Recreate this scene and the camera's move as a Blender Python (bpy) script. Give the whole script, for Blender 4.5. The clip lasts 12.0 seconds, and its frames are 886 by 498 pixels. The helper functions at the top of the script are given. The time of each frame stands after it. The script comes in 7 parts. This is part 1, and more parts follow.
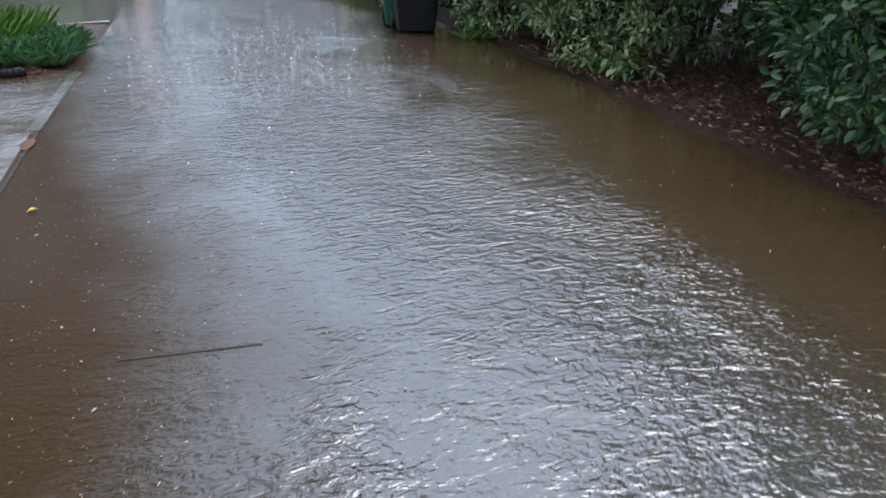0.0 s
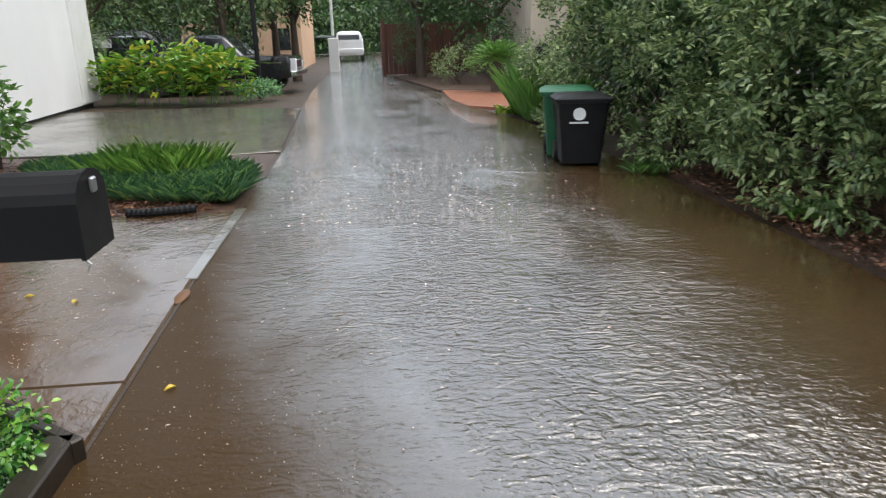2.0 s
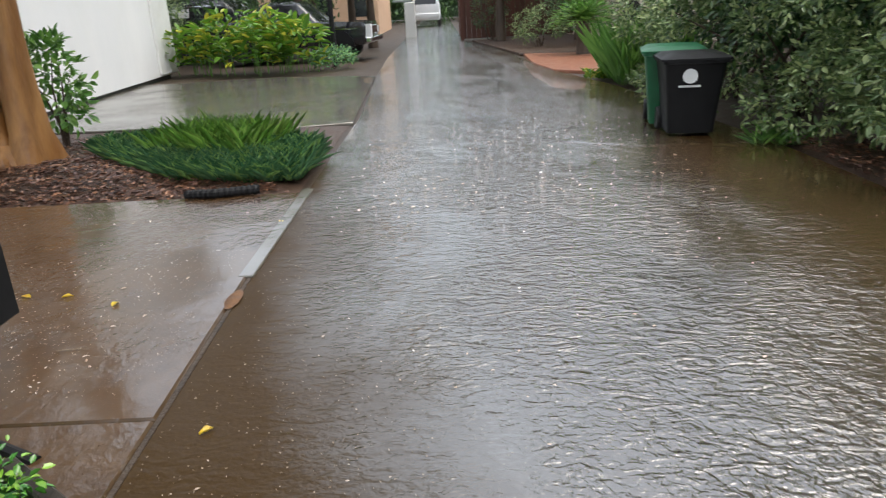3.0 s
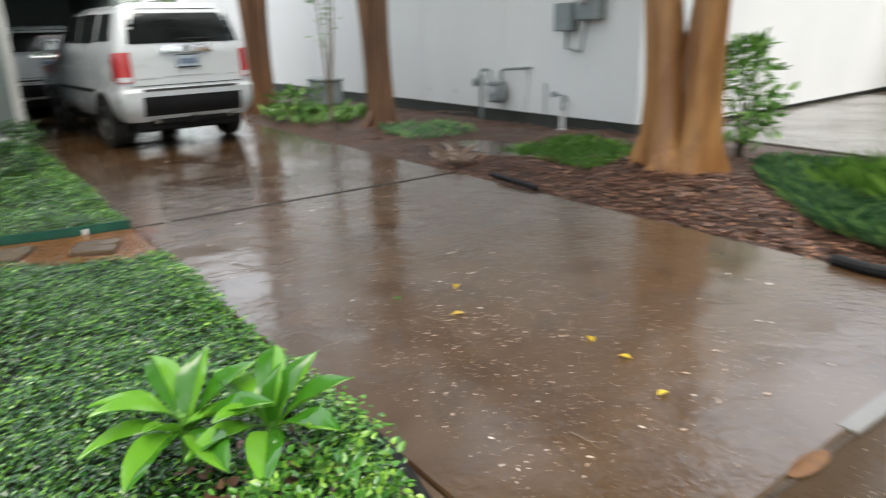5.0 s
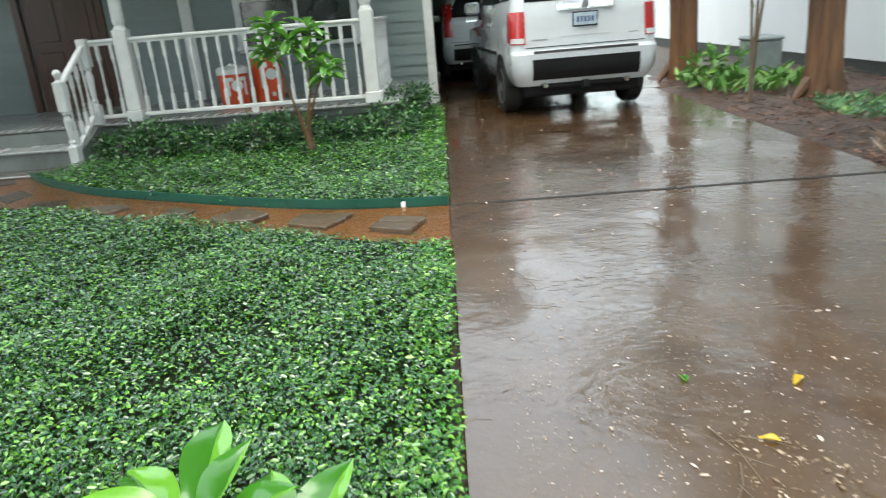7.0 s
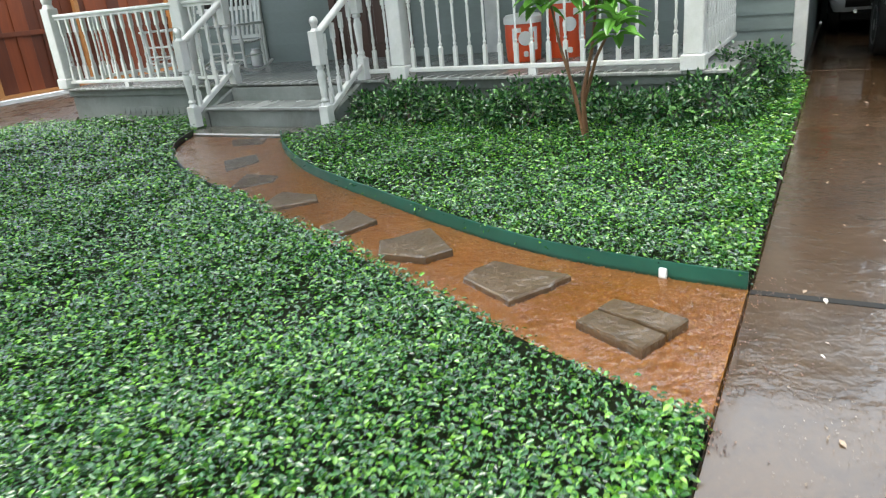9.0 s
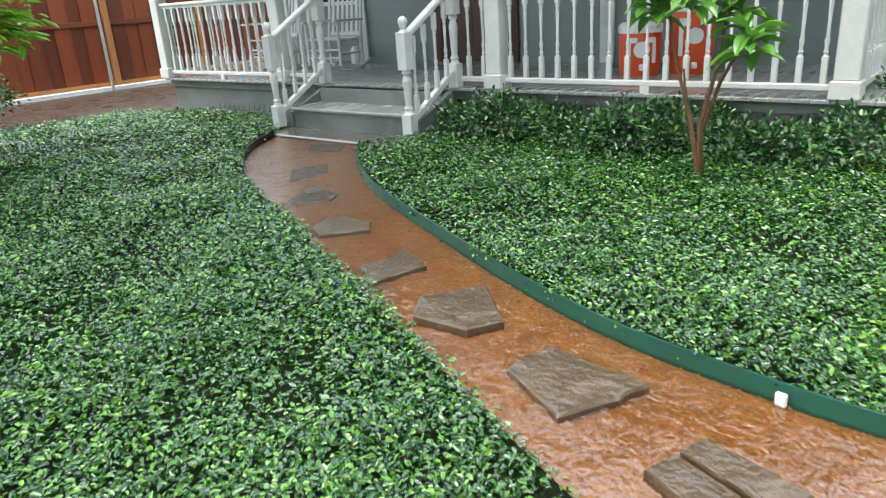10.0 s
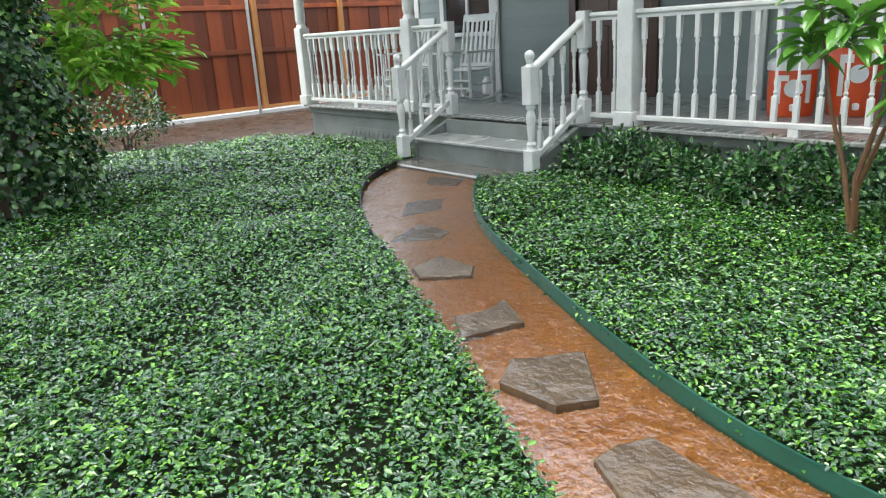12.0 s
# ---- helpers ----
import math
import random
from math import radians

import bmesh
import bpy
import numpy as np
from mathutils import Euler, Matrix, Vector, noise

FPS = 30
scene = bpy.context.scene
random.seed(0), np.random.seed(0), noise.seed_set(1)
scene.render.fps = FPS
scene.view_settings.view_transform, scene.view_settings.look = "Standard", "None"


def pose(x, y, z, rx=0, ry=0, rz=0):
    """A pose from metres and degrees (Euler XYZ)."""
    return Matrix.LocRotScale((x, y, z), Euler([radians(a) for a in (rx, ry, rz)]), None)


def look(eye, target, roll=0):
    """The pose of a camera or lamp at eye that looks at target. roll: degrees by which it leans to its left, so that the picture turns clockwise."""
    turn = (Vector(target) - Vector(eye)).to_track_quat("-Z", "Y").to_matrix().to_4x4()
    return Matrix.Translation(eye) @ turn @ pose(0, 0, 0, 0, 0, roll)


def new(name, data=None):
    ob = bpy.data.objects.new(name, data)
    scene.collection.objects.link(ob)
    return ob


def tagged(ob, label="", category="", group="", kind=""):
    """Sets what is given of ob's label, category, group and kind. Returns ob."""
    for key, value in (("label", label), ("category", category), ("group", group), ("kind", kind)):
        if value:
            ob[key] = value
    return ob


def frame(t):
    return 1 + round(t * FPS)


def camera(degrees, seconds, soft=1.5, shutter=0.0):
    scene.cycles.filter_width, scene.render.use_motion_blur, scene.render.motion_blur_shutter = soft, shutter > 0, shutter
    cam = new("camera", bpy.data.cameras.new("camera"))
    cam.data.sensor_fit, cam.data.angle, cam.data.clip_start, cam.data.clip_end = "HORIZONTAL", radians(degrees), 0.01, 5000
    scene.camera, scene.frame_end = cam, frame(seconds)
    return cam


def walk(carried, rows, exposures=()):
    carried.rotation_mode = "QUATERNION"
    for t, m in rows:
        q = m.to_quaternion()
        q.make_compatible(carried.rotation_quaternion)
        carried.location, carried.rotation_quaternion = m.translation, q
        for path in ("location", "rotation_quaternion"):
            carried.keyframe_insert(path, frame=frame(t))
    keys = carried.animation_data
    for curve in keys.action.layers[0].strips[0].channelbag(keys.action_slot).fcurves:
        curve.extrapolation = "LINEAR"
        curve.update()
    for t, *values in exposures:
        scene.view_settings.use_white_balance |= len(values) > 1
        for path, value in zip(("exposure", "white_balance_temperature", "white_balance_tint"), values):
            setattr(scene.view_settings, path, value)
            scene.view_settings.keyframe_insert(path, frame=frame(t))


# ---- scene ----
cam = camera(64.6, 12.0, 1.2, 0.3)
PATH = [
    (0, (1.277, 0.577, 1.431), (1.834, 2.291, 0.565), 0.4),
    (0.5, (1.399, 0.647, 1.489), (1.894, 2.424, 0.718), 1.1),
    (1, (1.417, 0.739, 1.555), (1.791, 2.57, 0.844), -0.1),
    (1.5, (1.281, 1.06, 1.576), (1.606, 2.939, 0.973), -1.3),
    (2, (1.294, 1.332, 1.588), (1.483, 3.236, 1.005), -1.5),
    (2.5, (1.259, 1.831, 1.489), (1.364, 3.728, 0.863), -2.5),
    (2.7, (1.26, 1.994, 1.484), (1.319, 3.884, 0.834), -3.0),
    (4.5, (1.184, 2.826, 1.74), (0.167, 4.438, 1.134), -1.2),
    (5, (1.076, 3.33, 1.623), (-0.475, 4.438, 1.017), -1.6),
    (5.1, (1.035, 3.43, 1.597), (-0.602, 4.398, 0.979), -2.2),
    (5.5, (0.969, 3.704, 1.602), (-0.749, 4.491, 0.945), -7.0),
    (6, (0.812, 3.934, 1.596), (-0.954, 4.621, 0.956), -3.7),
    (6.5, (0.497, 4.274, 1.548), (-1.381, 4.565, 0.924), -3.0),
    (7, (0.047, 4.595, 1.447), (-1.849, 4.557, 0.813), -4.7),
    (7.2, (-0.162, 4.658, 1.436), (-2.051, 4.469, 0.808), -6.0),
    (8.8, (-2.132, 4.823, 1.359), (-3.761, 3.892, 0.667), -6.0),
    (9, (-2.353, 4.804, 1.337), (-3.977, 3.868, 0.641), -5.6),
    (9.5, (-2.857, 4.745, 1.306), (-4.388, 3.655, 0.624), -4.1),
    (10, (-3.18, 4.612, 1.335), (-4.638, 3.422, 0.658), -3.7),
    (10.5, (-3.394, 4.525, 1.355), (-4.806, 3.263, 0.713), -4.2),
    (11, (-3.474, 4.524, 1.357), (-4.764, 3.143, 0.704), -2.5),
    (11.5, (-3.487, 4.535, 1.365), (-4.702, 3.071, 0.748), -3.2),
    (12, (-3.476, 4.556, 1.381), (-4.697, 3.086, 0.792), -3.5),
]
walk(cam, [(t, look(eye, target, roll)) for t, eye, target, roll in PATH],
     [(0, 0.55, 5900, 8), (1.0, 0.7, 6500, 8), (2.5, 0.75, 6900, 8), (4.5, 0.8, 7000, 8), (5.5, 1.4, 7200, 5), (7.0, 1.5, 6800, 0), (9.0, 1.7, 6750, 2), (12.0, 1.75, 6750, 5)])

# ---- light ----
world = bpy.data.worlds.new("rainy_sky")
scene.world = world
world.use_nodes = True
wn = world.node_tree
sky = wn.nodes.new("ShaderNodeTexSky")
sky.sky_type, sky.sun_disc = "NISHITA", False
sky.sun_elevation, sky.sun_rotation = radians(70), radians(108)
sky.dust_density, sky.air_density = 4.0, 1.0
grey = wn.nodes.new("ShaderNodeHueSaturation")
grey.inputs["Saturation"].default_value = 0.8
wn.links.new(sky.outputs[0], grey.inputs["Color"])
dim = wn.nodes.new("ShaderNodeVectorMath")
dim.operation = "SCALE"
dim.inputs["Scale"].default_value = 0.11
wn.links.new(grey.outputs[0], dim.inputs[0])
cloud = wn.nodes.new("ShaderNodeVectorMath")  # even light of the cloud deck
cloud.operation = "ADD"
cloud.inputs[1].default_value = (0.63, 0.68, 0.77)
wn.links.new(dim.outputs[0], cloud.inputs[0])
wn.links.new(cloud.outputs[0], wn.nodes["Background"].inputs[0])
wn.nodes["Background"].inputs[1].default_value = 1.0
sun = new("sun", bpy.data.lights.new("sun", "SUN"))
sun.data.energy, sun.data.angle, sun.data.color = 0.85, radians(45), (1.0, 0.98, 0.95)
sun.matrix_world = look((12.0, -4.0, 34.0), (0, 0, 0))

# ---- materials ----


def nodes_of(name):
    m = bpy.data.materials.new(name)
    m.use_nodes = True
    return m, m.node_tree.nodes, m.node_tree.links, m.node_tree.nodes["Principled BSDF"]


def ramp(n, l, src, stops):
    r = n.new("ShaderNodeValToRGB")
    while len(r.color_ramp.elements) < len(stops):
        r.color_ramp.elements.new(0.5)
    for e, (p, c) in zip(r.color_ramp.elements, stops):
        e.position, e.color = p, (*c, 1) if len(c) == 3 else c
    l.new(src, r.inputs[0])
    return r.outputs[0]


def noise_tex(n, l, scale, detail=4, rough=0.55, coord="Object", stretch=(1, 1, 1), warp=0.0):
    tc = n.new("ShaderNodeTexCoord")
    mp = n.new("ShaderNodeMapping")
    mp.inputs["Scale"].default_value = stretch
    l.new(tc.outputs[coord], mp.inputs[0])
    t = n.new("ShaderNodeTexNoise")
    t.inputs["Scale"].default_value, t.inputs["Detail"].default_value = scale, detail
    t.inputs["Roughness"].default_value, t.inputs["Distortion"].default_value = rough, warp
    l.new(mp.outputs[0], t.inputs["Vector"])
    return t.outputs["Fac"]


def mix(n, l, fac, a, b, mode="MIX"):
    m = n.new("ShaderNodeMix")
    m.data_type, m.blend_type = "RGBA", mode
    for sock, v in ((m.inputs[0], fac), (m.inputs[6], a), (m.inputs[7], b)):
        if isinstance(v, bpy.types.NodeSocket):
            l.new(v, sock)
        elif isinstance(v, (int, float)):
            sock.default_value = v
        else:
            sock.default_value = (*v, 1)
    return m.outputs[2]


def maths(n, l, op, a, b=0.0):
    m = n.new("ShaderNodeMath")
    m.operation = op
    for sock, v in zip(m.inputs, (a, b)):
        if isinstance(v, bpy.types.NodeSocket):
            l.new(v, sock)
        else:
            sock.default_value = v
    return m.outputs[0]


def bump(n, l, height, strength, dist=0.01, under=None):
    b = n.new("ShaderNodeBump")
    b.inputs["Strength"].default_value, b.inputs["Distance"].default_value = strength, dist
    l.new(height, b.inputs["Height"])
    if under:
        l.new(under, b.inputs["Normal"])
    return b.outputs[0]


def surf(name, c1, c2, scale=6.0, rough=0.5, grain=60.0, relief=0.2, dist=0.004, stretch=(1, 1, 1), metal=0.0, coat=0.0,
         coord="Object", spread=0.0, dirt=None, rough2=None, trans=0.0, spec=0.5):
    """Two-scale colour, grain and wear; spread varies the tone from piece to piece."""
    m, n, l, p = nodes_of(name)
    big = noise_tex(n, l, scale, 5, 0.6, coord, stretch)
    fine = noise_tex(n, l, grain, 3, 0.6, coord, stretch)
    col = ramp(n, l, big, [(0.3, c1), (0.7, c2)])
    col = mix(n, l, maths(n, l, "MULTIPLY", fine, 0.35), col, tuple(x * 0.55 for x in c1))
    if dirt:
        d = noise_tex(n, l, scale * 0.45, 6, 0.7, coord, stretch, 0.6)
        col = mix(n, l, ramp(n, l, d, [(0.5, (0, 0, 0)), (0.75, (0.8, 0.8, 0.8))]), col, dirt)
    if spread:
        oi = n.new("ShaderNodeObjectInfo")
        hs = n.new("ShaderNodeHueSaturation")
        l.new(maths(n, l, "ADD", maths(n, l, "MULTIPLY", oi.outputs["Random"], 2 * spread), 1 - spread), hs.inputs["Value"])
        l.new(col, hs.inputs["Color"])
        col = hs.outputs[0]
    l.new(col, p.inputs["Base Color"])
    r2 = rough2 if rough2 is not None else min(1, rough + 0.15)
    l.new(ramp(n, l, big, [(0.35, (rough,) * 3), (0.65, (r2,) * 3)]), p.inputs["Roughness"])
    p.inputs["Metallic"].default_value = metal
    p.inputs["Coat Weight"].default_value = coat
    p.inputs["Coat Roughness"].default_value = 0.05
    p.inputs["Specular IOR Level"].default_value = spec
    p.inputs["Transmission Weight"].default_value = trans
    if relief:
        rough_normal = bump(n, l, fine, relief, dist)
        l.new(rough_normal, p.inputs["Normal"])
        if coat:
            l.new(rough_normal, p.inputs["Coat Normal"])
    return m


def leafy(name, dark, mid, light, rough=0.3, glow=0.25, gloss=0.6, film=0.0):
    """Leaf tissue: tone varies leaf by leaf, light passes through a little."""
    m, n, l, p = nodes_of(name)
    g = n.new("ShaderNodeNewGeometry")
    col = ramp(n, l, g.outputs["Random Per Island"], [(0.0, dark), (0.55, mid), (0.93, light), (1.0, tuple(min(1, x * 1.25) for x in light))])
    patch = noise_tex(n, l, 0.9, 3)
    col = mix(n, l, ramp(n, l, patch, [(0.35, (0, 0, 0)), (0.75, (0.55,) * 3)]), col, tuple(x * 0.7 for x in mid))
    l.new(col, p.inputs["Base Color"])
    p.inputs["Roughness"].default_value = rough
    p.inputs["Specular IOR Level"].default_value = gloss
    p.inputs["Coat Weight"].default_value = film
    p.inputs["Coat Roughness"].default_value = 0.1
    tr = n.new("ShaderNodeBsdfTranslucent")
    l.new(col, tr.inputs[0])
    ms = n.new("ShaderNodeMixShader")
    ms.inputs[0].default_value = glow
    l.new(p.outputs[0], ms.inputs[1])
    l.new(tr.outputs[0], ms.inputs[2])
    l.new(ms.outputs[0], n["Material Output"].inputs[0])
    return m


def wet(name, dry1, dry2, mud, flow, ripple, film=1.0, coat_rough=0.03, patchy=0.0):
    """Concrete under a film of rain water: the water has its own ripples over the slab's grain."""
    m, n, l, p = nodes_of(name)
    big = noise_tex(n, l, 0.55, 6, 0.62, "Object", (1, 0.6, 1), 0.4)
    fine = noise_tex(n, l, 45, 5, 0.7)
    stain = noise_tex(n, l, 2.3, 6, 0.7, "Object", (1, 1, 1), 1.0)
    col = ramp(n, l, big, [(0.3, dry1), (0.68, dry2)])
    col = mix(n, l, ramp(n, l, stain, [(0.48, (0, 0, 0)), (0.72, (0.75,) * 3)]), col, mud)
    col = mix(n, l, maths(n, l, "MULTIPLY", fine, 0.5), col, tuple(x * 0.5 for x in dry1))
    speck = n.new("ShaderNodeTexVoronoi")
    speck.inputs["Scale"].default_value = 26.0
    tc = n.new("ShaderNodeTexCoord")
    l.new(tc.outputs["Object"], speck.inputs["Vector"])
    col = mix(n, l, ramp(n, l, speck.outputs["Distance"], [(0.06, (0.35,) * 3), (0.1, (0, 0, 0))]), col, (0.2, 0.15, 0.1))
    return m, n, l, p, col, fine, big


def finish_wet(m, n, l, p, col, fine, water, strength, dist, rough=0.35, coat=1.0, coat_rough=0.03):
    l.new(col, p.inputs["Base Color"])
    p.inputs["Roughness"].default_value = rough
    p.inputs["Specular IOR Level"].default_value = 0.3
    p.inputs["Coat Weight"].default_value = coat
    p.inputs["Coat IOR"].default_value = 1.52
    p.inputs["Coat Roughness"].default_value = coat_rough
    l.new(bump(n, l, fine, 0.3, 0.003), p.inputs["Normal"])
    l.new(bump(n, l, water, strength, dist), p.inputs["Coat Normal"])
    return m


def alley_material():
    m, n, l, p, col, fine, big = wet("alley_under_running_water", (0.045, 0.037, 0.027), (0.09, 0.08, 0.064), (0.032, 0.016, 0.005), 1, 1)
    tc = n.new("ShaderNodeTexCoord")
    sep = n.new("ShaderNodeSeparateXYZ")
    l.new(tc.outputs["Object"], sep.inputs[0])
    # muddy shallows along the hedge side and along the left margin
    edge = noise_tex(n, l, 0.5, 3)
    xx = maths(n, l, "ADD", sep.outputs["X"], maths(n, l, "MULTIPLY", edge, 1.6))
    mudr = ramp(n, l, maths(n, l, "MULTIPLY", xx, 0.2), [(0.68, (0, 0, 0)), (0.92, (1, 1, 1))])
    col = mix(n, l, mudr, col, mix(n, l, big, (0.045, 0.023, 0.008), (0.085, 0.05, 0.018)))
    silted = maths(n, l, "ADD", xx, maths(n, l, "MULTIPLY", maths(n, l, "MAXIMUM", maths(n, l, "SUBTRACT", sep.outputs["Y"], 3.0), 0.0), 0.2))
    mudl = ramp(n, l, maths(n, l, "MULTIPLY", silted, 0.2), [(0.33, (1, 1, 1)), (0.5, (0, 0, 0))])
    col = mix(n, l, maths(n, l, "MULTIPLY", mudl, 0.9), col, mix(n, l, fine, (0.026, 0.014, 0.005), (0.07, 0.042, 0.018)))
    # ripples: short wavelets of the running sheet, calmer by the sides
    w1 = noise_tex(n, l, 9.0, 2, 0.5, "Object", (0.8, 1.5, 1), 1.2)
    w2 = noise_tex(n, l, 30.0, 2, 0.5, "Object", (0.9, 1.2, 1), 1.0)
    w3 = noise_tex(n, l, 2.2, 2, 0.5, "Object", (1, 1, 1), 0.5)
    flow = ramp(n, l, maths(n, l, "MULTIPLY", silted, 0.2), [(0.26, (0.2,) * 3), (0.44, (0.8,) * 3), (0.6, (0.75,) * 3), (0.84, (1, 1, 1))])
    flow = maths(n, l, "MULTIPLY", flow, ramp(n, l, maths(n, l, "MULTIPLY", xx, 0.2), [(0.74, (1, 1, 1)), (0.98, (0.06,) * 3)]))
    patch = ramp(n, l, noise_tex(n, l, 0.8, 3, 0.6, "Object", (1, 0.5, 1), 0.6), [(0.38, (0.3,) * 3), (0.6, (1, 1, 1))])
    small = maths(n, l, "ADD", w1, maths(n, l, "MULTIPLY", w2, 0.5))
    water = maths(n, l, "ADD", maths(n, l, "MULTIPLY", maths(n, l, "MULTIPLY", small, flow), patch), maths(n, l, "MULTIPLY", maths(n, l, "MULTIPLY", w3, flow), 0.5))
    finish_wet(m, n, l, p, col, fine, water, 1.0, 0.034, 0.5, 1.0, 0.01)
    p.inputs["Coat IOR"].default_value = 2.4
    # the sheet thins out over the silted left margin
    depth = ramp(n, l, maths(n, l, "MULTIPLY", silted, 0.2), [(0.3, (0.08,) * 3), (0.48, (1, 1, 1))])
    l.new(depth, p.inputs["Coat Weight"])
    l.new(maths(n, l, "MULTIPLY", depth, 0.15), p.inputs["Specular IOR Level"])
    return m


def drive_material(name, c1, c2, mud, calm=0.25):
    m, n, l, p, col, fine, big = wet(name, c1, c2, mud, 1, 1)
    w1 = noise_tex(n, l, 14.0, 3, 0.55, "Object", (1.4, 1.0, 1), 0.8)
    w3 = noise_tex(n, l, 1.3, 2, 0.5)
    patch = ramp(n, l, noise_tex(n, l, 0.9, 4, 0.6), [(0.42, (0.08,) * 3), (0.62, (1, 1, 1))])
    water = maths(n, l, "ADD", maths(n, l, "MULTIPLY", w1, patch), maths(n, l, "MULTIPLY", w3, 2.0))
    water = maths(n, l, "ADD", water, maths(n, l, "MULTIPLY", fine, 0.05))
    finish_wet(m, n, l, p, col, fine, water, calm, 0.02, 0.5, 1.0, 0.04)
    p.inputs["Coat IOR"].default_value = 1.68
    rr = ramp(n, l, noise_tex(n, l, 1.6, 5, 0.65), [(0.4, (0.01,) * 3), (0.7, (0.06,) * 3)])
    l.new(rr, p.inputs["Coat Roughness"])
    return m


MAT_ALLEY = alley_material()
MAT_DRIVE = drive_material("wet_brown_concrete", (0.052, 0.024, 0.007), (0.105, 0.056, 0.021), (0.034, 0.014, 0.004), 0.4)
MAT_APRON = drive_material("wet_grey_concrete", (0.1, 0.088, 0.07), (0.16, 0.148, 0.125), (0.09, 0.065, 0.038), 0.4)
MAT_SOIL = surf("wet_soil", (0.03, 0.02, 0.013), (0.075, 0.05, 0.032), 3, 0.5, 30, 0.8, 0.02)
MAT_MUD = surf("wet_dark_mud", (0.022, 0.012, 0.006), (0.065, 0.036, 0.018), 2.5, 0.22, 30, 0.9, 0.02, spec=0.5)
# near-black: the shade between the leaves is put into this soil colour
MAT_UNDER = surf("stems_painted_shade", (0.005, 0.009, 0.003), (0.014, 0.02, 0.007), 6, 0.8, 40, 0.9, 0.02, spec=0.1)
MAT_MULCH = surf("leaf_litter_mulch", (0.045, 0.023, 0.014), (0.105, 0.058, 0.034), 5, 0.4, 38, 1.0, 0.03, dirt=(0.05, 0.03, 0.02))
MAT_GRAVELBED = surf("gravel_under_rain", (0.4, 0.16, 0.028), (0.56, 0.27, 0.065), 2.5, 0.5, 70, 0.9, 0.012, dirt=(0.26, 0.12, 0.04), spec=0.2)
MAT_WHITE = surf("white_paint", (0.74, 0.75, 0.74), (0.82, 0.82, 0.81), 2, 0.4, 90, 0.08, 0.002, dirt=(0.62, 0.62, 0.58))
MAT_TRIM = surf("white_trim_paint", (0.58, 0.59, 0.58), (0.72, 0.72, 0.71), 5, 0.38, 70, 0.12, 0.002, dirt=(0.5, 0.5, 0.46))
MAT_STUCCO = surf("white_wall_paint", (0.76, 0.77, 0.77), (0.84, 0.84, 0.83), 0.8, 0.55, 120, 0.15, 0.003, stretch=(1, 1, 0.35), dirt=(0.68, 0.69, 0.67))
MAT_SIDING = surf("grey_green_siding_paint", (0.165, 0.205, 0.2), (0.205, 0.245, 0.238), 1.5, 0.45, 50, 0.15, 0.003, stretch=(1, 0.25, 1), spread=0.05)
MAT_DECK = surf("grey_deck_paint", (0.27, 0.28, 0.275), (0.36, 0.37, 0.36), 3, 0.18, 40, 0.25, 0.003, stretch=(0.3, 1, 1), spread=0.07, dirt=(0.2, 0.2, 0.19))
MAT_SKIRT = surf("grey_skirt_paint", (0.15, 0.17, 0.16), (0.23, 0.245, 0.235), 3, 0.5, 40, 0.3, 0.004, dirt=(0.09, 0.09, 0.075))
MAT_FOUND = surf("dark_wet_foundation", (0.025, 0.03, 0.026), (0.065, 0.072, 0.064), 2.5, 0.45, 40, 0.4, 0.006, dirt=(0.03, 0.035, 0.02))
MAT_DARK = surf("dark_joint_and_niche_shade", (0.012, 0.012, 0.012), (0.03, 0.028, 0.025), 4, 0.8, 30, 0.4)
MAT_FENCE = surf("red_cedar_stain", (0.11, 0.02, 0.005), (0.3, 0.066, 0.014), 2.2, 0.45, 34, 0.5, 0.004, stretch=(1, 1, 0.12), spread=0.5, dirt=(0.12, 0.035, 0.015))
MAT_FENCEPOST = surf("amber_wood", (0.4, 0.16, 0.045), (0.52, 0.24, 0.08), 3, 0.5, 40, 0.4, 0.004, stretch=(1, 1, 0.12), spread=0.1)
MAT_GALV = surf("galvanised_pipe", (0.42, 0.43, 0.43), (0.55, 0.56, 0.56), 8, 0.4, 60, 0.2, 0.002, metal=0.7)
# kerb base colour is near white to paint in the glare of water
MAT_KERB = surf("wet_kerb_painted_glare", (0.74, 0.73, 0.71), (0.84, 0.83, 0.81), 4, 0.12, 50, 0.3, 0.004, coat=1.0)
MAT_BLACK = surf("black_plastic", (0.007, 0.007, 0.008), (0.013, 0.013, 0.014), 5, 0.45, 80, 0.15, 0.002, spec=0.22)
MAT_STONE = surf("brown_flagstone", (0.06, 0.033, 0.013), (0.125, 0.077, 0.036), 9, 0.3, 18, 0.8, 0.014, coat=0.7, spread=0.15, dirt=(0.07, 0.05, 0.03))
MAT_EDGING = surf("green_steel_edging", (0.004, 0.065, 0.042), (0.007, 0.095, 0.06), 4, 0.35, 60, 0.1, 0.002)
MAT_BARK = surf("smooth_orange_bark", (0.2, 0.075, 0.02), (0.5, 0.25, 0.085), 5.0, 0.32, 16, 0.7, 0.02, stretch=(1, 1, 0.22), dirt=(0.09, 0.034, 0.012))
MAT_BARKBROWN = surf("brown_wet_bark", (0.07, 0.03, 0.014), (0.24, 0.115, 0.05), 7.0, 0.4, 24, 1.0, 0.03, stretch=(1, 1, 0.14), dirt=(0.06, 0.028, 0.015))
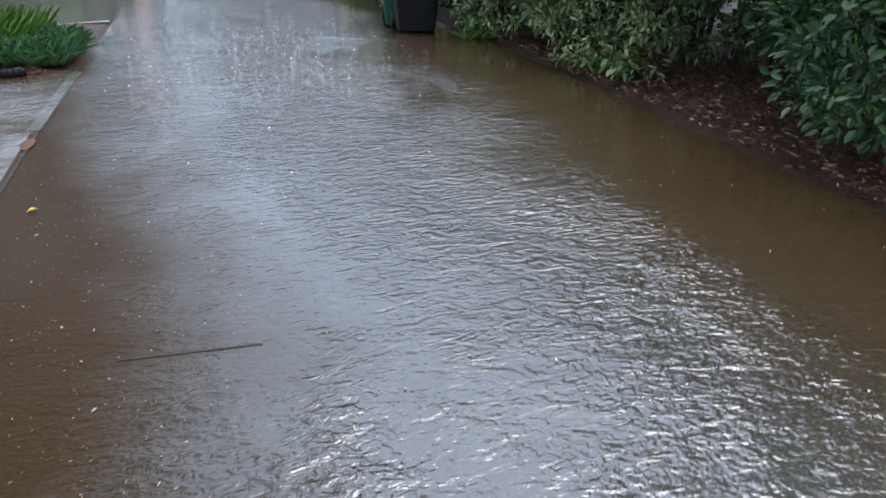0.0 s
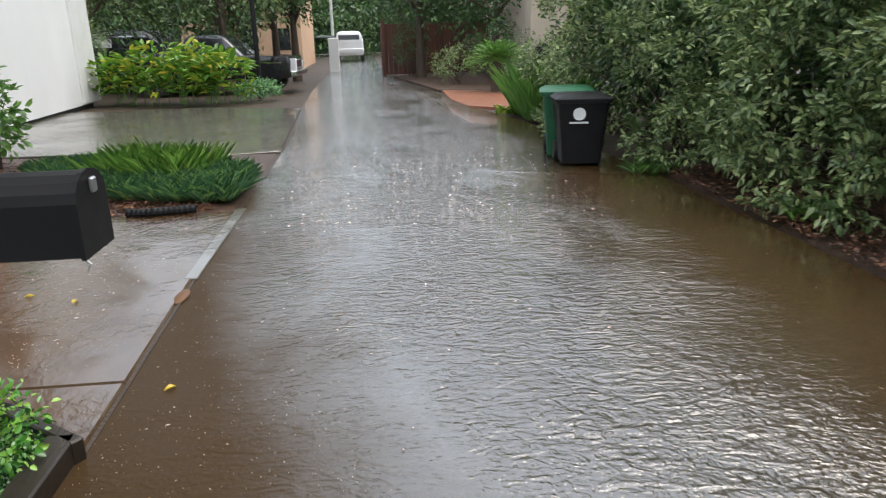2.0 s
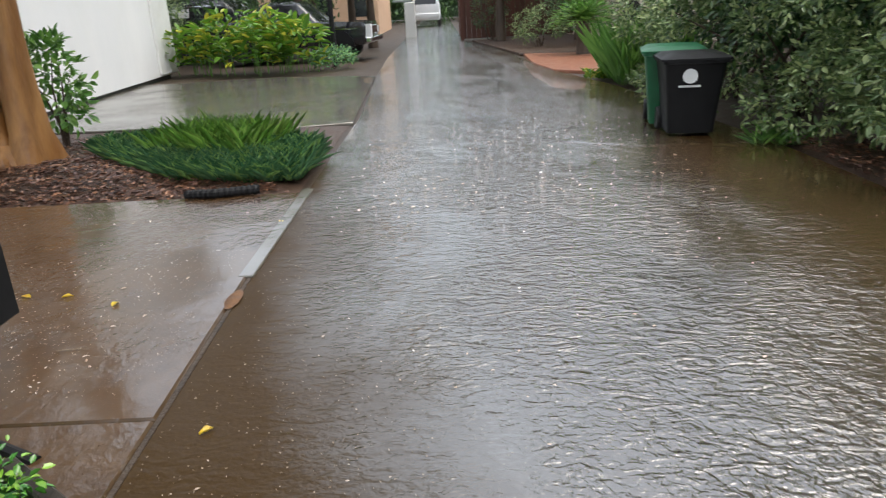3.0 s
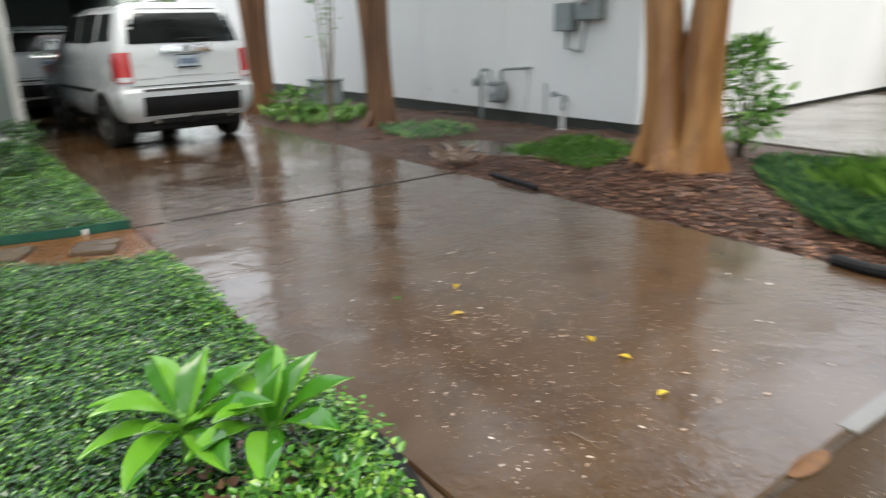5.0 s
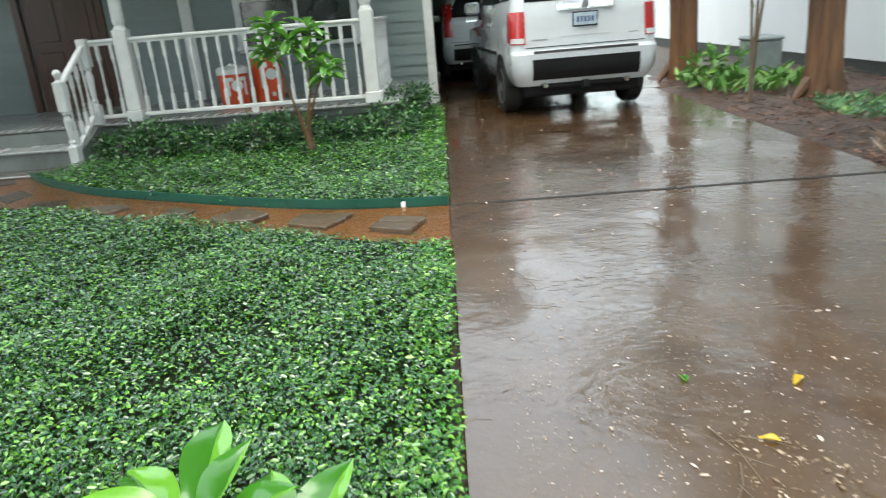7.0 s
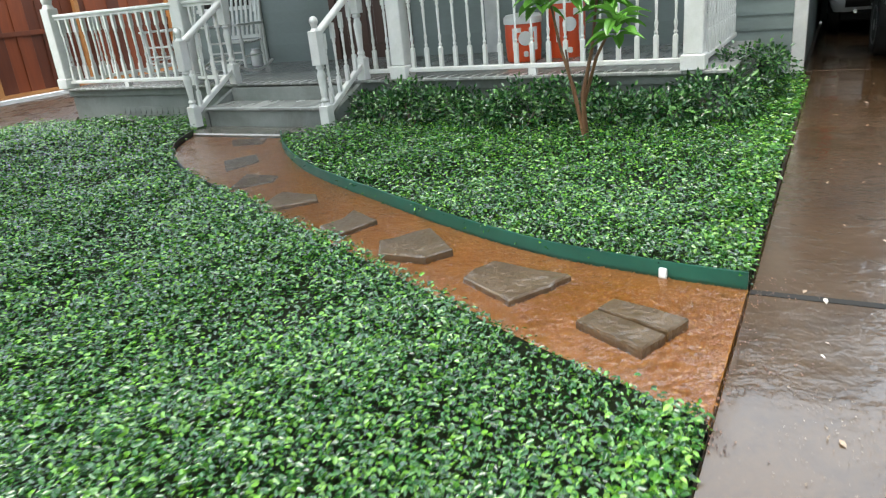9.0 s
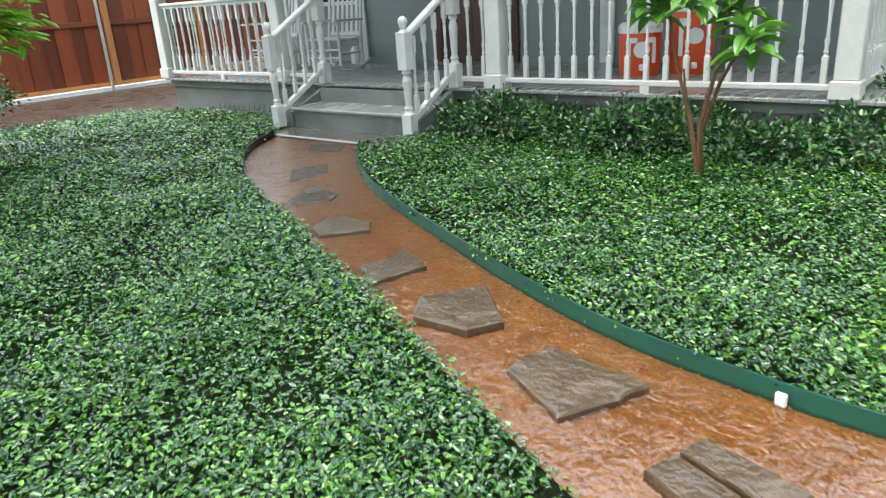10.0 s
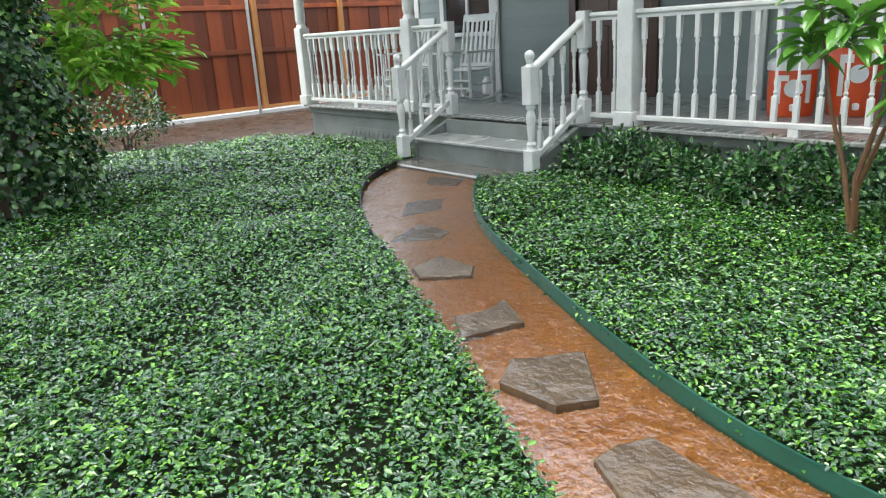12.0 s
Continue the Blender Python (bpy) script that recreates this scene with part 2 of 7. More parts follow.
MAT_BARKDARK = surf("dark_wet_bark", (0.05, 0.032, 0.022), (0.11, 0.075, 0.05), 5, 0.5, 24, 0.9, 0.01, stretch=(1, 1, 0.3))
MAT_TWIG = surf("grey_brown_twig", (0.12, 0.085, 0.055), (0.22, 0.17, 0.12), 9, 0.55, 40, 0.5, 0.004)


def water_material():
    """A thin clear sheet of rain water with small ripples."""
    m, n, l, p = nodes_of("clear_rain_water")
    n.remove(p)
    w = maths(n, l, "ADD", noise_tex(n, l, 15.0, 3, 0.55, "Object", (1, 1, 1), 1.6), maths(n, l, "MULTIPLY", noise_tex(n, l, 3.5, 2), 1.6))
    b = bump(n, l, w, 1.0, 0.007)
    fr = n.new("ShaderNodeFresnel")
    fr.inputs["IOR"].default_value = 2.1
    l.new(b, fr.inputs["Normal"])
    gl = n.new("ShaderNodeBsdfGlossy")
    gl.inputs["Roughness"].default_value = 0.04
    l.new(b, gl.inputs["Normal"])
    tr = n.new("ShaderNodeBsdfTransparent")
    tr.inputs[0].default_value = (0.97, 0.93, 0.88, 1)
    ms = n.new("ShaderNodeMixShader")
    l.new(fr.outputs[0], ms.inputs[0])
    l.new(tr.outputs[0], ms.inputs[1])
    l.new(gl.outputs[0], ms.inputs[2])
    l.new(ms.outputs[0], n["Material Output"].inputs[0])
    return m


MAT_WATER = water_material()

# ---- mesh helpers ----


class Shape:
    """Collects vertices and faces of one mesh."""

    def __init__(self):
        self.v, self.f = [], []

    def add(self, verts, faces):
        k = len(self.v)
        self.v.extend(tuple(p) for p in verts)
        self.f.extend(tuple(i + k for i in f) for f in faces)
        return self

    def box(self, x0, x1, y0, y1, z0, z1, b=0.0, m=None):
        lo, hi = (x0, y0, z0), (x1, y1, z1)
        if b <= 0:
            pts = [(lo[0] if i & 1 == 0 else hi[0], lo[1] if i & 2 == 0 else hi[1], lo[2] if i & 4 == 0 else hi[2]) for i in range(8)]
            fs = [(0, 2, 3, 1), (4, 5, 7, 6), (0, 1, 5, 4), (2, 6, 7, 3), (0, 4, 6, 2), (1, 3, 7, 5)]
        else:
            b = min(b, *(0.45 * (h - q) for q, h in zip(lo, hi)))
            pts, idx = [], {}
            for s in range(8):
                for a in range(3):
                    q = []
                    for k in range(3):
                        up = (s >> k) & 1
                        c = hi[k] if up else lo[k]
                        q.append(c if k == a else (c - b if up else c + b))
                    idx[s, a] = len(pts)
                    pts.append(q)
            fs = []
            for a in range(3):
                o, u = [k for k in range(3) if k != a]
                for sgn in (0, 1):
                    base = sgn << a
                    fs.append([idx[base | (i << o) | (j << u), a] for i, j in ((0, 0), (1, 0), (1, 1), (0, 1))])
                for i in (0, 1):
                    for j in (0, 1):
                        s0, s1 = (i << o) | (j << u), (i << o) | (j << u) | (1 << a)
                        fs.append([idx[s0, o], idx[s1, o], idx[s1, u], idx[s0, u]])
            for s in range(8):
                fs.append([idx[s, 0], idx[s, 1], idx[s, 2]])
        if m is not None:
            pts = [m @ Vector(q) for q in pts]
        return self.add(pts, fs)

    def tube(self, pts, radii, seg=8, caps=True, flute=None):
        pts = [Vector(q) for q in pts]
        if isinstance(radii, (int, float)):
            radii = [radii] * len(pts)
        ring, fs, side = [], [], None
        for i, q in enumerate(pts):
            t = (pts[min(i + 1, len(pts) - 1)] - pts[max(i - 1, 0)]).normalized()
            if side is None:
                side = t.orthogonal().normalized()
            side = (side - t * side.dot(t)).normalized()
            up = t.cross(side)
            for k in range(seg):
                a = 2 * math.pi * k / seg
                r = radii[i] * (flute(a, i) if flute else 1)
                ring.append(q + (side * math.cos(a) + up * math.sin(a)) * r)
        for i in range(len(pts) - 1):
            for k in range(seg):
                fs.append((i * seg + k, i * seg + (k + 1) % seg, (i + 1) * seg + (k + 1) % seg, (i + 1) * seg + k))
        if caps:
            fs.append(tuple(range(seg))[::-1])
            fs.append(tuple((len(pts) - 1) * seg + k for k in range(seg)))
        return self.add(ring, fs)

    def lathe(self, prof, seg=10, m=None):
        """Profile of (radius, height) turned about z."""
        pts = [(r * math.cos(2 * math.pi * k / seg), r * math.sin(2 * math.pi * k / seg), z) for r, z in prof for k in range(seg)]
        fs = [(i * seg + k, i * seg + (k + 1) % seg, (i + 1) * seg + (k + 1) % seg, (i + 1) * seg + k) for i in range(len(prof) - 1) for k in range(seg)]
        fs += [tuple(range(seg))[::-1], tuple((len(prof) - 1) * seg + k for k in range(seg))]
        if m is not None:
            pts = [m @ Vector(q) for q in pts]
        return self.add(pts, fs)

    def prism(self, outline, z0, z1, b=0.0, m=None):
        """A slab over a plan outline; b rounds the upper rim."""
        n = len(outline)
        c = Vector((sum(p[0] for p in outline) / n, sum(p[1] for p in outline) / n))
        rows = [(z0, 0.0), (z1 - b, 0.0), (z1, b)] if b else [(z0, 0.0), (z1, 0.0)]
        pts = []
        for z, inset in rows:
            for p in outline:
                d = c - Vector(p[:2])
                q = Vector(p[:2]) + d.normalized() * inset
                pts.append((q.x, q.y, z))
        fs = [(i * n + k, i * n + (k + 1) % n, (i + 1) * n + (k + 1) % n, (i + 1) * n + k) for i in range(len(rows) - 1) for k in range(n)]
        fs += [tuple(range(n))[::-1], tuple((len(rows) - 1) * n + k for k in range(n))]
        if m is not None:
            pts = [m @ Vector(q) for q in pts]
        return self.add(pts, fs)

    def mesh(self, name, material, smooth=False):
        me = bpy.data.meshes.new(name)
        me.from_pydata(self.v, [], self.f)
        bm = bmesh.new()
        bm.from_mesh(me)
        bmesh.ops.recalc_face_normals(bm, faces=bm.faces)
        bm.to_mesh(me)
        bm.free()
        me.materials.append(material)
        if smooth:
            me.polygons.foreach_set("use_smooth", [True] * len(me.polygons))
            me.set_sharp_from_angle(angle=radians(40))
        return me


def thing(name, m, label, category, group="", kind=""):
    """An Empty at the base of a thing, to carry its parts."""
    ob = new(name)
    ob.empty_display_size = 0.1
    ob.matrix_basis = m
    return tagged(ob, label, category, group, kind)


def part(name, shape, material, parent=None, label="", smooth=False, m=None):
    me = shape if isinstance(shape, bpy.types.Mesh) else shape.mesh(name, material, smooth)
    ob = new(name, me)
    if parent:
        ob.parent = parent
    if m is not None:
        ob.matrix_basis = m
    return tagged(ob, label)


def structure(name, shape, material, label, category="", smooth=False):
    return tagged(part(name, shape, material, None, "", smooth), label, category or name, "", "structure")


def smooth_line(pts, per=6):
    """Catmull-Rom through plan points."""
    out = []
    p = [Vector(q) for q in pts]
    for i in range(len(p) - 1):
        a, b, c, d = p[max(i - 1, 0)], p[i], p[i + 1], p[min(i + 2, len(p) - 1)]
        for k in range(per):
            t = k / per
            out.append(0.5 * ((2 * b) + (c - a) * t + (2 * a - 5 * b + 4 * c - d) * t * t + (3 * b - a - 3 * c + d) * t ** 3))
    return out + [p[-1]]


def leaves_mesh(name, material, base, along, normal, length, width, fold=0.18, droop=0.12):
    """Many leaves as one mesh: each a folded blade of six points."""
    n = len(base)
    along = along / np.linalg.norm(along, axis=1, keepdims=True)
    side = np.cross(along, normal)
    side /= np.linalg.norm(side, axis=1, keepdims=True) + 1e-9
    up = np.cross(side, along)
    L, W = np.asarray(length).reshape(-1, 1), np.asarray(width).reshape(-1, 1)
    v = np.empty((n, 6, 3))
    v[:, 0] = base
    v[:, 1] = base + along * L * 0.3 + side * W * 0.42 + up * W * fold
    v[:, 2] = base + along * L * 0.68 + side * W * 0.4 + up * (W * fold - L * droop * 0.4)
    v[:, 3] = base + along * L - up * L * droop
    v[:, 4] = base + along * L * 0.68 - side * W * 0.4 + up * (W * fold - L * droop * 0.4)
    v[:, 5] = base + along * L * 0.3 - side * W * 0.42 + up * W * fold
    k = np.arange(n).reshape(-1, 1) * 6
    f = np.concatenate([k + np.array([[0, 1, 2, 3]]), k + np.array([[0, 3, 4, 5]])], axis=1).reshape(-1, 4)
    me = bpy.data.meshes.new(name)
    me.vertices.add(n * 6)
    me.vertices.foreach_set("co", v.reshape(-1))
    me.loops.add(f.size)
    me.loops.foreach_set("vertex_index", f.reshape(-1).astype(np.int32))
    me.polygons.add(len(f))
    me.polygons.foreach_set("loop_start", (np.arange(len(f)) * 4).astype(np.int32))
    me.update(calc_edges=True)
    me.materials.append(material)
    return me


def inside(px, py, poly):
    """Which of many plan points lie inside an outline."""
    hit = np.zeros(len(px), bool)
    j = len(poly) - 1
    for i in range(len(poly)):
        xi, yi, xj, yj = poly[i][0], poly[i][1], poly[j][0], poly[j][1]
        c = ((yi > py) != (yj > py)) & (px < (xj - xi) * (py - yi) / (yj - yi + 1e-12) + xi)
        hit ^= c
        j = i
    return hit

# ---- ground, alley and drives ----
structure("ground", Shape().box(-250, 250, -250, 250, -0.6, -0.04), MAT_SOIL, "dark wet soil reaching to the horizon", "ground")
ALLEY = [(0, -40), (4.62, -40), (4.56, 9.2), (4.2, 14.5), (3.5, 18.5), (3.2, 24), (2.1, 32), (2.0, 75), (-0.6, 75), (-0.45, 24), (-0.3, 18.5), (0, 12.4)]
road = structure("road", Shape().prism(ALLEY, -0.5, 0.0), MAT_ALLEY, "concrete alley under a running sheet of muddy rain water", "road")
part("joint", Shape().box(0.0, 0.5, -0.005, 0.005, -0.05, 0.003), MAT_SOIL, road, "dark silted joint between the slabs", m=pose(0.82, 2.88, 0, 0, 0, -5))
drive = thing("driveway", pose(0, 0, 0), "brown wet concrete driveway scattered with petals", "driveway", "", "structure")
part("slab", Shape().prism([(-5.3, 4.57), (0.04, 4.57), (0.0, 6.1), (-0.035, 8.1), (-5.3, 8.1)], -0.3, 0.012, 0.012), MAT_DRIVE, drive)
part("slab", Shape().box(-11.9, -5.325, 4.57, 8.1, -0.3, 0.012, 0.012), MAT_DRIVE, drive)
part("slab", Shape().box(-20, -11.92, 4.5, 8.6, -0.3, 0.012, 0.012), MAT_DRIVE, drive)
part("slab", Shape().prism([(-1.1, 4.555), (0.04, 4.555), (0.05, 3.99), (-0.38, 4.27)], -0.3, 0.011, 0.01), MAT_DRIVE, drive)
part("joint", Shape().box(-5.335, -5.29, 4.575, 8.095, -0.3, 0.015), MAT_DARK, drive)
part("joint", Shape().prism([(0.06, 3.9), (0.082, 3.9), (0.03, 6.2), (0.008, 6.2)], -0.2, 0.004), MAT_SOIL, drive, "muddy joint along the alley")
part("joint_strip", Shape().box(-0.05, 0.045, 6.1, 8.2, -0.2, 0.016, 0.006), MAT_APRON, drive, "pale worn strip in the joint")
apron = thing("garage_apron", pose(0, 0, 0), "pale grey wet concrete apron before the garage", "driveway", "", "structure")
part("slab", Shape().prism([(-6.1, 12.45), (-2.5, 12.3), (-0.9, 11.7), (-0.04, 11.9), (-0.32, 18.5), (-2.6, 19.6), (-6.1, 19.4)], -0.3, 0.014, 0.012), MAT_APRON, apron)

# ---- white neighbour building ----
nb = thing("garage_building", pose(0, 0, 0), "white painted neighbour building with dark foundation band", "building", "", "structure")
part("wall", Shape().box(-26, -5.5, 11.5, 11.7, 0.2, 5.2), MAT_STUCCO, nb)
part("wall", Shape().prism([(-5.5, 11.7), (-6.15, 21.9), (-6.35, 21.9), (-5.7, 11.7)], 0.08, 5.2), MAT_STUCCO, nb)
part("wall", Shape().box(-26, -6.3, 21.7, 21.9, 0.08, 5.2), MAT_STUCCO, nb)
part("foundation", Shape().prism([(-26, 11.56), (-5.57, 11.56), (-6.22, 21.84), (-26, 21.84)], -0.3, 0.26), MAT_FOUND, nb)
part("roof", Shape().box(-26.4, -5.7, 11.1, 22.3, 5.2, 5.5), MAT_SKIRT, nb)
part("corner_board", Shape().box(-6.1, -6.02, 20.75, 21.93, 0.12, 5.2, 0.01), MAT_WHITE, nb)
for k, x in enumerate((-8.4, -10.85, -13.3, -15.75)):
    part("panel_seam", Shape().box(x - 0.006, x + 0.006, 11.492, 11.502, 0.22, 5.2), MAT_TRIM, nb)

# ---- house ----
house = thing("house", pose(0, 0, 0), "grey-green lap-sided house with a raised white-railed porch", "house", "", "structure")
WX = -11.4
part("wall", Shape().box(WX - 0.2, WX - 0.02, -5.2, 4.46, 0.0, 3.4), MAT_SIDING, house)
part("wall", Shape().box(-19, WX - 0.22, -5.2, -5.0, 0.0, 3.4), MAT_SIDING, house)
part("corner_trim", Shape().box(WX - 0.1, WX + 0.04, -5.32, -5.2, 0.06, 3.4, 0.008), MAT_TRIM, house)
part("wall", Shape().box(-19, WX - 0.22, 4.3, 4.46, 0.0, 3.4), MAT_SIDING, house)
part("wall", Shape().box(-19.2, -19.0, -5.2, 6.8, 0.0, 3.4), MAT_SIDING, house, "pale carport back wall")
# unseen side wall, added to block the sky and keep the carport dark
part("wall", Shape().box(-19, -14.7, 6.65, 6.8, 0.0, 3.4), MAT_SIDING, house)
part("roof", Shape().prism([(-20, -5.6), (-9.05, -5.6), (-9.05, 4.0), (-10.9, 4.0), (-10.9, 5.7), (-14.6, 5.7), (-14.6, 6.9), (-20, 6.9)], 3.4, 3.6), MAT_SKIRT, house)
part("fascia", Shape().box(-11.3, -11.1, 4.5, 5.65, 2.75, 3.4, 0.01), MAT_TRIM, house)
part("corner_trim", Shape().box(WX - 0.06, WX + 0.04, 4.36, 4.5, 0.06, 3.4, 0.008), MAT_TRIM, house)

# ---- porch ----
PX, PZ = -9.0, 0.45  # deck edge and height
porch = thing("porch", pose(0, 0, 0), "raised porch with grey plank deck and painted skirt", "porch", "", "structure")
part("skirt", Shape().box(PX - 0.14, PX - 0.1, -5.2, -1.85, -0.05, PZ - 0.09), MAT_SKIRT, porch)
part("skirt", Shape().box(PX - 0.14, PX - 0.1, 0.2, 4.0, -0.05, PZ - 0.09), MAT_SKIRT, porch)
part("skirt", Shape().box(-11.3, PX - 0.14, -5.2, -5.16, -0.05, PZ - 0.09), MAT_SKIRT, porch)
part("skirt", Shape().box(-11.3, PX - 0.14, 3.96, 4.0, -0.05, PZ - 0.09), MAT_SKIRT, porch)
part("rim_board", Shape().box(PX - 0.1, PX - 0.06, -5.22, 4.02, PZ - 0.13, PZ - 0.03, 0.005), MAT_SKIRT, porch)
part("ceiling_board", Shape().box(-11.4, -8.6, -5.4, 4.0, 2.95, 3.0), MAT_TRIM, porch)


def scallop_trim(y0, y1):
    s = Shape()
    n = int((y1 - y0) / 0.11)
    for i in range(n):
        c = y0 + (i + 0.5) * 0.11
        pts = [(c - 0.055, 0.16), (c + 0.055, 0.16)] + [(c + 0.05 * math.cos(a), 0.1 + 0.05 * math.sin(a)) for a in (0, -0.8, -1.57, -2.35, -3.14)]
        s.add([(PX - 0.1, y, z) for y, z in pts] + [(PX - 0.085, y, z) for y, z in pts],
              [tuple(range(7)), tuple(range(7, 14))[::-1]] + [(k, (k + 1) % 7, 7 + (k + 1) % 7, 7 + k) for k in range(7)])
    return s


part("scalloped_trim", scallop_trim(-4.2, -2.0), MAT_SKIRT, porch, "scalloped lower trim of the skirt")
plank = Shape().box(-11.38, PX + 0.03, -0.068, 0.068, PZ - 0.03, PZ, 0.004).mesh("deck_plank", MAT_DECK)
for i in range(66):
    y = -5.2 + 0.07 + i * 0.14
    part("deck_plank", plank, MAT_DECK, porch, m=pose(0, y, 0))

steps = thing("porch_steps", pose(0, 0, 0), "two worn grey wooden porch steps above a concrete landing", "steps")
part("tread", Shape().box(-8.83, -8.36, -1.72, 0.12, 0.23, 0.265, 0.008), MAT_DECK, steps)
part("riser", Shape().box(-8.42, -8.4, -1.7, 0.1, 0.04, 0.23), MAT_SKIRT, steps)
part("riser", Shape().box(-8.86, -8.83, -1.7, 0.1, 0.2, PZ - 0.03), MAT_SKIRT, steps)
part("stringer", Shape().add([(-8.4, 0.1, 0.0), (-8.4, 0.1, 0.2), (-8.95, 0.1, 0.42), (-9.0, 0.1, 0.0), (-8.4, 0.16, 0.0), (-8.4, 0.16, 0.2), (-8.95, 0.16, 0.42), (-9.0, 0.16, 0.0)],
     [(0, 1, 2, 3), (7, 6, 5, 4), (0, 4, 5, 1), (1, 5, 6, 2), (2, 6, 7, 3), (3, 7, 4, 0)]), MAT_SKIRT, steps)
part("stringer", Shape().add([(-8.4, -1.78, 0.0), (-8.4, -1.78, 0.2), (-8.95, -1.78, 0.42), (-9.0, -1.78, 0.0), (-8.4, -1.72, 0.0), (-8.4, -1.72, 0.2), (-8.95, -1.72, 0.42), (-9.0, -1.72, 0.0)],
     [(0, 1, 2, 3), (7, 6, 5, 4), (0, 4, 5, 1), (1, 5, 6, 2), (2, 6, 7, 3), (3, 7, 4, 0)]), MAT_SKIRT, steps)
structure("landing_slab", Shape().box(-8.42, -8.0, -1.75, 0.15, -0.1, 0.04, 0.015), MAT_APRON, "wet concrete slab at the foot of the steps", "slab")


def newel_shape(h, low=0.24, sq=0.34, ball=True, w=0.056):
    """Square blocks below and above a turned neck, with a ball on top."""
    s = Shape().box(-w, w, -w, w, 0, low, 0.006)
    top = h - (0.14 if ball else 0.0)
    neck = top - sq - low
    s.lathe([(0.05, low), (0.034, low + 0.03), (0.046, low + 0.05), (0.03, low + 0.08), (0.038, low + neck * 0.5), (0.046, low + neck * 0.75), (0.03, low + neck - 0.05), (0.047, low + neck - 0.03), (0.04, low + neck)], 12)
    s.box(-w, w, -w, w, low + neck, top, 0.006)
    if ball:
        s.lathe([(0.045, top), (0.028, top + 0.025), (0.034, top + 0.04)] + [(0.046 * math.sin(a), top + 0.09 - 0.05 * math.cos(a)) for a in (0.9, 1.3, 1.57, 1.9, 2.4, 2.9)], 12)
    return s


def baluster_mesh(h):
    q = 0.021
    s = Shape().box(-q, q, -q, q, 0, h * 0.24, 0.003)
    a, b = h * 0.24, h * 0.78
    n = b - a
    s.lathe([(0.018, a), (0.012, a + 0.015), (0.02, a + 0.03), (0.011, a + 0.05), (0.016, a + n * 0.18), (0.02, a + n * 0.24), (0.011, a + n * 0.3), (0.013, a + n * 0.6), (0.017, a + n * 0.82), (0.011, a + n * 0.88), (0.02, a + n * 0.94), (0.014, b)], 8)
    s.box(-q, q, -q, q, b, h, 0.003)
    return s.mesh("baluster", MAT_TRIM, True)


BAL = baluster_mesh(0.86)
BALS = baluster_mesh(0.72)


def railing(y0, y1, x=PX - 0.06, along="y", count=None, label="white railing with turned balusters along the porch edge"):
    r = thing("porch_railing", pose(x, y0, PZ) if along == "y" else pose(x, y0, PZ, 0, 0, 90), label, "railing", "porch railings")
    n = y1 - y0
    part("handrail", Shape().box(-0.045, 0.045, 0, n, 0.985, 1.03, 0.012), MAT_TRIM, r)
    part("handrail_fillet", Shape().box(-0.025, 0.025, 0, n, 0.955, 0.985), MAT_TRIM, r)
    part("bottom_rail", Shape().box(-0.03, 0.03, 0, n, 0.06, 0.105, 0.006), MAT_TRIM, r)
    k = count or max(2, round(n / 0.168))
    for i in range(k):
        part("baluster", BAL, MAT_TRIM, r, m=pose(0, (i + 0.5) * n / k, 0.1, 0, 0, 0))
    for f in ((0.5,) if n > 1.2 else ()):
        part("foot_block", Shape().box(-0.03, 0.03, n * f - 0.04, n * f + 0.04, 0, 0.06), MAT_TRIM, r)
    return r


railing(0.72, 3.62)
railing(0.22, 0.58, count=2, label="short white railing between porch post and stair newel")
railing(-5.08, -2.62)
railing(-2.48, -1.86, count=3)
railing(-5.12, -5.12 + 2.2, x=PX - 0.1, along="x", label="white side railing of the porch by the fence")


def porch_post(x, y, round_upper, label):
    p = thing("porch_post", pose(x, y, PZ), label, "post", "porch posts")
    part("plinth", Shape().box(-0.105, 0.105, -0.105, 0.105, 0, 0.14, 0.01), MAT_TRIM, p)
    if round_upper:
        part("shaft", Shape().box(-0.07, 0.07, -0.07, 0.07, 0.14, 0.9, 0.008).lathe([(0.07, 0.9), (0.05, 0.95), (0.065, 1.0), (0.055, 1.1), (0.06, 1.5), (0.07, 2.0)], 14).box(-0.07, 0.07, -0.07, 0.07, 2.0, 2.5, 0.008), MAT_TRIM, p, smooth=False)
    else:
        part("shaft", Shape().box(-0.085, 0.085, -0.085, 0.085, 0.14, 1.12, 0.01).lathe([(0.085, 1.12), (0.06, 1.17), (0.075, 1.22), (0.07, 1.8), (0.07, 2.1)], 14).box(-0.085, 0.085, -0.085, 0.085, 2.1, 2.5, 0.01), MAT_TRIM, p)
    return p


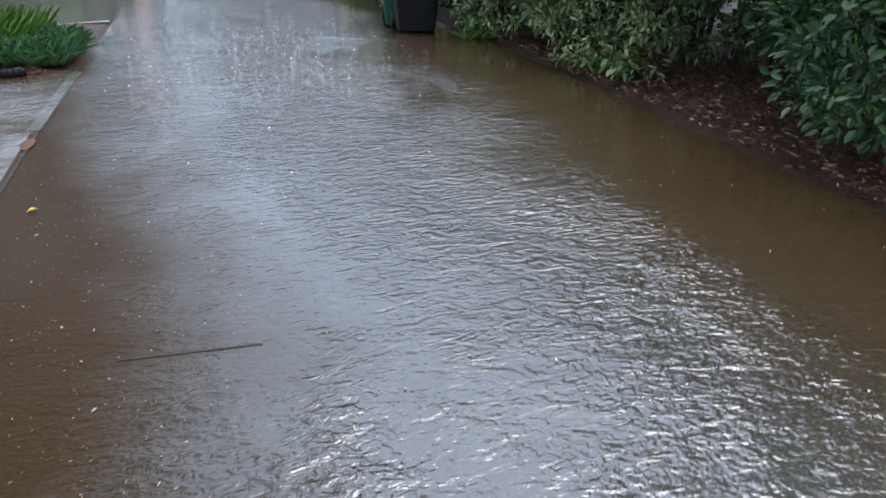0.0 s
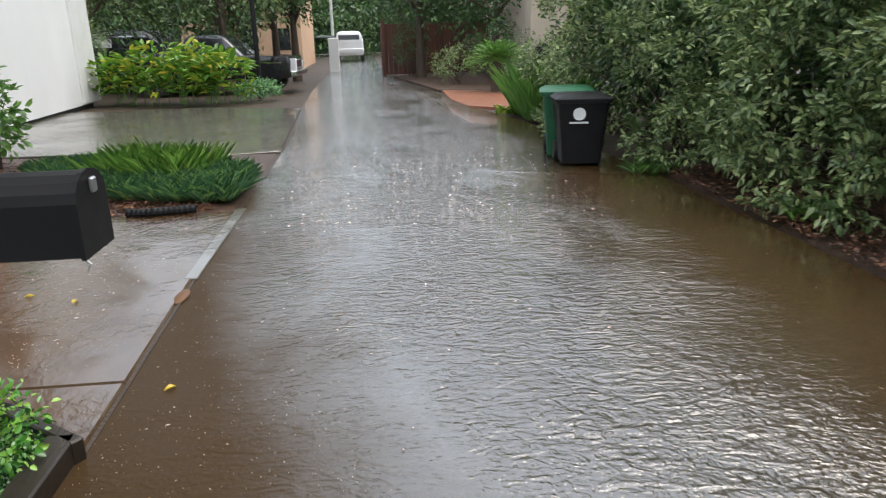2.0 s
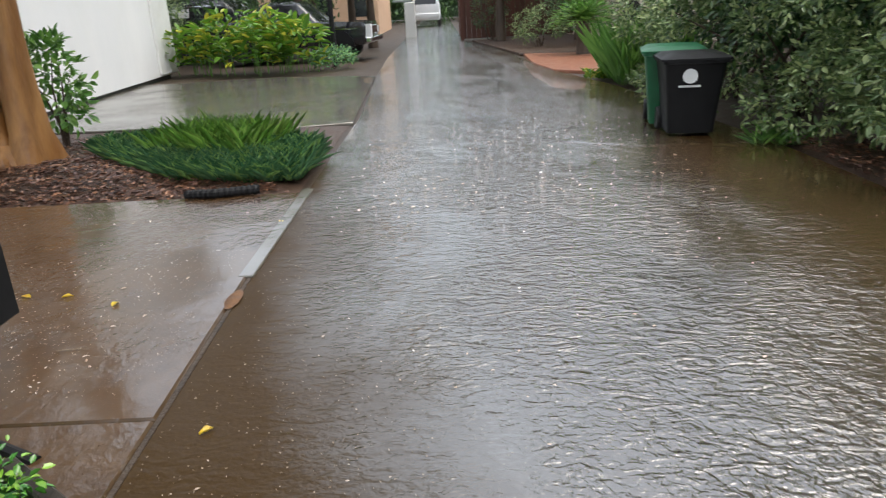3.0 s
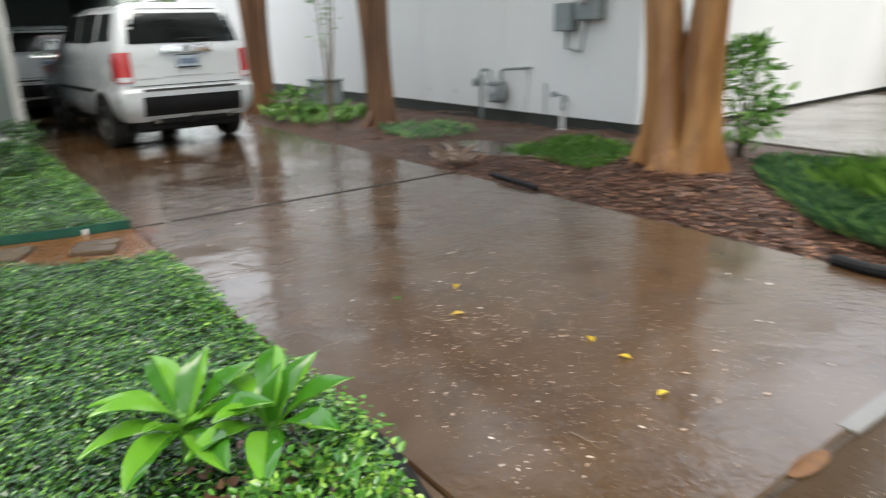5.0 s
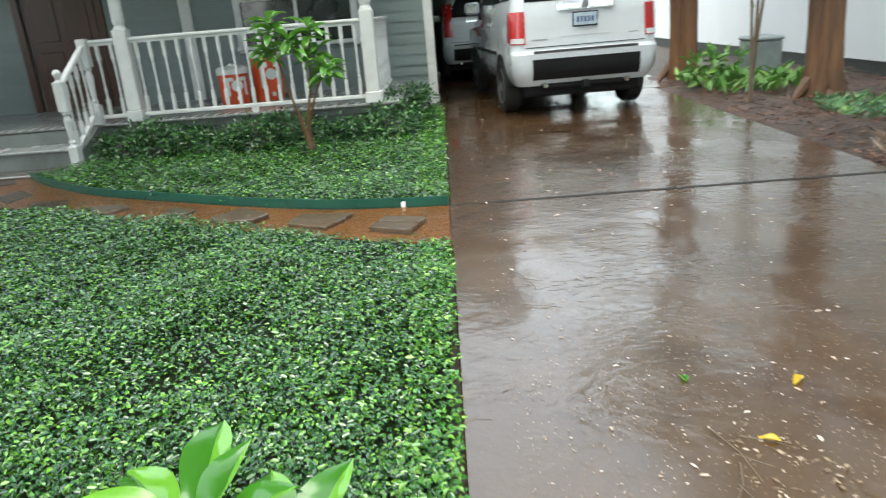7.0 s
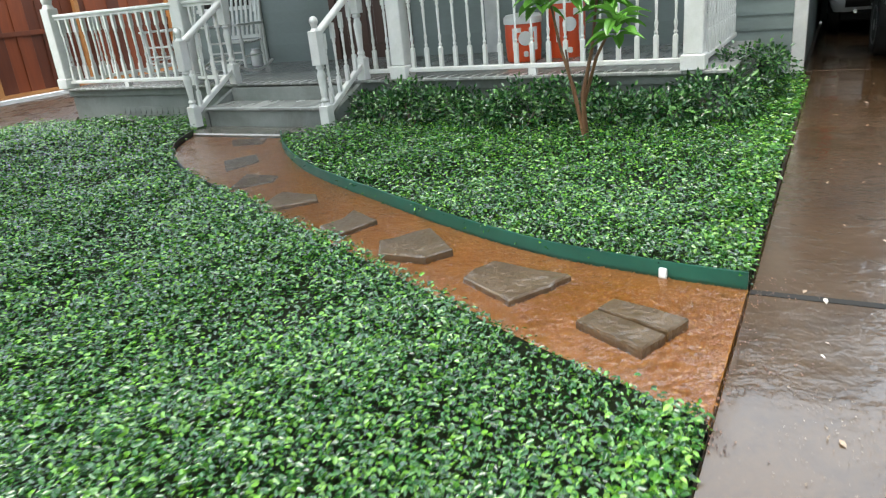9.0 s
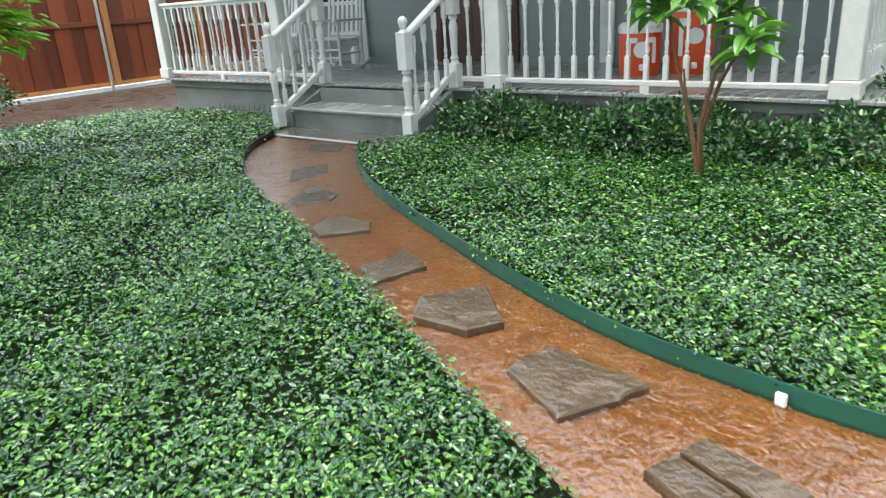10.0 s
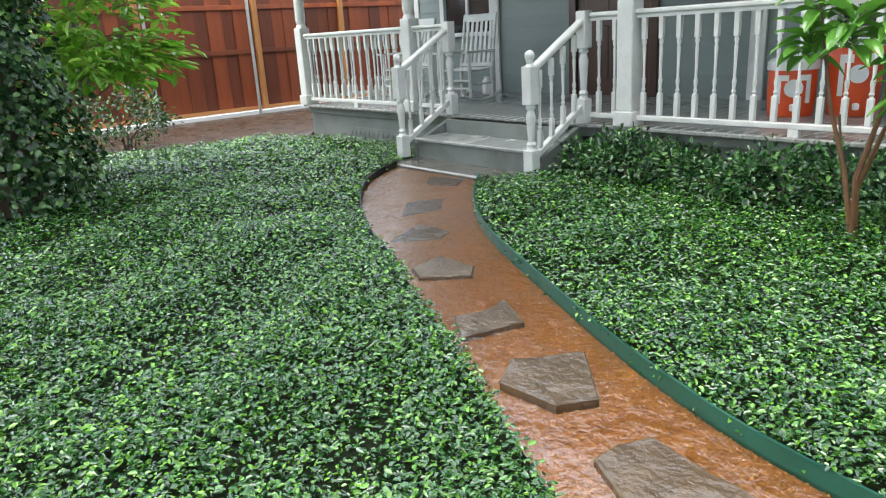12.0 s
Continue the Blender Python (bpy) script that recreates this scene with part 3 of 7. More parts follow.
porch_post(PX - 0.06, 0.65, False, "square white porch post with turned upper shaft")
porch_post(PX - 0.06, 3.7, False, "white porch post with vines at its plinth")
porch_post(PX - 0.06, -2.55, False, "white porch post beside the rocking chair")
porch_post(PX - 0.06, -5.17, False, "white corner porch post at the fence side")
for y in (0.16, -1.79):
    nw = tagged(part("stair_newel", newel_shape(1.05, ball=False), MAT_TRIM, None, m=pose(PX - 0.02, y, PZ)), "turned white newel post at the top of the steps", "newel", "stair newels")
    nw2 = tagged(part("stair_newel", newel_shape(1.13), MAT_TRIM, None, m=pose(-8.26, y, 0.06)), "turned white newel post with ball top beside the steps", "newel", "stair newels")
    # sloping stair rail
    a, b = Vector((-8.26, y, 0.0)), Vector((-9.0, y, 0.0))
    sr = thing("stair_railing", pose(0, 0, 0), "sloping white stair railing with turned balusters", "railing", "stair railings")
    d = math.atan2(0.42, 0.74)
    ln = math.hypot(0.42, 0.74)
    m = Matrix.Translation((-8.26, y, 1.0)) @ Matrix.Rotation(d, 4, "Y") @ Matrix.Rotation(math.pi, 4, "Z")
    part("handrail", Shape().box(0.02, ln - 0.02, -0.04, 0.04, -0.03, 0.025, 0.012, m), MAT_TRIM, sr)
    m = Matrix.Translation((-8.26, y, 0.2)) @ Matrix.Rotation(d, 4, "Y") @ Matrix.Rotation(math.pi, 4, "Z")
    part("bottom_rail", Shape().box(0.02, ln - 0.02, -0.03, 0.03, -0.03, 0.03, 0.008, m), MAT_TRIM, sr)
    for i in range(4):
        t = (i + 0.75) / 4.5
        part("baluster", BALS, MAT_TRIM, sr, m=pose(-8.26 - 0.74 * t, y, 0.22 + 0.42 * t))

# ---- stepping path ----
PATH_R = smooth_line([(-8.02, -0.3), (-7.4, 0.28), (-6.75, 1.1), (-6.15, 2.2), (-5.75, 3.0), (-5.52, 3.6), (-5.4, 4.2), (-5.36, 4.56)])
PATH_L = smooth_line([(-8.02, -1.62), (-7.4, -1.22), (-6.85, -0.6), (-6.27, 0.32), (-5.7, 1.6), (-5.15, 2.75), (-4.65, 3.75), (-4.3, 4.56)])
structure("garden_path", Shape().prism([tuple(p) for p in PATH_R] + [tuple(p) for p in reversed(PATH_L)], -0.2, 0.0), MAT_GRAVELBED, "orange gravel garden path awash with rain water", "path")


def ribbon(line, z1):
    """A thin upright strip along a plan line."""
    v, k = [], len(line)
    for i, p in enumerate(line):
        d = line[min(i + 1, k - 1)] - line[max(i - 1, 0)]
        n = Vector((-d.y, d.x)).normalized() * 0.006
        v += [((p - n).x, (p - n).y, -0.1), ((p + n).x, (p + n).y, -0.1), ((p + n).x, (p + n).y, z1), ((p - n).x, (p - n).y, z1)]
    f = [(4 * i + j, 4 * i + (j + 1) % 4, 4 * i + 4 + (j + 1) % 4, 4 * i + 4 + j) for i in range(k - 1) for j in range(4)]
    return Shape().add(v, f + [(3, 2, 1, 0), tuple(4 * k - 4 + j for j in range(4))])


edging = thing("path_edging", pose(0, 0, 0), "green steel lawn edging curving along the path", "edging")
for a, b in ((0, 15), (14, 29), (28, len(PATH_R))):
    part("strip", ribbon(PATH_R[a:b], 0.082 if a != 14 else 0.085), MAT_EDGING, edging)
edging2 = thing("path_edging", pose(0, 0, 0), "dark steel edging on the outer curve of the path", "edging")
for a, b in ((0, 12), (11, 24)):
    part("strip", ribbon(PATH_L[a:b], 0.07), MAT_BLACK, edging2)
tagged(part("edging_cap", Shape().box(-0.018, 0.018, -0.01, 0.01, -0.02, 0.028, 0.004), MAT_WHITE, None, m=pose(-5.375, 4.2, 0.028, 0, 0, 80)), "small white plastic cap on the green edging", "cap")

wsheet = part("water_film", Shape().add([(p.x, p.y, 0.016) for p in PATH_R] + [(p.x, p.y, 0.016) for p in PATH_L], [(i, i + 1, len(PATH_R) + i + 1, len(PATH_R) + i) for i in range(len(PATH_R) - 1)]), MAT_WATER)
tagged(wsheet, "thin sheet of rain water running over the gravel path", "water", "", "structure")
wsheet.visible_shadow = False

STONES = [
    ([(-4.79, 3.98), (-4.905, 4.025), (-4.775, 4.335), (-4.63, 4.28)], 0.045), ([(-4.92, 4.03), (-5.02, 4.07), (-4.92, 4.39), (-4.79, 4.34)], 0.05),
    ([(-5.08, 3.33), (-4.9, 3.64), (-5.1, 3.76), (-5.24, 3.81), (-5.31, 3.39), (-5.2, 3.33)], 0.035),
    ([(-5.23, 2.75), (-5.4, 2.64), (-5.67, 2.83), (-5.39, 3.11), (-5.24, 3.03)], 0.045), ([(-5.57, 2.09), (-5.7, 2.16), (-5.9, 2.12), (-5.75, 2.39), (-5.42, 2.3)], 0.035),
    ([(-5.9, 1.33), (-6.18, 1.27), (-6.18, 1.59), (-6.06, 1.69), (-5.83, 1.49)], 0.03), ([(-6.2, 0.7), (-6.61, 0.51), (-6.63, 0.84), (-6.47, 0.93)], 0.015),
    ([(-6.69, 0.2), (-7.01, -0.15), (-7.3, 0.0), (-7.05, 0.26)], 0.012), ([(-7.6, -0.6), (-7.85, -0.85), (-7.98, -0.46), (-7.72, -0.3)], 0.012)]


def flagstone(outline, h):
    """A split slab: a ragged rim, a tilted, uneven face."""
    cx, cy = sum(p[0] for p in outline) / len(outline), sum(p[1] for p in outline) / len(outline)
    rim = []
    for i, p in enumerate(outline):
        q = outline[(i + 1) % len(outline)]
        for k in range(5):
            t = k / 5
            x, y = p[0] + (q[0] - p[0]) * t - cx, p[1] + (q[1] - p[1]) * t - cy
            j = 1 + 0.05 * noise.noise((x * 14 + cx, y * 14, h * 90))
            rim.append((x * j, y * j))
    s = Shape()
    n = len(rim)
    v = [(x, y, -0.03) for x, y in rim] + [(x, y, h - 0.008) for x, y in rim]
    for f in (0.96, 0.6, 0.3):
        v += [(x * f, y * f, h + 0.006 * noise.noise((x * f * 9, y * f * 9, cx))) for x, y in rim]
    v.append((0, 0, h))
    fs = [(r * n + k, r * n + (k + 1) % n, (r + 1) * n + (k + 1) % n, (r + 1) * n + k) for r in range(4) for k in range(n)]
    fs += [(4 * n + k, 4 * n + (k + 1) % n, 5 * n) for k in range(n)]
    s.add(v, fs)
    return s, pose(cx, cy, 0)


for outline, h in STONES:
    s, m = flagstone(outline, h)
    tagged(part("stepping_stone", s, MAT_STONE, None, m=m), "rough brown flagstone set in the wet gravel path" if h > 0.02 else "flat flagstone half covered by water in the gravel path", "stepping stone", "path stones")

structure("mud_flat", Shape().prism([(-21, -9.05), (-2.5, -9.05), (-2.5, -6.4), (-6.3, -5.95), (-8.7, -4.7), (-9.1, -5.25), (-21, -5.25)], -0.2, 0.005), MAT_MUD, "wet brown mud between the ground cover and the fence", "mud")

# ---- fence ----
fence = thing("fence", pose(0, 0, 0), "red-brown cedar board fence with amber posts", "fence", "", "structure")
for i in range(71):
    x = -21.06 + i * 0.275
    off = 0.02 if i % 2 else 0.0
    board = Shape().box(-0.15, 0.15, 0, 0.018, 0.14, 2.3 + 0.02 * math.sin(i * 2.1), 0.003)
    part("board", board, MAT_FENCE, fence, m=pose(x, -9.3 - off, 0))
for x in (-19.6, -17.2, -14.8, -12.4, -10.35, -8.0, -5.6, -3.2):
    part("post", Shape().box(-0.05, 0.05, 0, 0.1, 0, 2.3, 0.005), MAT_FENCEPOST, fence, m=pose(x, -9.28, 0))
for z in (1.25, 2.1):
    part("rail", Shape().box(-21.1, -1.6, -9.28, -9.24, z - 0.045, z + 0.045, 0.004), MAT_FENCE, fence)
part("kick_board", Shape().box(-21.1, -1.6, -9.3, -9.26, 0.02, 0.15), MAT_FENCEPOST, fence)
kerb = tagged(part("kerb", Shape().box(-21, -6.4, -9.22, -9.02, -0.1, 0.09, 0.015), MAT_KERB), "wet concrete kerb along the fence foot, painted white for water glare", "kerb", "", "structure")
for x in (-10.1, -8.05):
    tagged(part("fence_pipe", Shape().tube([(0, 0, -0.1), (0, 0, 2.6)], 0.03, 10), MAT_GALV, None, smooth=True, m=pose(x, -9.0, 0)), "galvanised steel pipe standing before the cedar fence", "pipe", "fence pipes")

# ---- planting ----
rng = np.random.default_rng(7)
MAT_JASMINE = leafy("jasmine_leaf", (0.007, 0.042, 0.01), (0.028, 0.135, 0.022), (0.17, 0.41, 0.035), 0.13, glow=0.16, gloss=0.9, film=0.45)
MAT_HEDGE = leafy("hedge_leaf", (0.05, 0.105, 0.035), (0.18, 0.27, 0.095), (0.45, 0.52, 0.23), 0.28)
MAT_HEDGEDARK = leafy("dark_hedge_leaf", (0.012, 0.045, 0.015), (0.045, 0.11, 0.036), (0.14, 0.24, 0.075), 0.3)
MAT_TREELEAF = leafy("tree_leaf", (0.02, 0.06, 0.015), (0.045, 0.11, 0.03), (0.1, 0.19, 0.045), 0.4)
MAT_LIME = leafy("lime_leaf", (0.03, 0.13, 0.012), (0.06, 0.23, 0.02), (0.18, 0.44, 0.04), 0.12, glow=0.28, gloss=0.6, film=0.35)
MAT_CANNA = leafy("canna_leaf", (0.05, 0.15, 0.02), (0.15, 0.32, 0.035), (0.5, 0.47, 0.06), 0.25, glow=0.3)
MAT_GRASS = leafy("grass_blade", (0.06, 0.19, 0.08), (0.15, 0.34, 0.16), (0.32, 0.55, 0.16), 0.25)
MAT_VINE = leafy("porch_vine_leaf", (0.01, 0.045, 0.013), (0.026, 0.1, 0.028), (0.12, 0.28, 0.06), 0.22, glow=0.15, gloss=0.8)
MAT_IVY = leafy("ivy_leaf", (0.007, 0.032, 0.009), (0.022, 0.075, 0.022), (0.16, 0.3, 0.09), 0.25)
MAT_LITTER = leafy("fallen_leaf", (0.035, 0.013, 0.008), (0.13, 0.052, 0.03), (0.36, 0.18, 0.1), 0.4, glow=0.0)
MAT_PETAL = leafy("fallen_petal", (0.34, 0.23, 0.14), (0.6, 0.46, 0.36), (0.82, 0.73, 0.66), 0.5, glow=0.1)
MAT_YELLOWGREEN = leafy("fresh_grass", (0.1, 0.25, 0.04), (0.22, 0.45, 0.08), (0.4, 0.62, 0.14), 0.3)
MAT_SPECK = leafy("tan_grit", (0.1, 0.06, 0.03), (0.22, 0.15, 0.09), (0.5, 0.4, 0.3), 0.5, glow=0.0)
MAT_SAP = leafy("sapling_leaf", (0.03, 0.12, 0.02), (0.06, 0.2, 0.03), (0.16, 0.38, 0.06), 0.18, glow=0.25, gloss=0.8)
MAT_WEED = leafy("weed_leaf", (0.06, 0.17, 0.03), (0.12, 0.3, 0.05), (0.26, 0.46, 0.1), 0.35)


def sphere_dirs(n):
    v = rng.normal(size=(n, 3))
    return v / np.linalg.norm(v, axis=1, keepdims=True)


def scatter(poly, density):
    xs, ys = [p[0] for p in poly], [p[1] for p in poly]
    n = int(density * (max(xs) - min(xs)) * (max(ys) - min(ys)))
    x, y = rng.uniform(min(xs), max(xs), n), rng.uniform(min(ys), max(ys), n)
    k = inside(x, y, poly)
    return x[k], y[k]


def swell(x, y):
    """Height of the leaf carpet."""
    return 0.062 + 0.022 * np.sin(x * 3.1 + 1.3 * np.sin(y * 2.3)) + 0.02 * np.sin(y * 4.7 + 1.9 * np.sin(x * 1.9)) + 0.012 * np.sin(x * 11 + 3 * np.sin(y * 6))


def carpet(name, poly, near, far, label, size=0.032, mat=None):
    """A bed of small leaves over a bed of stems painted shade-dark: denser where the walk passes."""
    x, y = scatter(poly, near)
    d = np.hypot(np.clip(np.abs(x + 2.5) - 2.5, 0, None), np.clip(4.6 - y, 0, None))
    keep = rng.uniform(size=len(x)) < np.clip(1.25 - d / 7.5, far / near, 1)
    keep &= (rng.uniform(size=len(x)) < 0.12) | (x < -3.3) | (y > 1.8)  # thin where the walk never looks
    x, y, d = x[keep], y[keep], d[keep]
    n = len(x)
    z = swell(x, y) + rng.uniform(-0.055, 0.03, n) + (rng.uniform(size=n) < 0.06) * rng.uniform(0.01, 0.05, n)
    ang = rng.uniform(0, 2 * math.pi, n)
    al = np.stack([np.cos(ang), np.sin(ang), rng.uniform(-0.35, 0.55, n)], 1)
    nm = np.stack([rng.normal(0, 0.45, n), rng.normal(0, 0.45, n), np.ones(n)], 1)
    L = size * rng.uniform(0.65, 1.3, n) * np.clip(0.85 + d * 0.06, 0.9, 1.35)
    mat = mat or MAT_JASMINE
    me = leaves_mesh(name, mat, np.stack([x, y, z], 1), al, nm, L, L * rng.uniform(0.46, 0.68, n), 0.2, 0.15)
    bed = tagged(part(name, me, mat), label, "ground cover", "", "stuff")
    return bed


BED_A = [tuple(p) for p in PATH_L] + [(-0.95, 4.5), (-0.35, 4.28), (-0.03, 3.95), (-0.03, -6.5), (-3.0, -6.5), (-6.3, -6.0), (-8.75, -4.7), (-8.9, -2.0)]
BED_B = [tuple(p) for p in PATH_R] + [(-11.3, 4.52), (-11.3, 4.05), (-9.0, 4.0), (-9.0, 0.2), (-8.35, 0.2)]
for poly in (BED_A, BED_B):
    tagged(part("soil_bed", Shape().prism(poly, -0.2, 0.015), MAT_UNDER), "soil and stems beneath the ground cover, painted shade-dark", "soil", "", "structure")
carpet("ground_cover", BED_A, 7200, 2600, "dense glossy green jasmine ground cover wet with rain", 0.028)
carpet("ground_cover", BED_B, 6000, 2900, "dense green jasmine ground cover beside the porch", 0.028)
MAT_FRINGE = leafy("young_jasmine_leaf", (0.03, 0.14, 0.025), (0.09, 0.29, 0.035), (0.28, 0.5, 0.07), 0.2, glow=0.2, gloss=0.8)
carpet("ground_cover", [(-4.3, 4.36), (-0.95, 4.36), (-0.95, 4.565), (-4.3, 4.565)], 3600, 3000, "fresh lime-green jasmine shoots along the drive", 0.034, MAT_FRINGE)
carpet("ground_cover", [(-10.9, 4.3), (-5.5, 4.3), (-5.5, 4.56), (-10.9, 4.56)], 2600, 2000, "young jasmine shoots along the far drive edge", 0.036, MAT_FRINGE)


def tuft(name, poly, density, L, W, mat, label, lean=0.5, droop=0.35, z0=0.0, category="grass"):
    x, y = scatter(poly, density)
    n = len(x)
    ang = rng.uniform(0, 2 * math.pi, n)
    al = np.stack([np.cos(ang) * lean, np.sin(ang) * lean, np.ones(n)], 1) + rng.normal(0, 0.15, (n, 3))
    nm = np.stack([np.cos(ang), np.sin(ang), np.full(n, -0.3)], 1) * -1
    ln = L * rng.uniform(0.55, 1.25, n)
    me = leaves_mesh(name, mat, np.stack([x, y, np.full(n, z0)], 1), al, nm, ln, W * rng.uniform(0.7, 1.2, n), 0.1, droop)
    return tagged(part(name, me, mat), label, category, "", "stuff")


def clump_leaves(centers, outward, per, spread, L, W, up=0.35):
    """Leaves in whorls round twig ends."""
    n = len(centers)
    c = np.repeat(centers, per, 0)
    o = np.repeat(outward, per, 0)
    d = sphere_dirs(n * per)
    al = o * 0.7 + d + np.array([0, 0, up * 0.3])
    nm = np.array([0, 0, 1.0]) + rng.normal(0, 0.55, (n * per, 3)) + o * 0.5
    b = c + d * spread * rng.uniform(0.1, 1, (n * per, 1)) + o * rng.uniform(-0.5, 0.6, (n * per, 1)) * spread
    ln = L * rng.uniform(0.6, 1.25, n * per)
    return b, al, nm, ln, ln * W * rng.uniform(0.8, 1.2, n * per)


def shrub(name, x, y, r, h, clusters, L, mat, label, W=0.45, per=14, z0=0.0, category="shrub", stems=8, ry=None, low=0.12, spread=0.13, gap=0.0, twig=None):
    ry = ry or r
    t = thing(name, pose(x, y, z0), label, category)
    d = sphere_dirs(clusters * 2)
    d = d[d[:, 2] > -0.75][:clusters]
    rad = rng.uniform(0.5, 1.0, len(d)) ** 0.4
    wob = np.array([1 + 0.33 * noise.noise((q[0] * 2.2 + x, q[1] * 2.2 + y, q[2] * 2.2)) for q in d])
    c = d * (rad * wob)[:, None] * np.array([r, ry, h * 0.5 * (1 - low)]) + np.array([0, 0, h * (0.5 + low * 0.5)])
    if gap:
        k = np.array([noise.noise((q[0] * 1.6 + 5, q[1] * 1.6 + x, q[2] * 1.6)) for q in c]) > -gap
        c, d = c[k], d[k]
    b, al, nm, ln, wd = clump_leaves(c, d, per, spread, L, W)
    part("foliage", leaves_mesh("foliage", mat, b, al, nm, ln, wd, 0.15, 0.2), mat, t)
    s = Shape()
    for i in range(stems):
        q = c[rng.integers(len(c))]
        a = rng.uniform(0, 6.28)
        p0 = Vector((0.1 * math.cos(a) * r, 0.1 * math.sin(a) * r, -0.03))
        p2 = Vector(q) * 0.97
        p1 = (p0 + p2) * 0.5 + Vector((rng.normal(0, 0.1) * r, rng.normal(0, 0.1) * r, 0.12 * h))
        s.tube([p0, p0 * 0.5 + p1 * 0.5 + Vector((0, 0, 0.05 * h)), p1, p2], [0.022 * h * 0.5 + 0.006, 0.016 * h * 0.5 + 0.005, 0.01, 0.003], 6)
    part("branchwork", s, twig or MAT_BARKDARK, t, smooth=True)
    return t


for mx, my, mr, mh in ((-0.28, 3.72, 0.3, 0.36), (-0.3, 3.2, 0.28, 0.3), (-0.75, 4.1, 0.28, 0.24)):
    shrub("jasmine_mound", mx, my, mr, mh, 90, 0.034, MAT_FRINGE, "taller green jasmine mound at the bed corner", W=0.7, per=14, stems=4, spread=0.07)


def hedge_shrub(x, y, r, ry, h, boughs, L, mat):
    """A dense shrub of leafy boughs with dark gaps between them and a heart painted shade-dark."""
    t = thing("hedge_shrub", pose(x, y, 0), "tall overgrown evergreen hedge shrub dripping over the mulch", "shrub", "alley hedge")
    d = sphere_dirs(boughs * 2)
    d = d[d[:, 2] > -0.95][:boughs]
    wob = np.array([1 + 0.25 * noise.noise((q[0] * 2.2 + x, q[1] * 2.2 + y, q[2] * 2.2)) for q in d])
    size = np.array([r, ry, h * 0.5])
    d[:, :2] /= np.where(d[:, 2:] < 0, np.maximum(0.62, np.sqrt(1 - d[:, 2:] ** 2)), 1)
    bc = d * (wob * rng.uniform(0.8, 1.02, len(d)))[:, None] * size * np.array([1, 1, 1.08]) + np.array([0, 0, h * 0.5])
    bc[:, 2] = np.maximum(bc[:, 2], 0.3)
    per = 15
    q = sphere_dirs(len(bc) * per)
    o = np.repeat(d, per, 0)
    flip = (q * (o + np.array([0, 0, 0.35]))).sum(1) < -0.25
    q[flip] *= -1
    rb = np.repeat(rng.uniform(0.2, 0.4, len(bc)), per)[:, None]
    c = np.repeat(bc, per, 0) + q * rb * np.array([1, 1, 0.72])
    c[:, 2] = np.maximum(c[:, 2], 0.14)
    b, al, nm, ln, wd = clump_leaves(c, q * 0.6 + o * 0.4, 11, 0.1, L, 0.46)
    part("foliage", leaves_mesh("foliage", mat, b, al, nm, ln, wd, 0.15, 0.2), mat, t)
    # inner leaves always take the dark leaf colour, which paints the heart's shade
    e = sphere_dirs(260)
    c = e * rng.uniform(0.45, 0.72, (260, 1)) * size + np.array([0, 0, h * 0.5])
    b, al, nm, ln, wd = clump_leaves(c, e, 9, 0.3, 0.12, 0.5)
    part("inner_foliage", leaves_mesh("inner_foliage", MAT_HEDGEDARK, b, al, nm, ln, wd, 0.12, 0.2), MAT_HEDGEDARK, t, "inner leaves with shade put into their dark colour")
    w = Shape()
    for i in range(12):
        g = Vector(bc[rng.integers(len(bc))]) * 0.96
        a = rng.uniform(0, 6.28)
        p0 = Vector((0.25 * math.cos(a) * r, 0.25 * math.sin(a) * r, -0.03))
        w.tube([p0, p0 * 0.6 + g * 0.4 + Vector((0, 0, 0.06 * h)), g], [0.035, 0.02, 0.006], 6)
    part("branchwork", w, MAT_BARKDARK, t, smooth=True)
    return t


for hx, hy, r, ry, h, boughs, mat, L in (
        (6.35, -0.6, 1.5, 1.5, 3.6, 50, MAT_HEDGEDARK, 0.085), (6.4, 1.6, 1.5, 1.5, 3.6, 110, MAT_HEDGEDARK, 0.085), (6.4, 3.7, 1.5, 1.5, 3.5, 110, MAT_HEDGEDARK, 0.085), (6.4, 5.7, 1.45, 1.4, 3.3, 130, MAT_HEDGE, 0.08), (6.35, 7.6, 1.5, 1.4, 3.2, 130, MAT_HEDGE, 0.08),
        (5.95, 9.4, 1.4, 1.2, 3.1, 115, MAT_HEDGE, 0.078), (5.5, 11.1, 1.4, 1.2, 3.1, 90, MAT_HEDGE, 0.078), (5.5, 12.8, 1.3, 1.2, 3.3, 85, MAT_HEDGE, 0.078), (8.4, 0.5, 1.5, 2.4, 4.8, 30, MAT_HEDGEDARK, 0.18), (8.4, 4.5, 1.6, 2.4, 4.8, 30, MAT_HEDGEDARK, 0.18), (8.4, 8.5, 1.6, 2.4, 4.8, 30, MAT_HEDGEDARK, 0.18), (8.2, 12.5, 1.6, 2.2, 4.8, 30, MAT_HEDGEDARK, 0.18)):
    hedge_shrub(hx, hy, r, ry, h, boughs, L, mat)


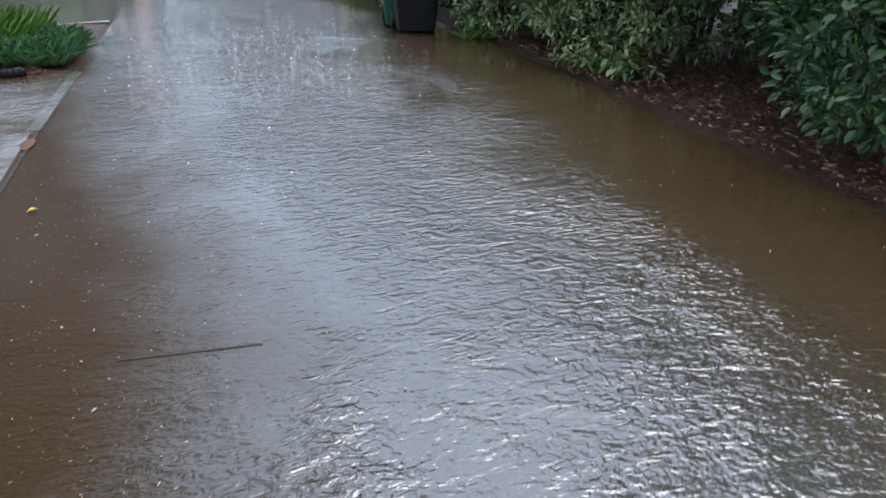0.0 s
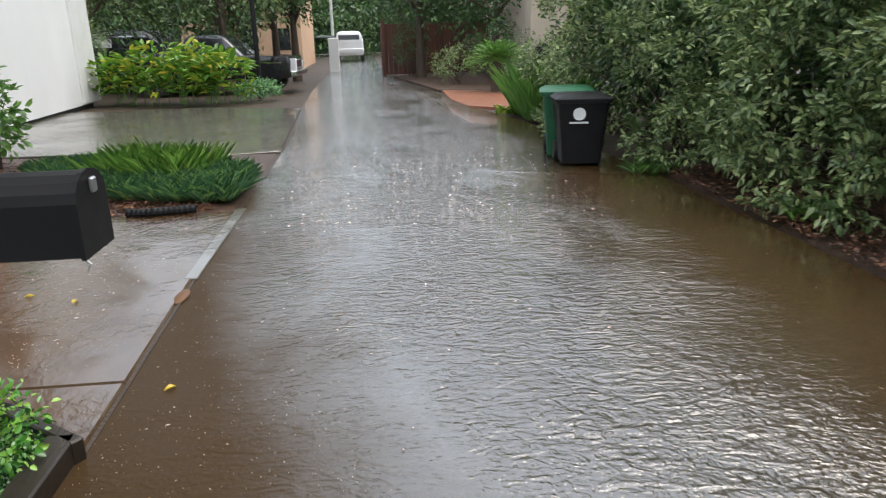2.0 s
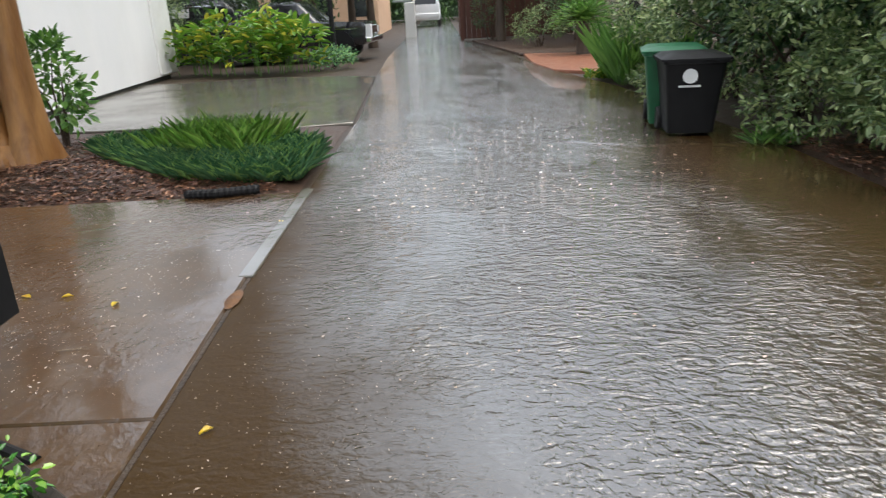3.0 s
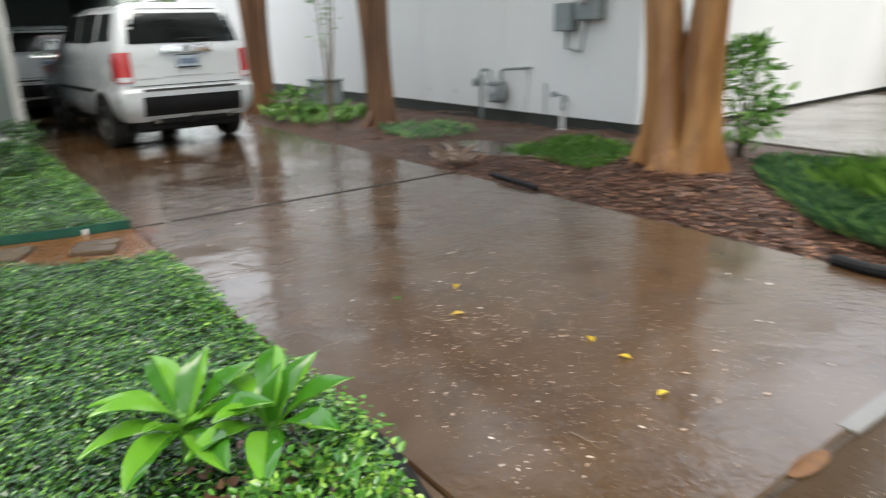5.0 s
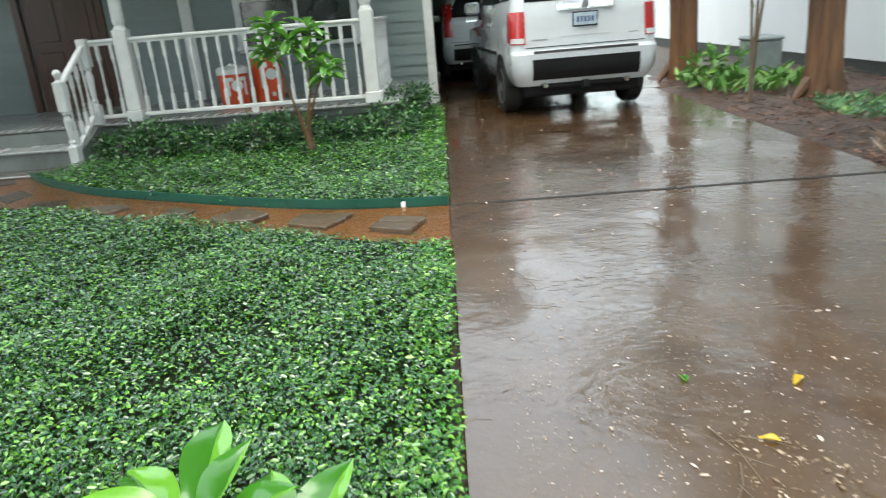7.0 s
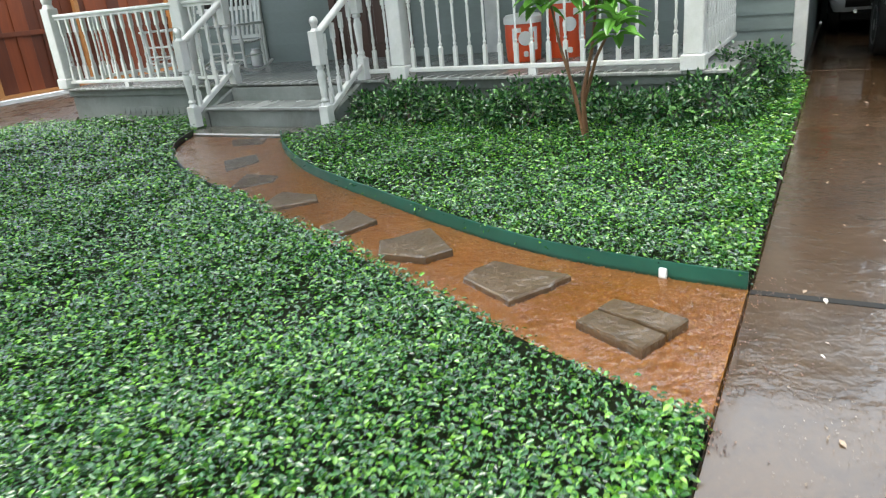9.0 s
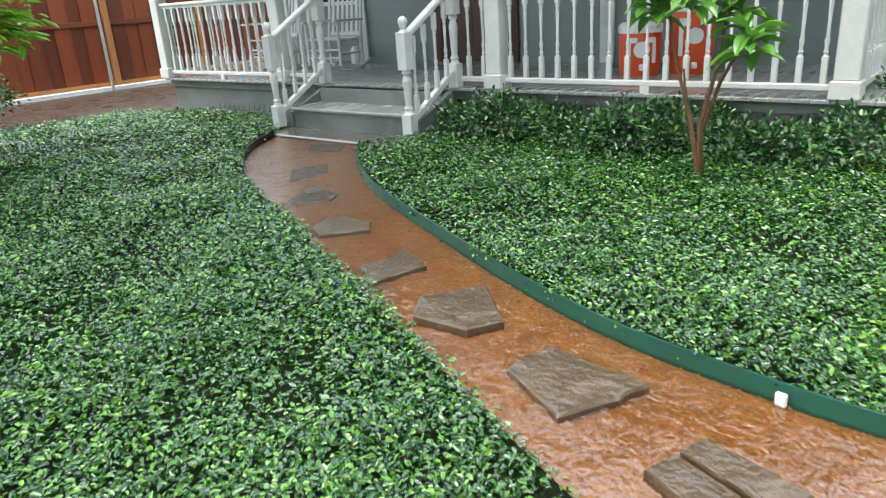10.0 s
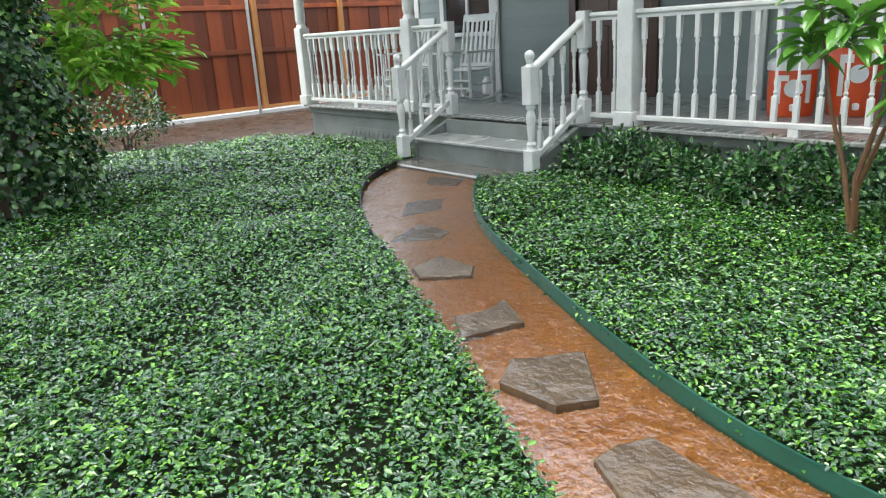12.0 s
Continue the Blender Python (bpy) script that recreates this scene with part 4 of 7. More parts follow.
def wood(name, x, y, r, h, base_z, n, L, mat, label, per=9, trunk_r=0.16, lean=(0, 0)):
    """A tree: trunk, limbs and a crown of leaf clumps."""
    t = thing(name, pose(x, y, 0), label, "tree")
    s = Shape()
    top = Vector((lean[0], lean[1], h * 0.72))
    s.tube([(0, 0, -0.05), (lean[0] * 0.2, lean[1] * 0.2, h * 0.2), (lean[0] * 0.6, lean[1] * 0.6, h * 0.45), top], [trunk_r * 1.3, trunk_r, trunk_r * 0.7, trunk_r * 0.25], 10)
    part("trunk", s, MAT_BARKDARK, t, smooth=True)
    d = sphere_dirs(n)
    rad = rng.uniform(0.3, 1.0, n) ** 0.5
    wob = np.array([1 + 0.4 * noise.noise((q[0] * 2 + x, q[1] * 2 + y, q[2] * 2)) for q in d])
    c = d * (rad * wob)[:, None] * np.array([r, r, (h - base_z) * 0.5]) + np.array([lean[0], lean[1], (h + base_z) * 0.5])
    s = Shape()
    for i in range(9):
        q = Vector(c[rng.integers(n)])
        p0 = Vector((lean[0] * 0.5, lean[1] * 0.5, h * rng.uniform(0.3, 0.6)))
        s.tube([p0, (p0 + q) * 0.5 + Vector((0, 0, 0.06 * h)), q], [trunk_r * 0.4, trunk_r * 0.22, 0.01], 6)
    part("limb_framework", s, MAT_BARKDARK, t, smooth=True)
    b, al, nm, ln, wd = clump_leaves(c, d, per, L * 2.2, L, 0.5)
    part("crown", leaves_mesh("crown", mat, b, al, nm, ln, wd, 0.12, 0.2), mat, t)
    return t


# trees closing the far alley and the sides
for i, (tx, ty, r, h, bz, mat) in enumerate((
        (-7.5, 25.5, 3.4, 8.5, 0.9, MAT_TREELEAF), (-3.6, 27.5, 3.0, 8.5, 1.9, MAT_TREELEAF), (-10.5, 30, 4.5, 11, 0.6, MAT_TREELEAF), (-2.6, 34, 2.6, 9, 2.4, MAT_HEDGE), (6.0, 27.5, 2.6, 8, 1.4, MAT_TREELEAF),
        (4.4, 35.5, 2.6, 9, 1.6, MAT_TREELEAF), (8.5, 36, 4, 11, 1, MAT_TREELEAF), (-6, 42, 5, 12, 1.5, MAT_TREELEAF), (6.2, 46, 4, 12, 1.8, MAT_TREELEAF), (0.5, 80, 8, 15, 2, MAT_TREELEAF), (-12, 62, 8, 15, 0, MAT_TREELEAF), (13, 60, 8, 15, 0, MAT_TREELEAF), (10.5, 20.5, 3.5, 9, 0.8, MAT_TREELEAF),
        (13.5, 16, 4, 10, 1.6, MAT_TREELEAF), (13, 8.5, 4.4, 14, 1.8, MAT_TREELEAF), (13, 1.5, 4.4, 14, 1.8, MAT_TREELEAF), (12, -6, 4.4, 13, 1.6, MAT_TREELEAF), (12, 23, 3.6, 9, 1, MAT_TREELEAF), (-14, 27, 4.5, 11, 0.3, MAT_TREELEAF), (-1.5, 31, 1.6, 7.5, 2.6, MAT_TREELEAF), (-3.4, 29.0, 2.5, 8.0, 1.9, MAT_HEDGE), (-7.2, 29.2, 2.4, 8.0, 1.6, MAT_HEDGE), (3.6, 44, 2.6, 9.5, 3.4, MAT_TREELEAF), (3.4, 29.2, 2.0, 7.5, 2.3, MAT_TREELEAF))):
    if ty > 25:
        h *= 0.7
    wood("tree", tx, ty, r, h, bz, 640 if h > 12.5 and ty < 20 else 300, 0.2 if ty < 50 else 0.34, mat, "leafy dark green tree behind the alley", trunk_r=0.16)
shrub("understory_shrub", -7.4, 22.9, 1.3, 3.2, 420, 0.07, MAT_HEDGE, "grey-green broad shrub beside the white garage", per=14, low=0.1, spread=0.16)
shrub("understory_shrub", -9.6, 23.8, 1.6, 3.8, 300, 0.09, MAT_HEDGEDARK, "dark shrub beyond the white garage", per=14, low=0.0, spread=0.2)
shrub("understory_shrub", 4.3, 25.0, 0.9, 1.2, 160, 0.07, MAT_HEDGE, "low green shrub at the alley margin", per=12)
shrub("understory_shrub", 5.6, 24.2, 1.0, 1.9, 200, 0.07, MAT_HEDGEDARK, "dark green shrub before the brown fence", per=12)
shrub("understory_shrub", 3.1, 30.4, 0.7, 2.2, 160, 0.08, MAT_HEDGEDARK, "dark shrub before the brown fence gate", per=12)
shrub("understory_shrub", -1.75, 21.6, 0.6, 0.5, 130, 0.07, MAT_GRASS, "low green mound at the corner of the canna bed", per=12, stems=4)


def canna_bed(x, y, r, ry, h, n, label):
    t = thing("canna_clump", pose(x, y, 0), label, "plant", "canna bed")
    a, q = rng.uniform(0, 6.28, n), np.sqrt(rng.uniform(0, 1, n))
    b = np.stack([np.cos(a) * q * r, np.sin(a) * q * ry, rng.uniform(0.1, 0.85, n) ** 0.7 * h * (1 - 0.25 * q)], 1)
    al = np.stack([np.cos(a) * 0.9 + rng.normal(0, 0.5, n), np.sin(a) * 0.9 + rng.normal(0, 0.5, n), rng.uniform(-0.1, 1.1, n)], 1)
    nm = np.stack([-np.cos(a) * 0.3, -np.sin(a) * 0.3, np.ones(n)], 1) + rng.normal(0, 0.2, (n, 3))
    L = rng.uniform(0.22, 0.42, n)
    part("foliage", leaves_mesh("foliage", MAT_CANNA, b, al, nm, L, L * 0.4, 0.14, 0.3), MAT_CANNA, t)
    for i in range(0, n, 28):
        part("stalk", Shape().tube([(b[i][0] * 0.8, b[i][1] * 0.8, -0.02), tuple(b[i])], [0.014, 0.008], 5), MAT_WEED, t)


for cx, cy, h in ((-5.7, 21.9, 1.5), (-4.9, 21.6, 1.65), (-4.1, 21.2, 1.95), (-3.2, 20.9, 1.85), (-2.45, 20.9, 1.5), (-3.3, 22.0, 1.9)):
    canna_bed(cx, cy, 0.75, 0.7, h, 170, "broad yellow-green canna clump in a bed by the apron")

def woodland(name, x0, x1, y0, y1, z1, n, L, mat, label):
    """Dense undergrowth far behind the rest."""
    c = np.stack([rng.uniform(x0, x1, n), rng.uniform(y0, y1, n), rng.uniform(0, 1, n) ** 0.8 * z1], 1)
    k = np.array([noise.noise((q[0] * 0.5, q[1] * 0.5, q[2] * 0.6)) for q in c]) > -0.22
    c = c[k]
    b, al, nm, ln, wd = clump_leaves(c, sphere_dirs(len(c)), 12, L * 2, L, 0.5)
    tagged(part(name, leaves_mesh(name, mat, b, al, nm, ln, wd), mat), label, "woodland", "", "stuff")


woodland("woodland", -16, -3.4, 29, 36, 6.5, 1600, 0.22, MAT_HEDGEDARK, "dense dark undergrowth behind the parked truck")
woodland("woodland", -26, -7.5, 22.3, 28, 6, 700, 0.22, MAT_HEDGEDARK, "dense dark trees beside the white garage")
woodland("woodland", -34, -27, 4, 16, 3.2, 500, 0.22, MAT_HEDGEDARK, "dark shrubs beyond the carport")
woodland("woodland", 7.6, 22, -14, 26, 6, 900, 0.25, MAT_HEDGEDARK, "dense dark greenery behind the hedge")
woodland("woodland", -14, 16, 62, 76, 7, 1000, 0.5, MAT_TREELEAF, "trees closing the far end of the alley")
woodland("woodland", 3.2, 9, 33.5, 40, 6.5, 800, 0.22, MAT_TREELEAF, "leafy trees over the brown fence")

# island between the drives
def bed_height(x, y):
    """Lie of the muddy bed, away from its rim."""
    z = 0.055 + 0.06 * noise.noise((x * 0.9, y * 0.9, 0)) + 0.03 * noise.noise((x * 3, y * 3, 2))
    z += 0.06 * math.exp(-((x + 3.55) ** 2 + (y - 9.6) ** 2) / 0.9)
    return z - 0.13 * math.exp(-((x + 6.0) / 0.9) ** 2 - ((y - 9.55) / 0.45) ** 2)


island = Shape()
nx, ny = 70, 22
grid = []
for i in range(nx + 1):
    for j in range(ny + 1):
        x = -13.5 + 13.4 * i / nx
        y1 = 11.55 if x < -6.1 else 12.6 - 0.02 * (x + 6.1) ** 2
        y = 8.06 + (y1 - 8.06) * j / ny + 0.05 * noise.noise((x * 1.7, 0, j / ny * 3))
        e = min(j / 4, (ny - j) / 4, (nx - i) / 4, 1)
        grid.append((x, y, -0.03 + e * (0.03 + bed_height(x, y))))
island.add(grid, [(i * (ny + 1) + j, (i + 1) * (ny + 1) + j, (i + 1) * (ny + 1) + j + 1, i * (ny + 1) + j + 1) for i in range(nx) for j in range(ny)])
structure("planting_bed", island, MAT_MULCH, "muddy bed of leaf litter between the two drives", "bed", True)
structure("puddle", Shape().prism([(-6.0 + 1.25 * math.cos(k * 0.2618) * (1 + 0.15 * math.sin(k * 1.7)), 9.55 + 0.55 * math.sin(k * 0.2618) * (1 + 0.15 * math.cos(k * 2.3))) for k in range(24)], -0.1, 0.018), MAT_DRIVE, "shallow pool of muddy rain water by the wall", "puddle")
rightbed = Shape()
grid = []
for i in range(60 + 1):
    for j in range(8 + 1):
        y = -6 + 15.4 * i / 60
        x = 4.5 + 6.0 * (j / 8) ** 1.4 + 0.06 * noise.noise((y * 1.4, j * 0.4, 4))
        grid.append((x, y, -0.03 + min(j / 2.0, 1) * (0.06 + 0.05 * noise.noise((x, y, 7)))))
rightbed.add(grid, [(i * 9 + j, (i + 1) * 9 + j, (i + 1) * 9 + j + 1, i * 9 + j + 1) for i in range(60) for j in range(8)])
structure("hedge_bed", rightbed, MAT_MULCH, "strip of wet leaf mulch along the hedge", "bed", True)


def litter(name, poly, density, L, mat, label, z=0.07, tilt=0.35, category="leaf litter"):
    x, y = scatter(poly, density)
    if z > 0.03:  # none in the pool by the wall
        dry = ((x + 6.0) / 1.05) ** 2 + ((y - 9.55) / 0.5) ** 2 > 1
        x, y = x[dry], y[dry]
    n = len(x)
    ang = rng.uniform(0, 6.28, n)
    al = np.stack([np.cos(ang), np.sin(ang), rng.normal(0, tilt * 0.5, n)], 1)
    nm = np.stack([rng.normal(0, tilt, n), rng.normal(0, tilt, n), np.ones(n)], 1)
    ln = L * rng.uniform(0.5, 1.4, n)
    if category == "leaf litter" and np.mean(y) > 8 and np.mean(x) < 0:
        rim = np.clip((y - 8.1) / 0.6, 0, 1)
        zz = -0.03 + rim * (0.03 + np.array([bed_height(a, b) for a, b in zip(x, y)])) + rng.uniform(0.004, 0.02, n)
    else:
        zz = z + rng.uniform(-0.02, 0.03, n) if z > 0.03 else np.full(n, z)
    me = leaves_mesh(name, mat, np.stack([x, y, zz], 1), al, nm, ln, ln * rng.uniform(0.3, 0.6, n), 0.1, 0.1)
    return tagged(part(name, me, mat), label, category, "", "stuff")


litter("leaf_litter", [(-6, 8.15), (-0.2, 8.2), (-0.9, 9.0), (-2.4, 9.8), (-5.5, 9.9)], 1300, 0.05, MAT_LITTER, "fallen brown leaves over the muddy bed", 0.09)
litter("leaf_litter", [(-6, 9.7), (-2.4, 9.6), (-0.5, 9.4), (-1.0, 11.9), (-6, 11.3)], 800, 0.04, MAT_LITTER, "wet brown leaves round the tree roots", 0.12)
litter("leaf_litter", [(-13, 8.15), (-6, 8.15), (-6, 11.3), (-13, 11.3)], 420, 0.042, MAT_LITTER, "thin brown leaf litter under the trees", 0.075)
litter("leaf_litter", [(4.58, 0), (4.58, 9.0), (6.5, 9.0), (6.5, 0)], 800, 0.05, MAT_LITTER, "red-brown fallen leaves along the hedge", 0.06)
litter("petals", [(-4.6, 4.75), (-0.3, 4.75), (-0.3, 7.6), (-4.6, 7.6)], 13, 0.026, MAT_PETAL, "pale crape myrtle petals strewn on the wet drive", 0.017, 0.03, "petals")
litter("petals", [(-2.6, 4.8), (-0.4, 4.8), (-0.4, 6.6), (-2.6, 6.4)], 150, 0.012, MAT_PETAL, "tiny pale petals washed together on the drive", 0.017, 0.03, "petals")
litter("petals", [(-2.0, 5.42), (-1.5, 5.5), (-1.45, 5.72), (-1.8, 5.8), (-2.1, 5.6)], 420, 0.024, MAT_SPECK, "small drift of petals and plant scraps on the drive", 0.018, 0.1, "petals")
litter("petals", [(-11, 4.75), (-4.6, 4.75), (-4.6, 7.9), (-11, 7.9)], 7, 0.035, MAT_PETAL, "scattered petals near the parked car", 0.017, 0.03, "petals")
litter("petals", [(-4.6, 4.75), (-0.1, 4.75), (-0.1, 8.0), (-4.6, 8.0)], 900, 0.008, MAT_SPECK, "fine tan grit and specks over the wet drive", 0.017, 0.03, "petals")
litter("petals", [(0.3, 7.2), (3.4, 7.2), (3.6, 11.5), (0.3, 11.5)], 22, 0.035, MAT_PETAL, "pale leaves and petals drifting on the flooded alley", 0.006, 0.03, "petals")
litter("petals", [(0.3, 0.5), (4.4, 0.5), (4.4, 9), (0.3, 9)], 6, 0.018, MAT_PETAL, "pale petals drifting on the flooded alley", 0.006, 0.03, "petals")
litter("grit", [(0.1, 1.0), (1.5, 1.0), (1.2, 4.0), (0.7, 8.0), (0.06, 8.0)], 260, 0.009, MAT_SPECK, "tan grit settled along the alley margin", 0.006, 0.03, "grit")
tuft("liriope", [(-2.6, 10.0), (-1.4, 8.75), (-0.6, 8.45), (-0.12, 8.5), (-0.1, 9.1), (-0.25, 10.0), (-1.2, 10.8), (-2.4, 11.0), (-3.0, 10.7)], 4200, 0.24, 0.007, MAT_GRASS, "blue-green liriope tufts at the end of the bed", 0.5, 0.4, 0.02)
tuft("tall_grass", [(-1.9, 9.7), (-0.8, 9.3), (-0.6, 10.2), (-1.6, 10.6)], 900, 0.42, 0.008, MAT_YELLOWGREEN, "taller light green grass among the liriope", 0.4, 0.3, 0.03)
tuft("weeds", [(-5.6, 9.1), (-4.1, 9.0), (-4.1, 10.4), (-5.8, 10.6)], 520, 0.17, 0.014, MAT_WEED, "light green weeds beside the tree roots", 0.7, 0.3, 0.06)
tuft("weeds", [(-8.9, 9.1), (-7.3, 8.8), (-7.2, 10.0), (-8.6, 10.4)], 170, 0.16, 0.026, MAT_GRASS, "low green weeds by the white wall", 0.8, 0.3, 0.06)
tuft("weeds", [(-6.2, 8.3), (-5.5, 8.25), (-5.5, 8.6), (-6.1, 8.7)], 260, 0.24, 0.02, MAT_PETAL, "bleached dry grass tuft at the drive's edge", 0.8, 0.4, 0.03)
tuft("weeds", [(-12.6, 8.5), (-9.9, 8.5), (-9.9, 10.2), (-12.4, 10.2)], 60, 0.28, 0.09, MAT_WEED, "broad-leaved weeds beside the parked car", 0.7, 0.3, 0.06, "weeds")
tuft("weeds", [(4.7, 6.5), (5.2, 6.4), (5.2, 7.0), (4.8, 7.0)], 240, 0.22, 0.05, MAT_WEED, "small green weeds in the hedge mulch", 0.7, 0.3, 0.03, "weeds")
tuft("weeds", [(4.25, 9.0), (4.7, 8.9), (4.7, 9.35), (4.35, 9.35)], 320, 0.25, 0.02, MAT_WEED, "green grass beside the rubbish bins", 0.6, 0.3, 0.0, "weeds")
tuft("tall_grass", [(4.2, 14.2), (5.2, 14.2), (5.2, 16.0), (4.3, 16.0)], 420, 1.0, 0.03, MAT_WEED, "tall arching grass clump beside the alley", 0.3, 0.2, 0.0)
tuft("weeds", [(3.9, 15.6), (4.6, 15.4), (4.6, 16.4), (4.1, 16.4)], 250, 0.25, 0.06, MAT_CANNA, "bright green low weeds by the brick edge", 0.8, 0.3, 0.0, "weeds")
shrub("weed_shrub", -3.55, 10.95, 0.36, 1.35, 60, 0.14, MAT_WEED, "young leafy weed shrub behind the big tree", 0.5, 8, 0.03, stems=5, spread=0.12)
shrub("weed_shrub", -11.1, 8.8, 0.4, 0.55, 24, 0.16, MAT_WEED, "broad pale-leaved plant beside the parked car", 0.5, 6, 0.03, stems=4, spread=0.1)
# plants climbing the porch skirt
for k in range(9):
    shrub("porch_shrub", -8.72 + 0.12 * math.sin(k * 2.2), 0.55 + k * 0.42, 0.34, 0.33 + 0.09 * math.sin(k * 1.7), 90, 0.048, MAT_VINE, "dark green vine mound against the porch skirt", 0.6, 13, 0.0, stems=4, spread=0.1)
shrub("porch_shrub", -9.7, 4.12, 0.33, 0.55, 90, 0.048, MAT_VINE, "dark vine mound at the porch corner", 0.6, 12, 0.0, stems=4, spread=0.09)


def myrtle(x, y, stems, r0, label, h=3.4, roots=7, crown=((-0.3, 0.2, 2.7), (2.5, 2.2, 1.4), 420), bark=MAT_BARK):
    """A crape myrtle: several smooth fluted stems on a flared foot."""
    t = thing("crape_myrtle", pose(x, y, 0.0), label, "tree", "crape myrtles")
    for i, (dx, dy, lx, ly, r) in enumerate(stems):
        ph = i * 1.7
        pts, rad = [], []
        for k in range(13):
            z = -0.05 + (h + 2.4) * k / 12
            q = k / 12
            pts.append((dx + lx * q + 0.05 * math.sin(q * 7 + ph), dy + ly * q + 0.05 * math.cos(q * 6 + ph), z))
            rad.append(r * (1.0 + r0 * math.exp(-z * 3.2)) * (1 - 0.45 * q))
        part("stem", Shape().tube(pts, rad, 22, True, lambda a, k, ph=ph: 1 + (0.10 + 0.12 * math.exp(-k * 0.7)) * math.sin(3 * a + ph) + 0.06 * math.sin(5 * a + 2 * ph + k * 0.15)), bark, t, smooth=True)
    for i in range(roots):
        a = 6.28 * i / roots + 0.4 * math.sin(i * 5)
        R = max(s[4] for s in stems)
        e = R + 0.28 + 0.12 * math.sin(i * 3.3)
        part("root", Shape().tube([(math.cos(a) * R * 0.7, math.sin(a) * R * 0.7, 0.26), (math.cos(a) * (R + 0.1), math.sin(a) * (R + 0.1), 0.1), (math.cos(a + 0.1) * e, math.sin(a + 0.1) * e, 0.0)], [0.09, 0.06, 0.02], 8), bark, t, smooth=True)
    (ox, oy, oz), size, n = crown
    d = sphere_dirs(n)
    c = d * rng.uniform(0.35, 1, (n, 1)) * np.array(size) + np.array([ox, oy, h + oz])
    b, al, nm, ln, wd = clump_leaves(c, d, 12, 0.28, 0.13, 0.5)
    part("crown", leaves_mesh("crown", MAT_TREELEAF, b, al, nm, ln, wd), MAT_TREELEAF, t)
    return t


# this tree's crown is out of view, made wide and dense to darken the drive
myrtle(-3.55, 9.75, ((-0.15, 0.0, -0.6, 0.2, 0.215), (0.17, 0.06, 0.42, 0.1, 0.18), (0.02, 0.17, -0.02, 0.5, 0.16)), 0.75, roots=12, label= "thick smooth orange-barked multi-stem crape myrtle with flared roots", crown=((0.2, -1.4, 3.2), (4.3, 4.6, 2.3), 3000))
myrtle(-9.25, 9.45, ((-0.04, 0.0, -0.55, 0.1, 0.2), (0.14, 0.04, 0.05, 0.2, 0.14)), 0.35, "brown smooth-barked crape myrtle beside the white wall", roots=4, bark=MAT_BARKBROWN)
myrtle(-12.85, 8.8, ((0.0, 0.0, -0.5, 0.1, 0.22), (0.2, 0.1, 0.1, 0.2, 0.15)), 0.3, "brown crape myrtle trunk close to the carport", roots=4, bark=MAT_BARKBROWN)


def broad_leaf(L, W, curl=0.25, mat=MAT_LIME, wave=0.02):
    """One large blade with a raised midrib, arching along x."""
    s = Shape()
    nu, nv = 9, 7
    v = []
    for i in range(nu):
        u = i / (nu - 1)
        w = W * max(0.03, math.sin(math.pi * min(1, u ** 1.3 * 0.97 + 0.03))) ** 0.75
        for j in range(nv):
            q = 2 * j / (nv - 1) - 1
            v.append((L * u, q * w * 0.5, L * (0.25 * u - curl * u * u) + abs(q) * w * 0.22 - (0.006 if j == nv // 2 else 0) + wave * L * math.sin(9 * u + 2 * q)))
    f = [(i * nv + j, (i + 1) * nv + j, (i + 1) * nv + j + 1, i * nv + j + 1) for i in range(nu - 1) for j in range(nv - 1)]
    s.add(v, f)
    return s.mesh("leaf", mat, True)


def rosette(x, y, leaf_list, label, h=0.24):
    t = thing("tropical_plant", pose(x, y, 0.02), label, "plant", "glossy plants by the drive")
    part("stalk", Shape().tube([(0, 0, -0.02), (0.01, 0, h)], [0.02, 0.016], 8), MAT_WEED, t, smooth=True)
    for i, (ang, pitch, L, W) in enumerate(leaf_list):
        m = Matrix.Translation((0, 0, h * (0.55 + 0.05 * (i % 9)))) @ Matrix.Rotation(radians(ang), 4, "Z") @ Matrix.Rotation(radians(-pitch), 4, "Y") @ Matrix.Translation((0.03, 0, 0))
        part("leaf", broad_leaf(L * 1.18, W * 1.32, 0.4), MAT_LIME, t, m=m)
        part("petiole", Shape().tube([(-0.03, 0, 0), (0.03, 0, 0.008)], [0.008, 0.005], 6), MAT_WEED, t, m=m)


rosette(-1.22, 4.14, [(100, 55, 0.28, 0.085), (60, 40, 0.3, 0.09), (20, 25, 0.3, 0.095), (-25, 12, 0.32, 0.1), (-80, 10, 0.26, 0.085), (150, 38, 0.27, 0.09), (195, 22, 0.28, 0.095), (240, 5, 0.25, 0.09), (285, 25, 0.18, 0.07), (330, 65, 0.16, 0.06), (120, 75, 0.2, 0.06)], "glossy lime-green tropical plant with broad paddle leaves")
rosette(-1.4, 3.87, [(130, 62, 0.27, 0.09), (85, 45, 0.3, 0.085), (45, 30, 0.32, 0.09), (5, 10, 0.3, 0.1), (-45, 8, 0.3, 0.1), (-95, 5, 0.28, 0.09), (180, 28, 0.3, 0.1), (225, 12, 0.3, 0.095), (262, 25, 0.24, 0.09), (310, 45, 0.2, 0.07)], "glossy lime-green tropical plant beside its twin")
litter("bark_chips", [(-1.4, 3.85), (-0.98, 3.9), (-0.98, 4.3), (-1.35, 4.3)], 600, 0.06, MAT_LITTER, "orange-brown bark chips round the tropical plants", 0.06, 0.4, "bark chips")

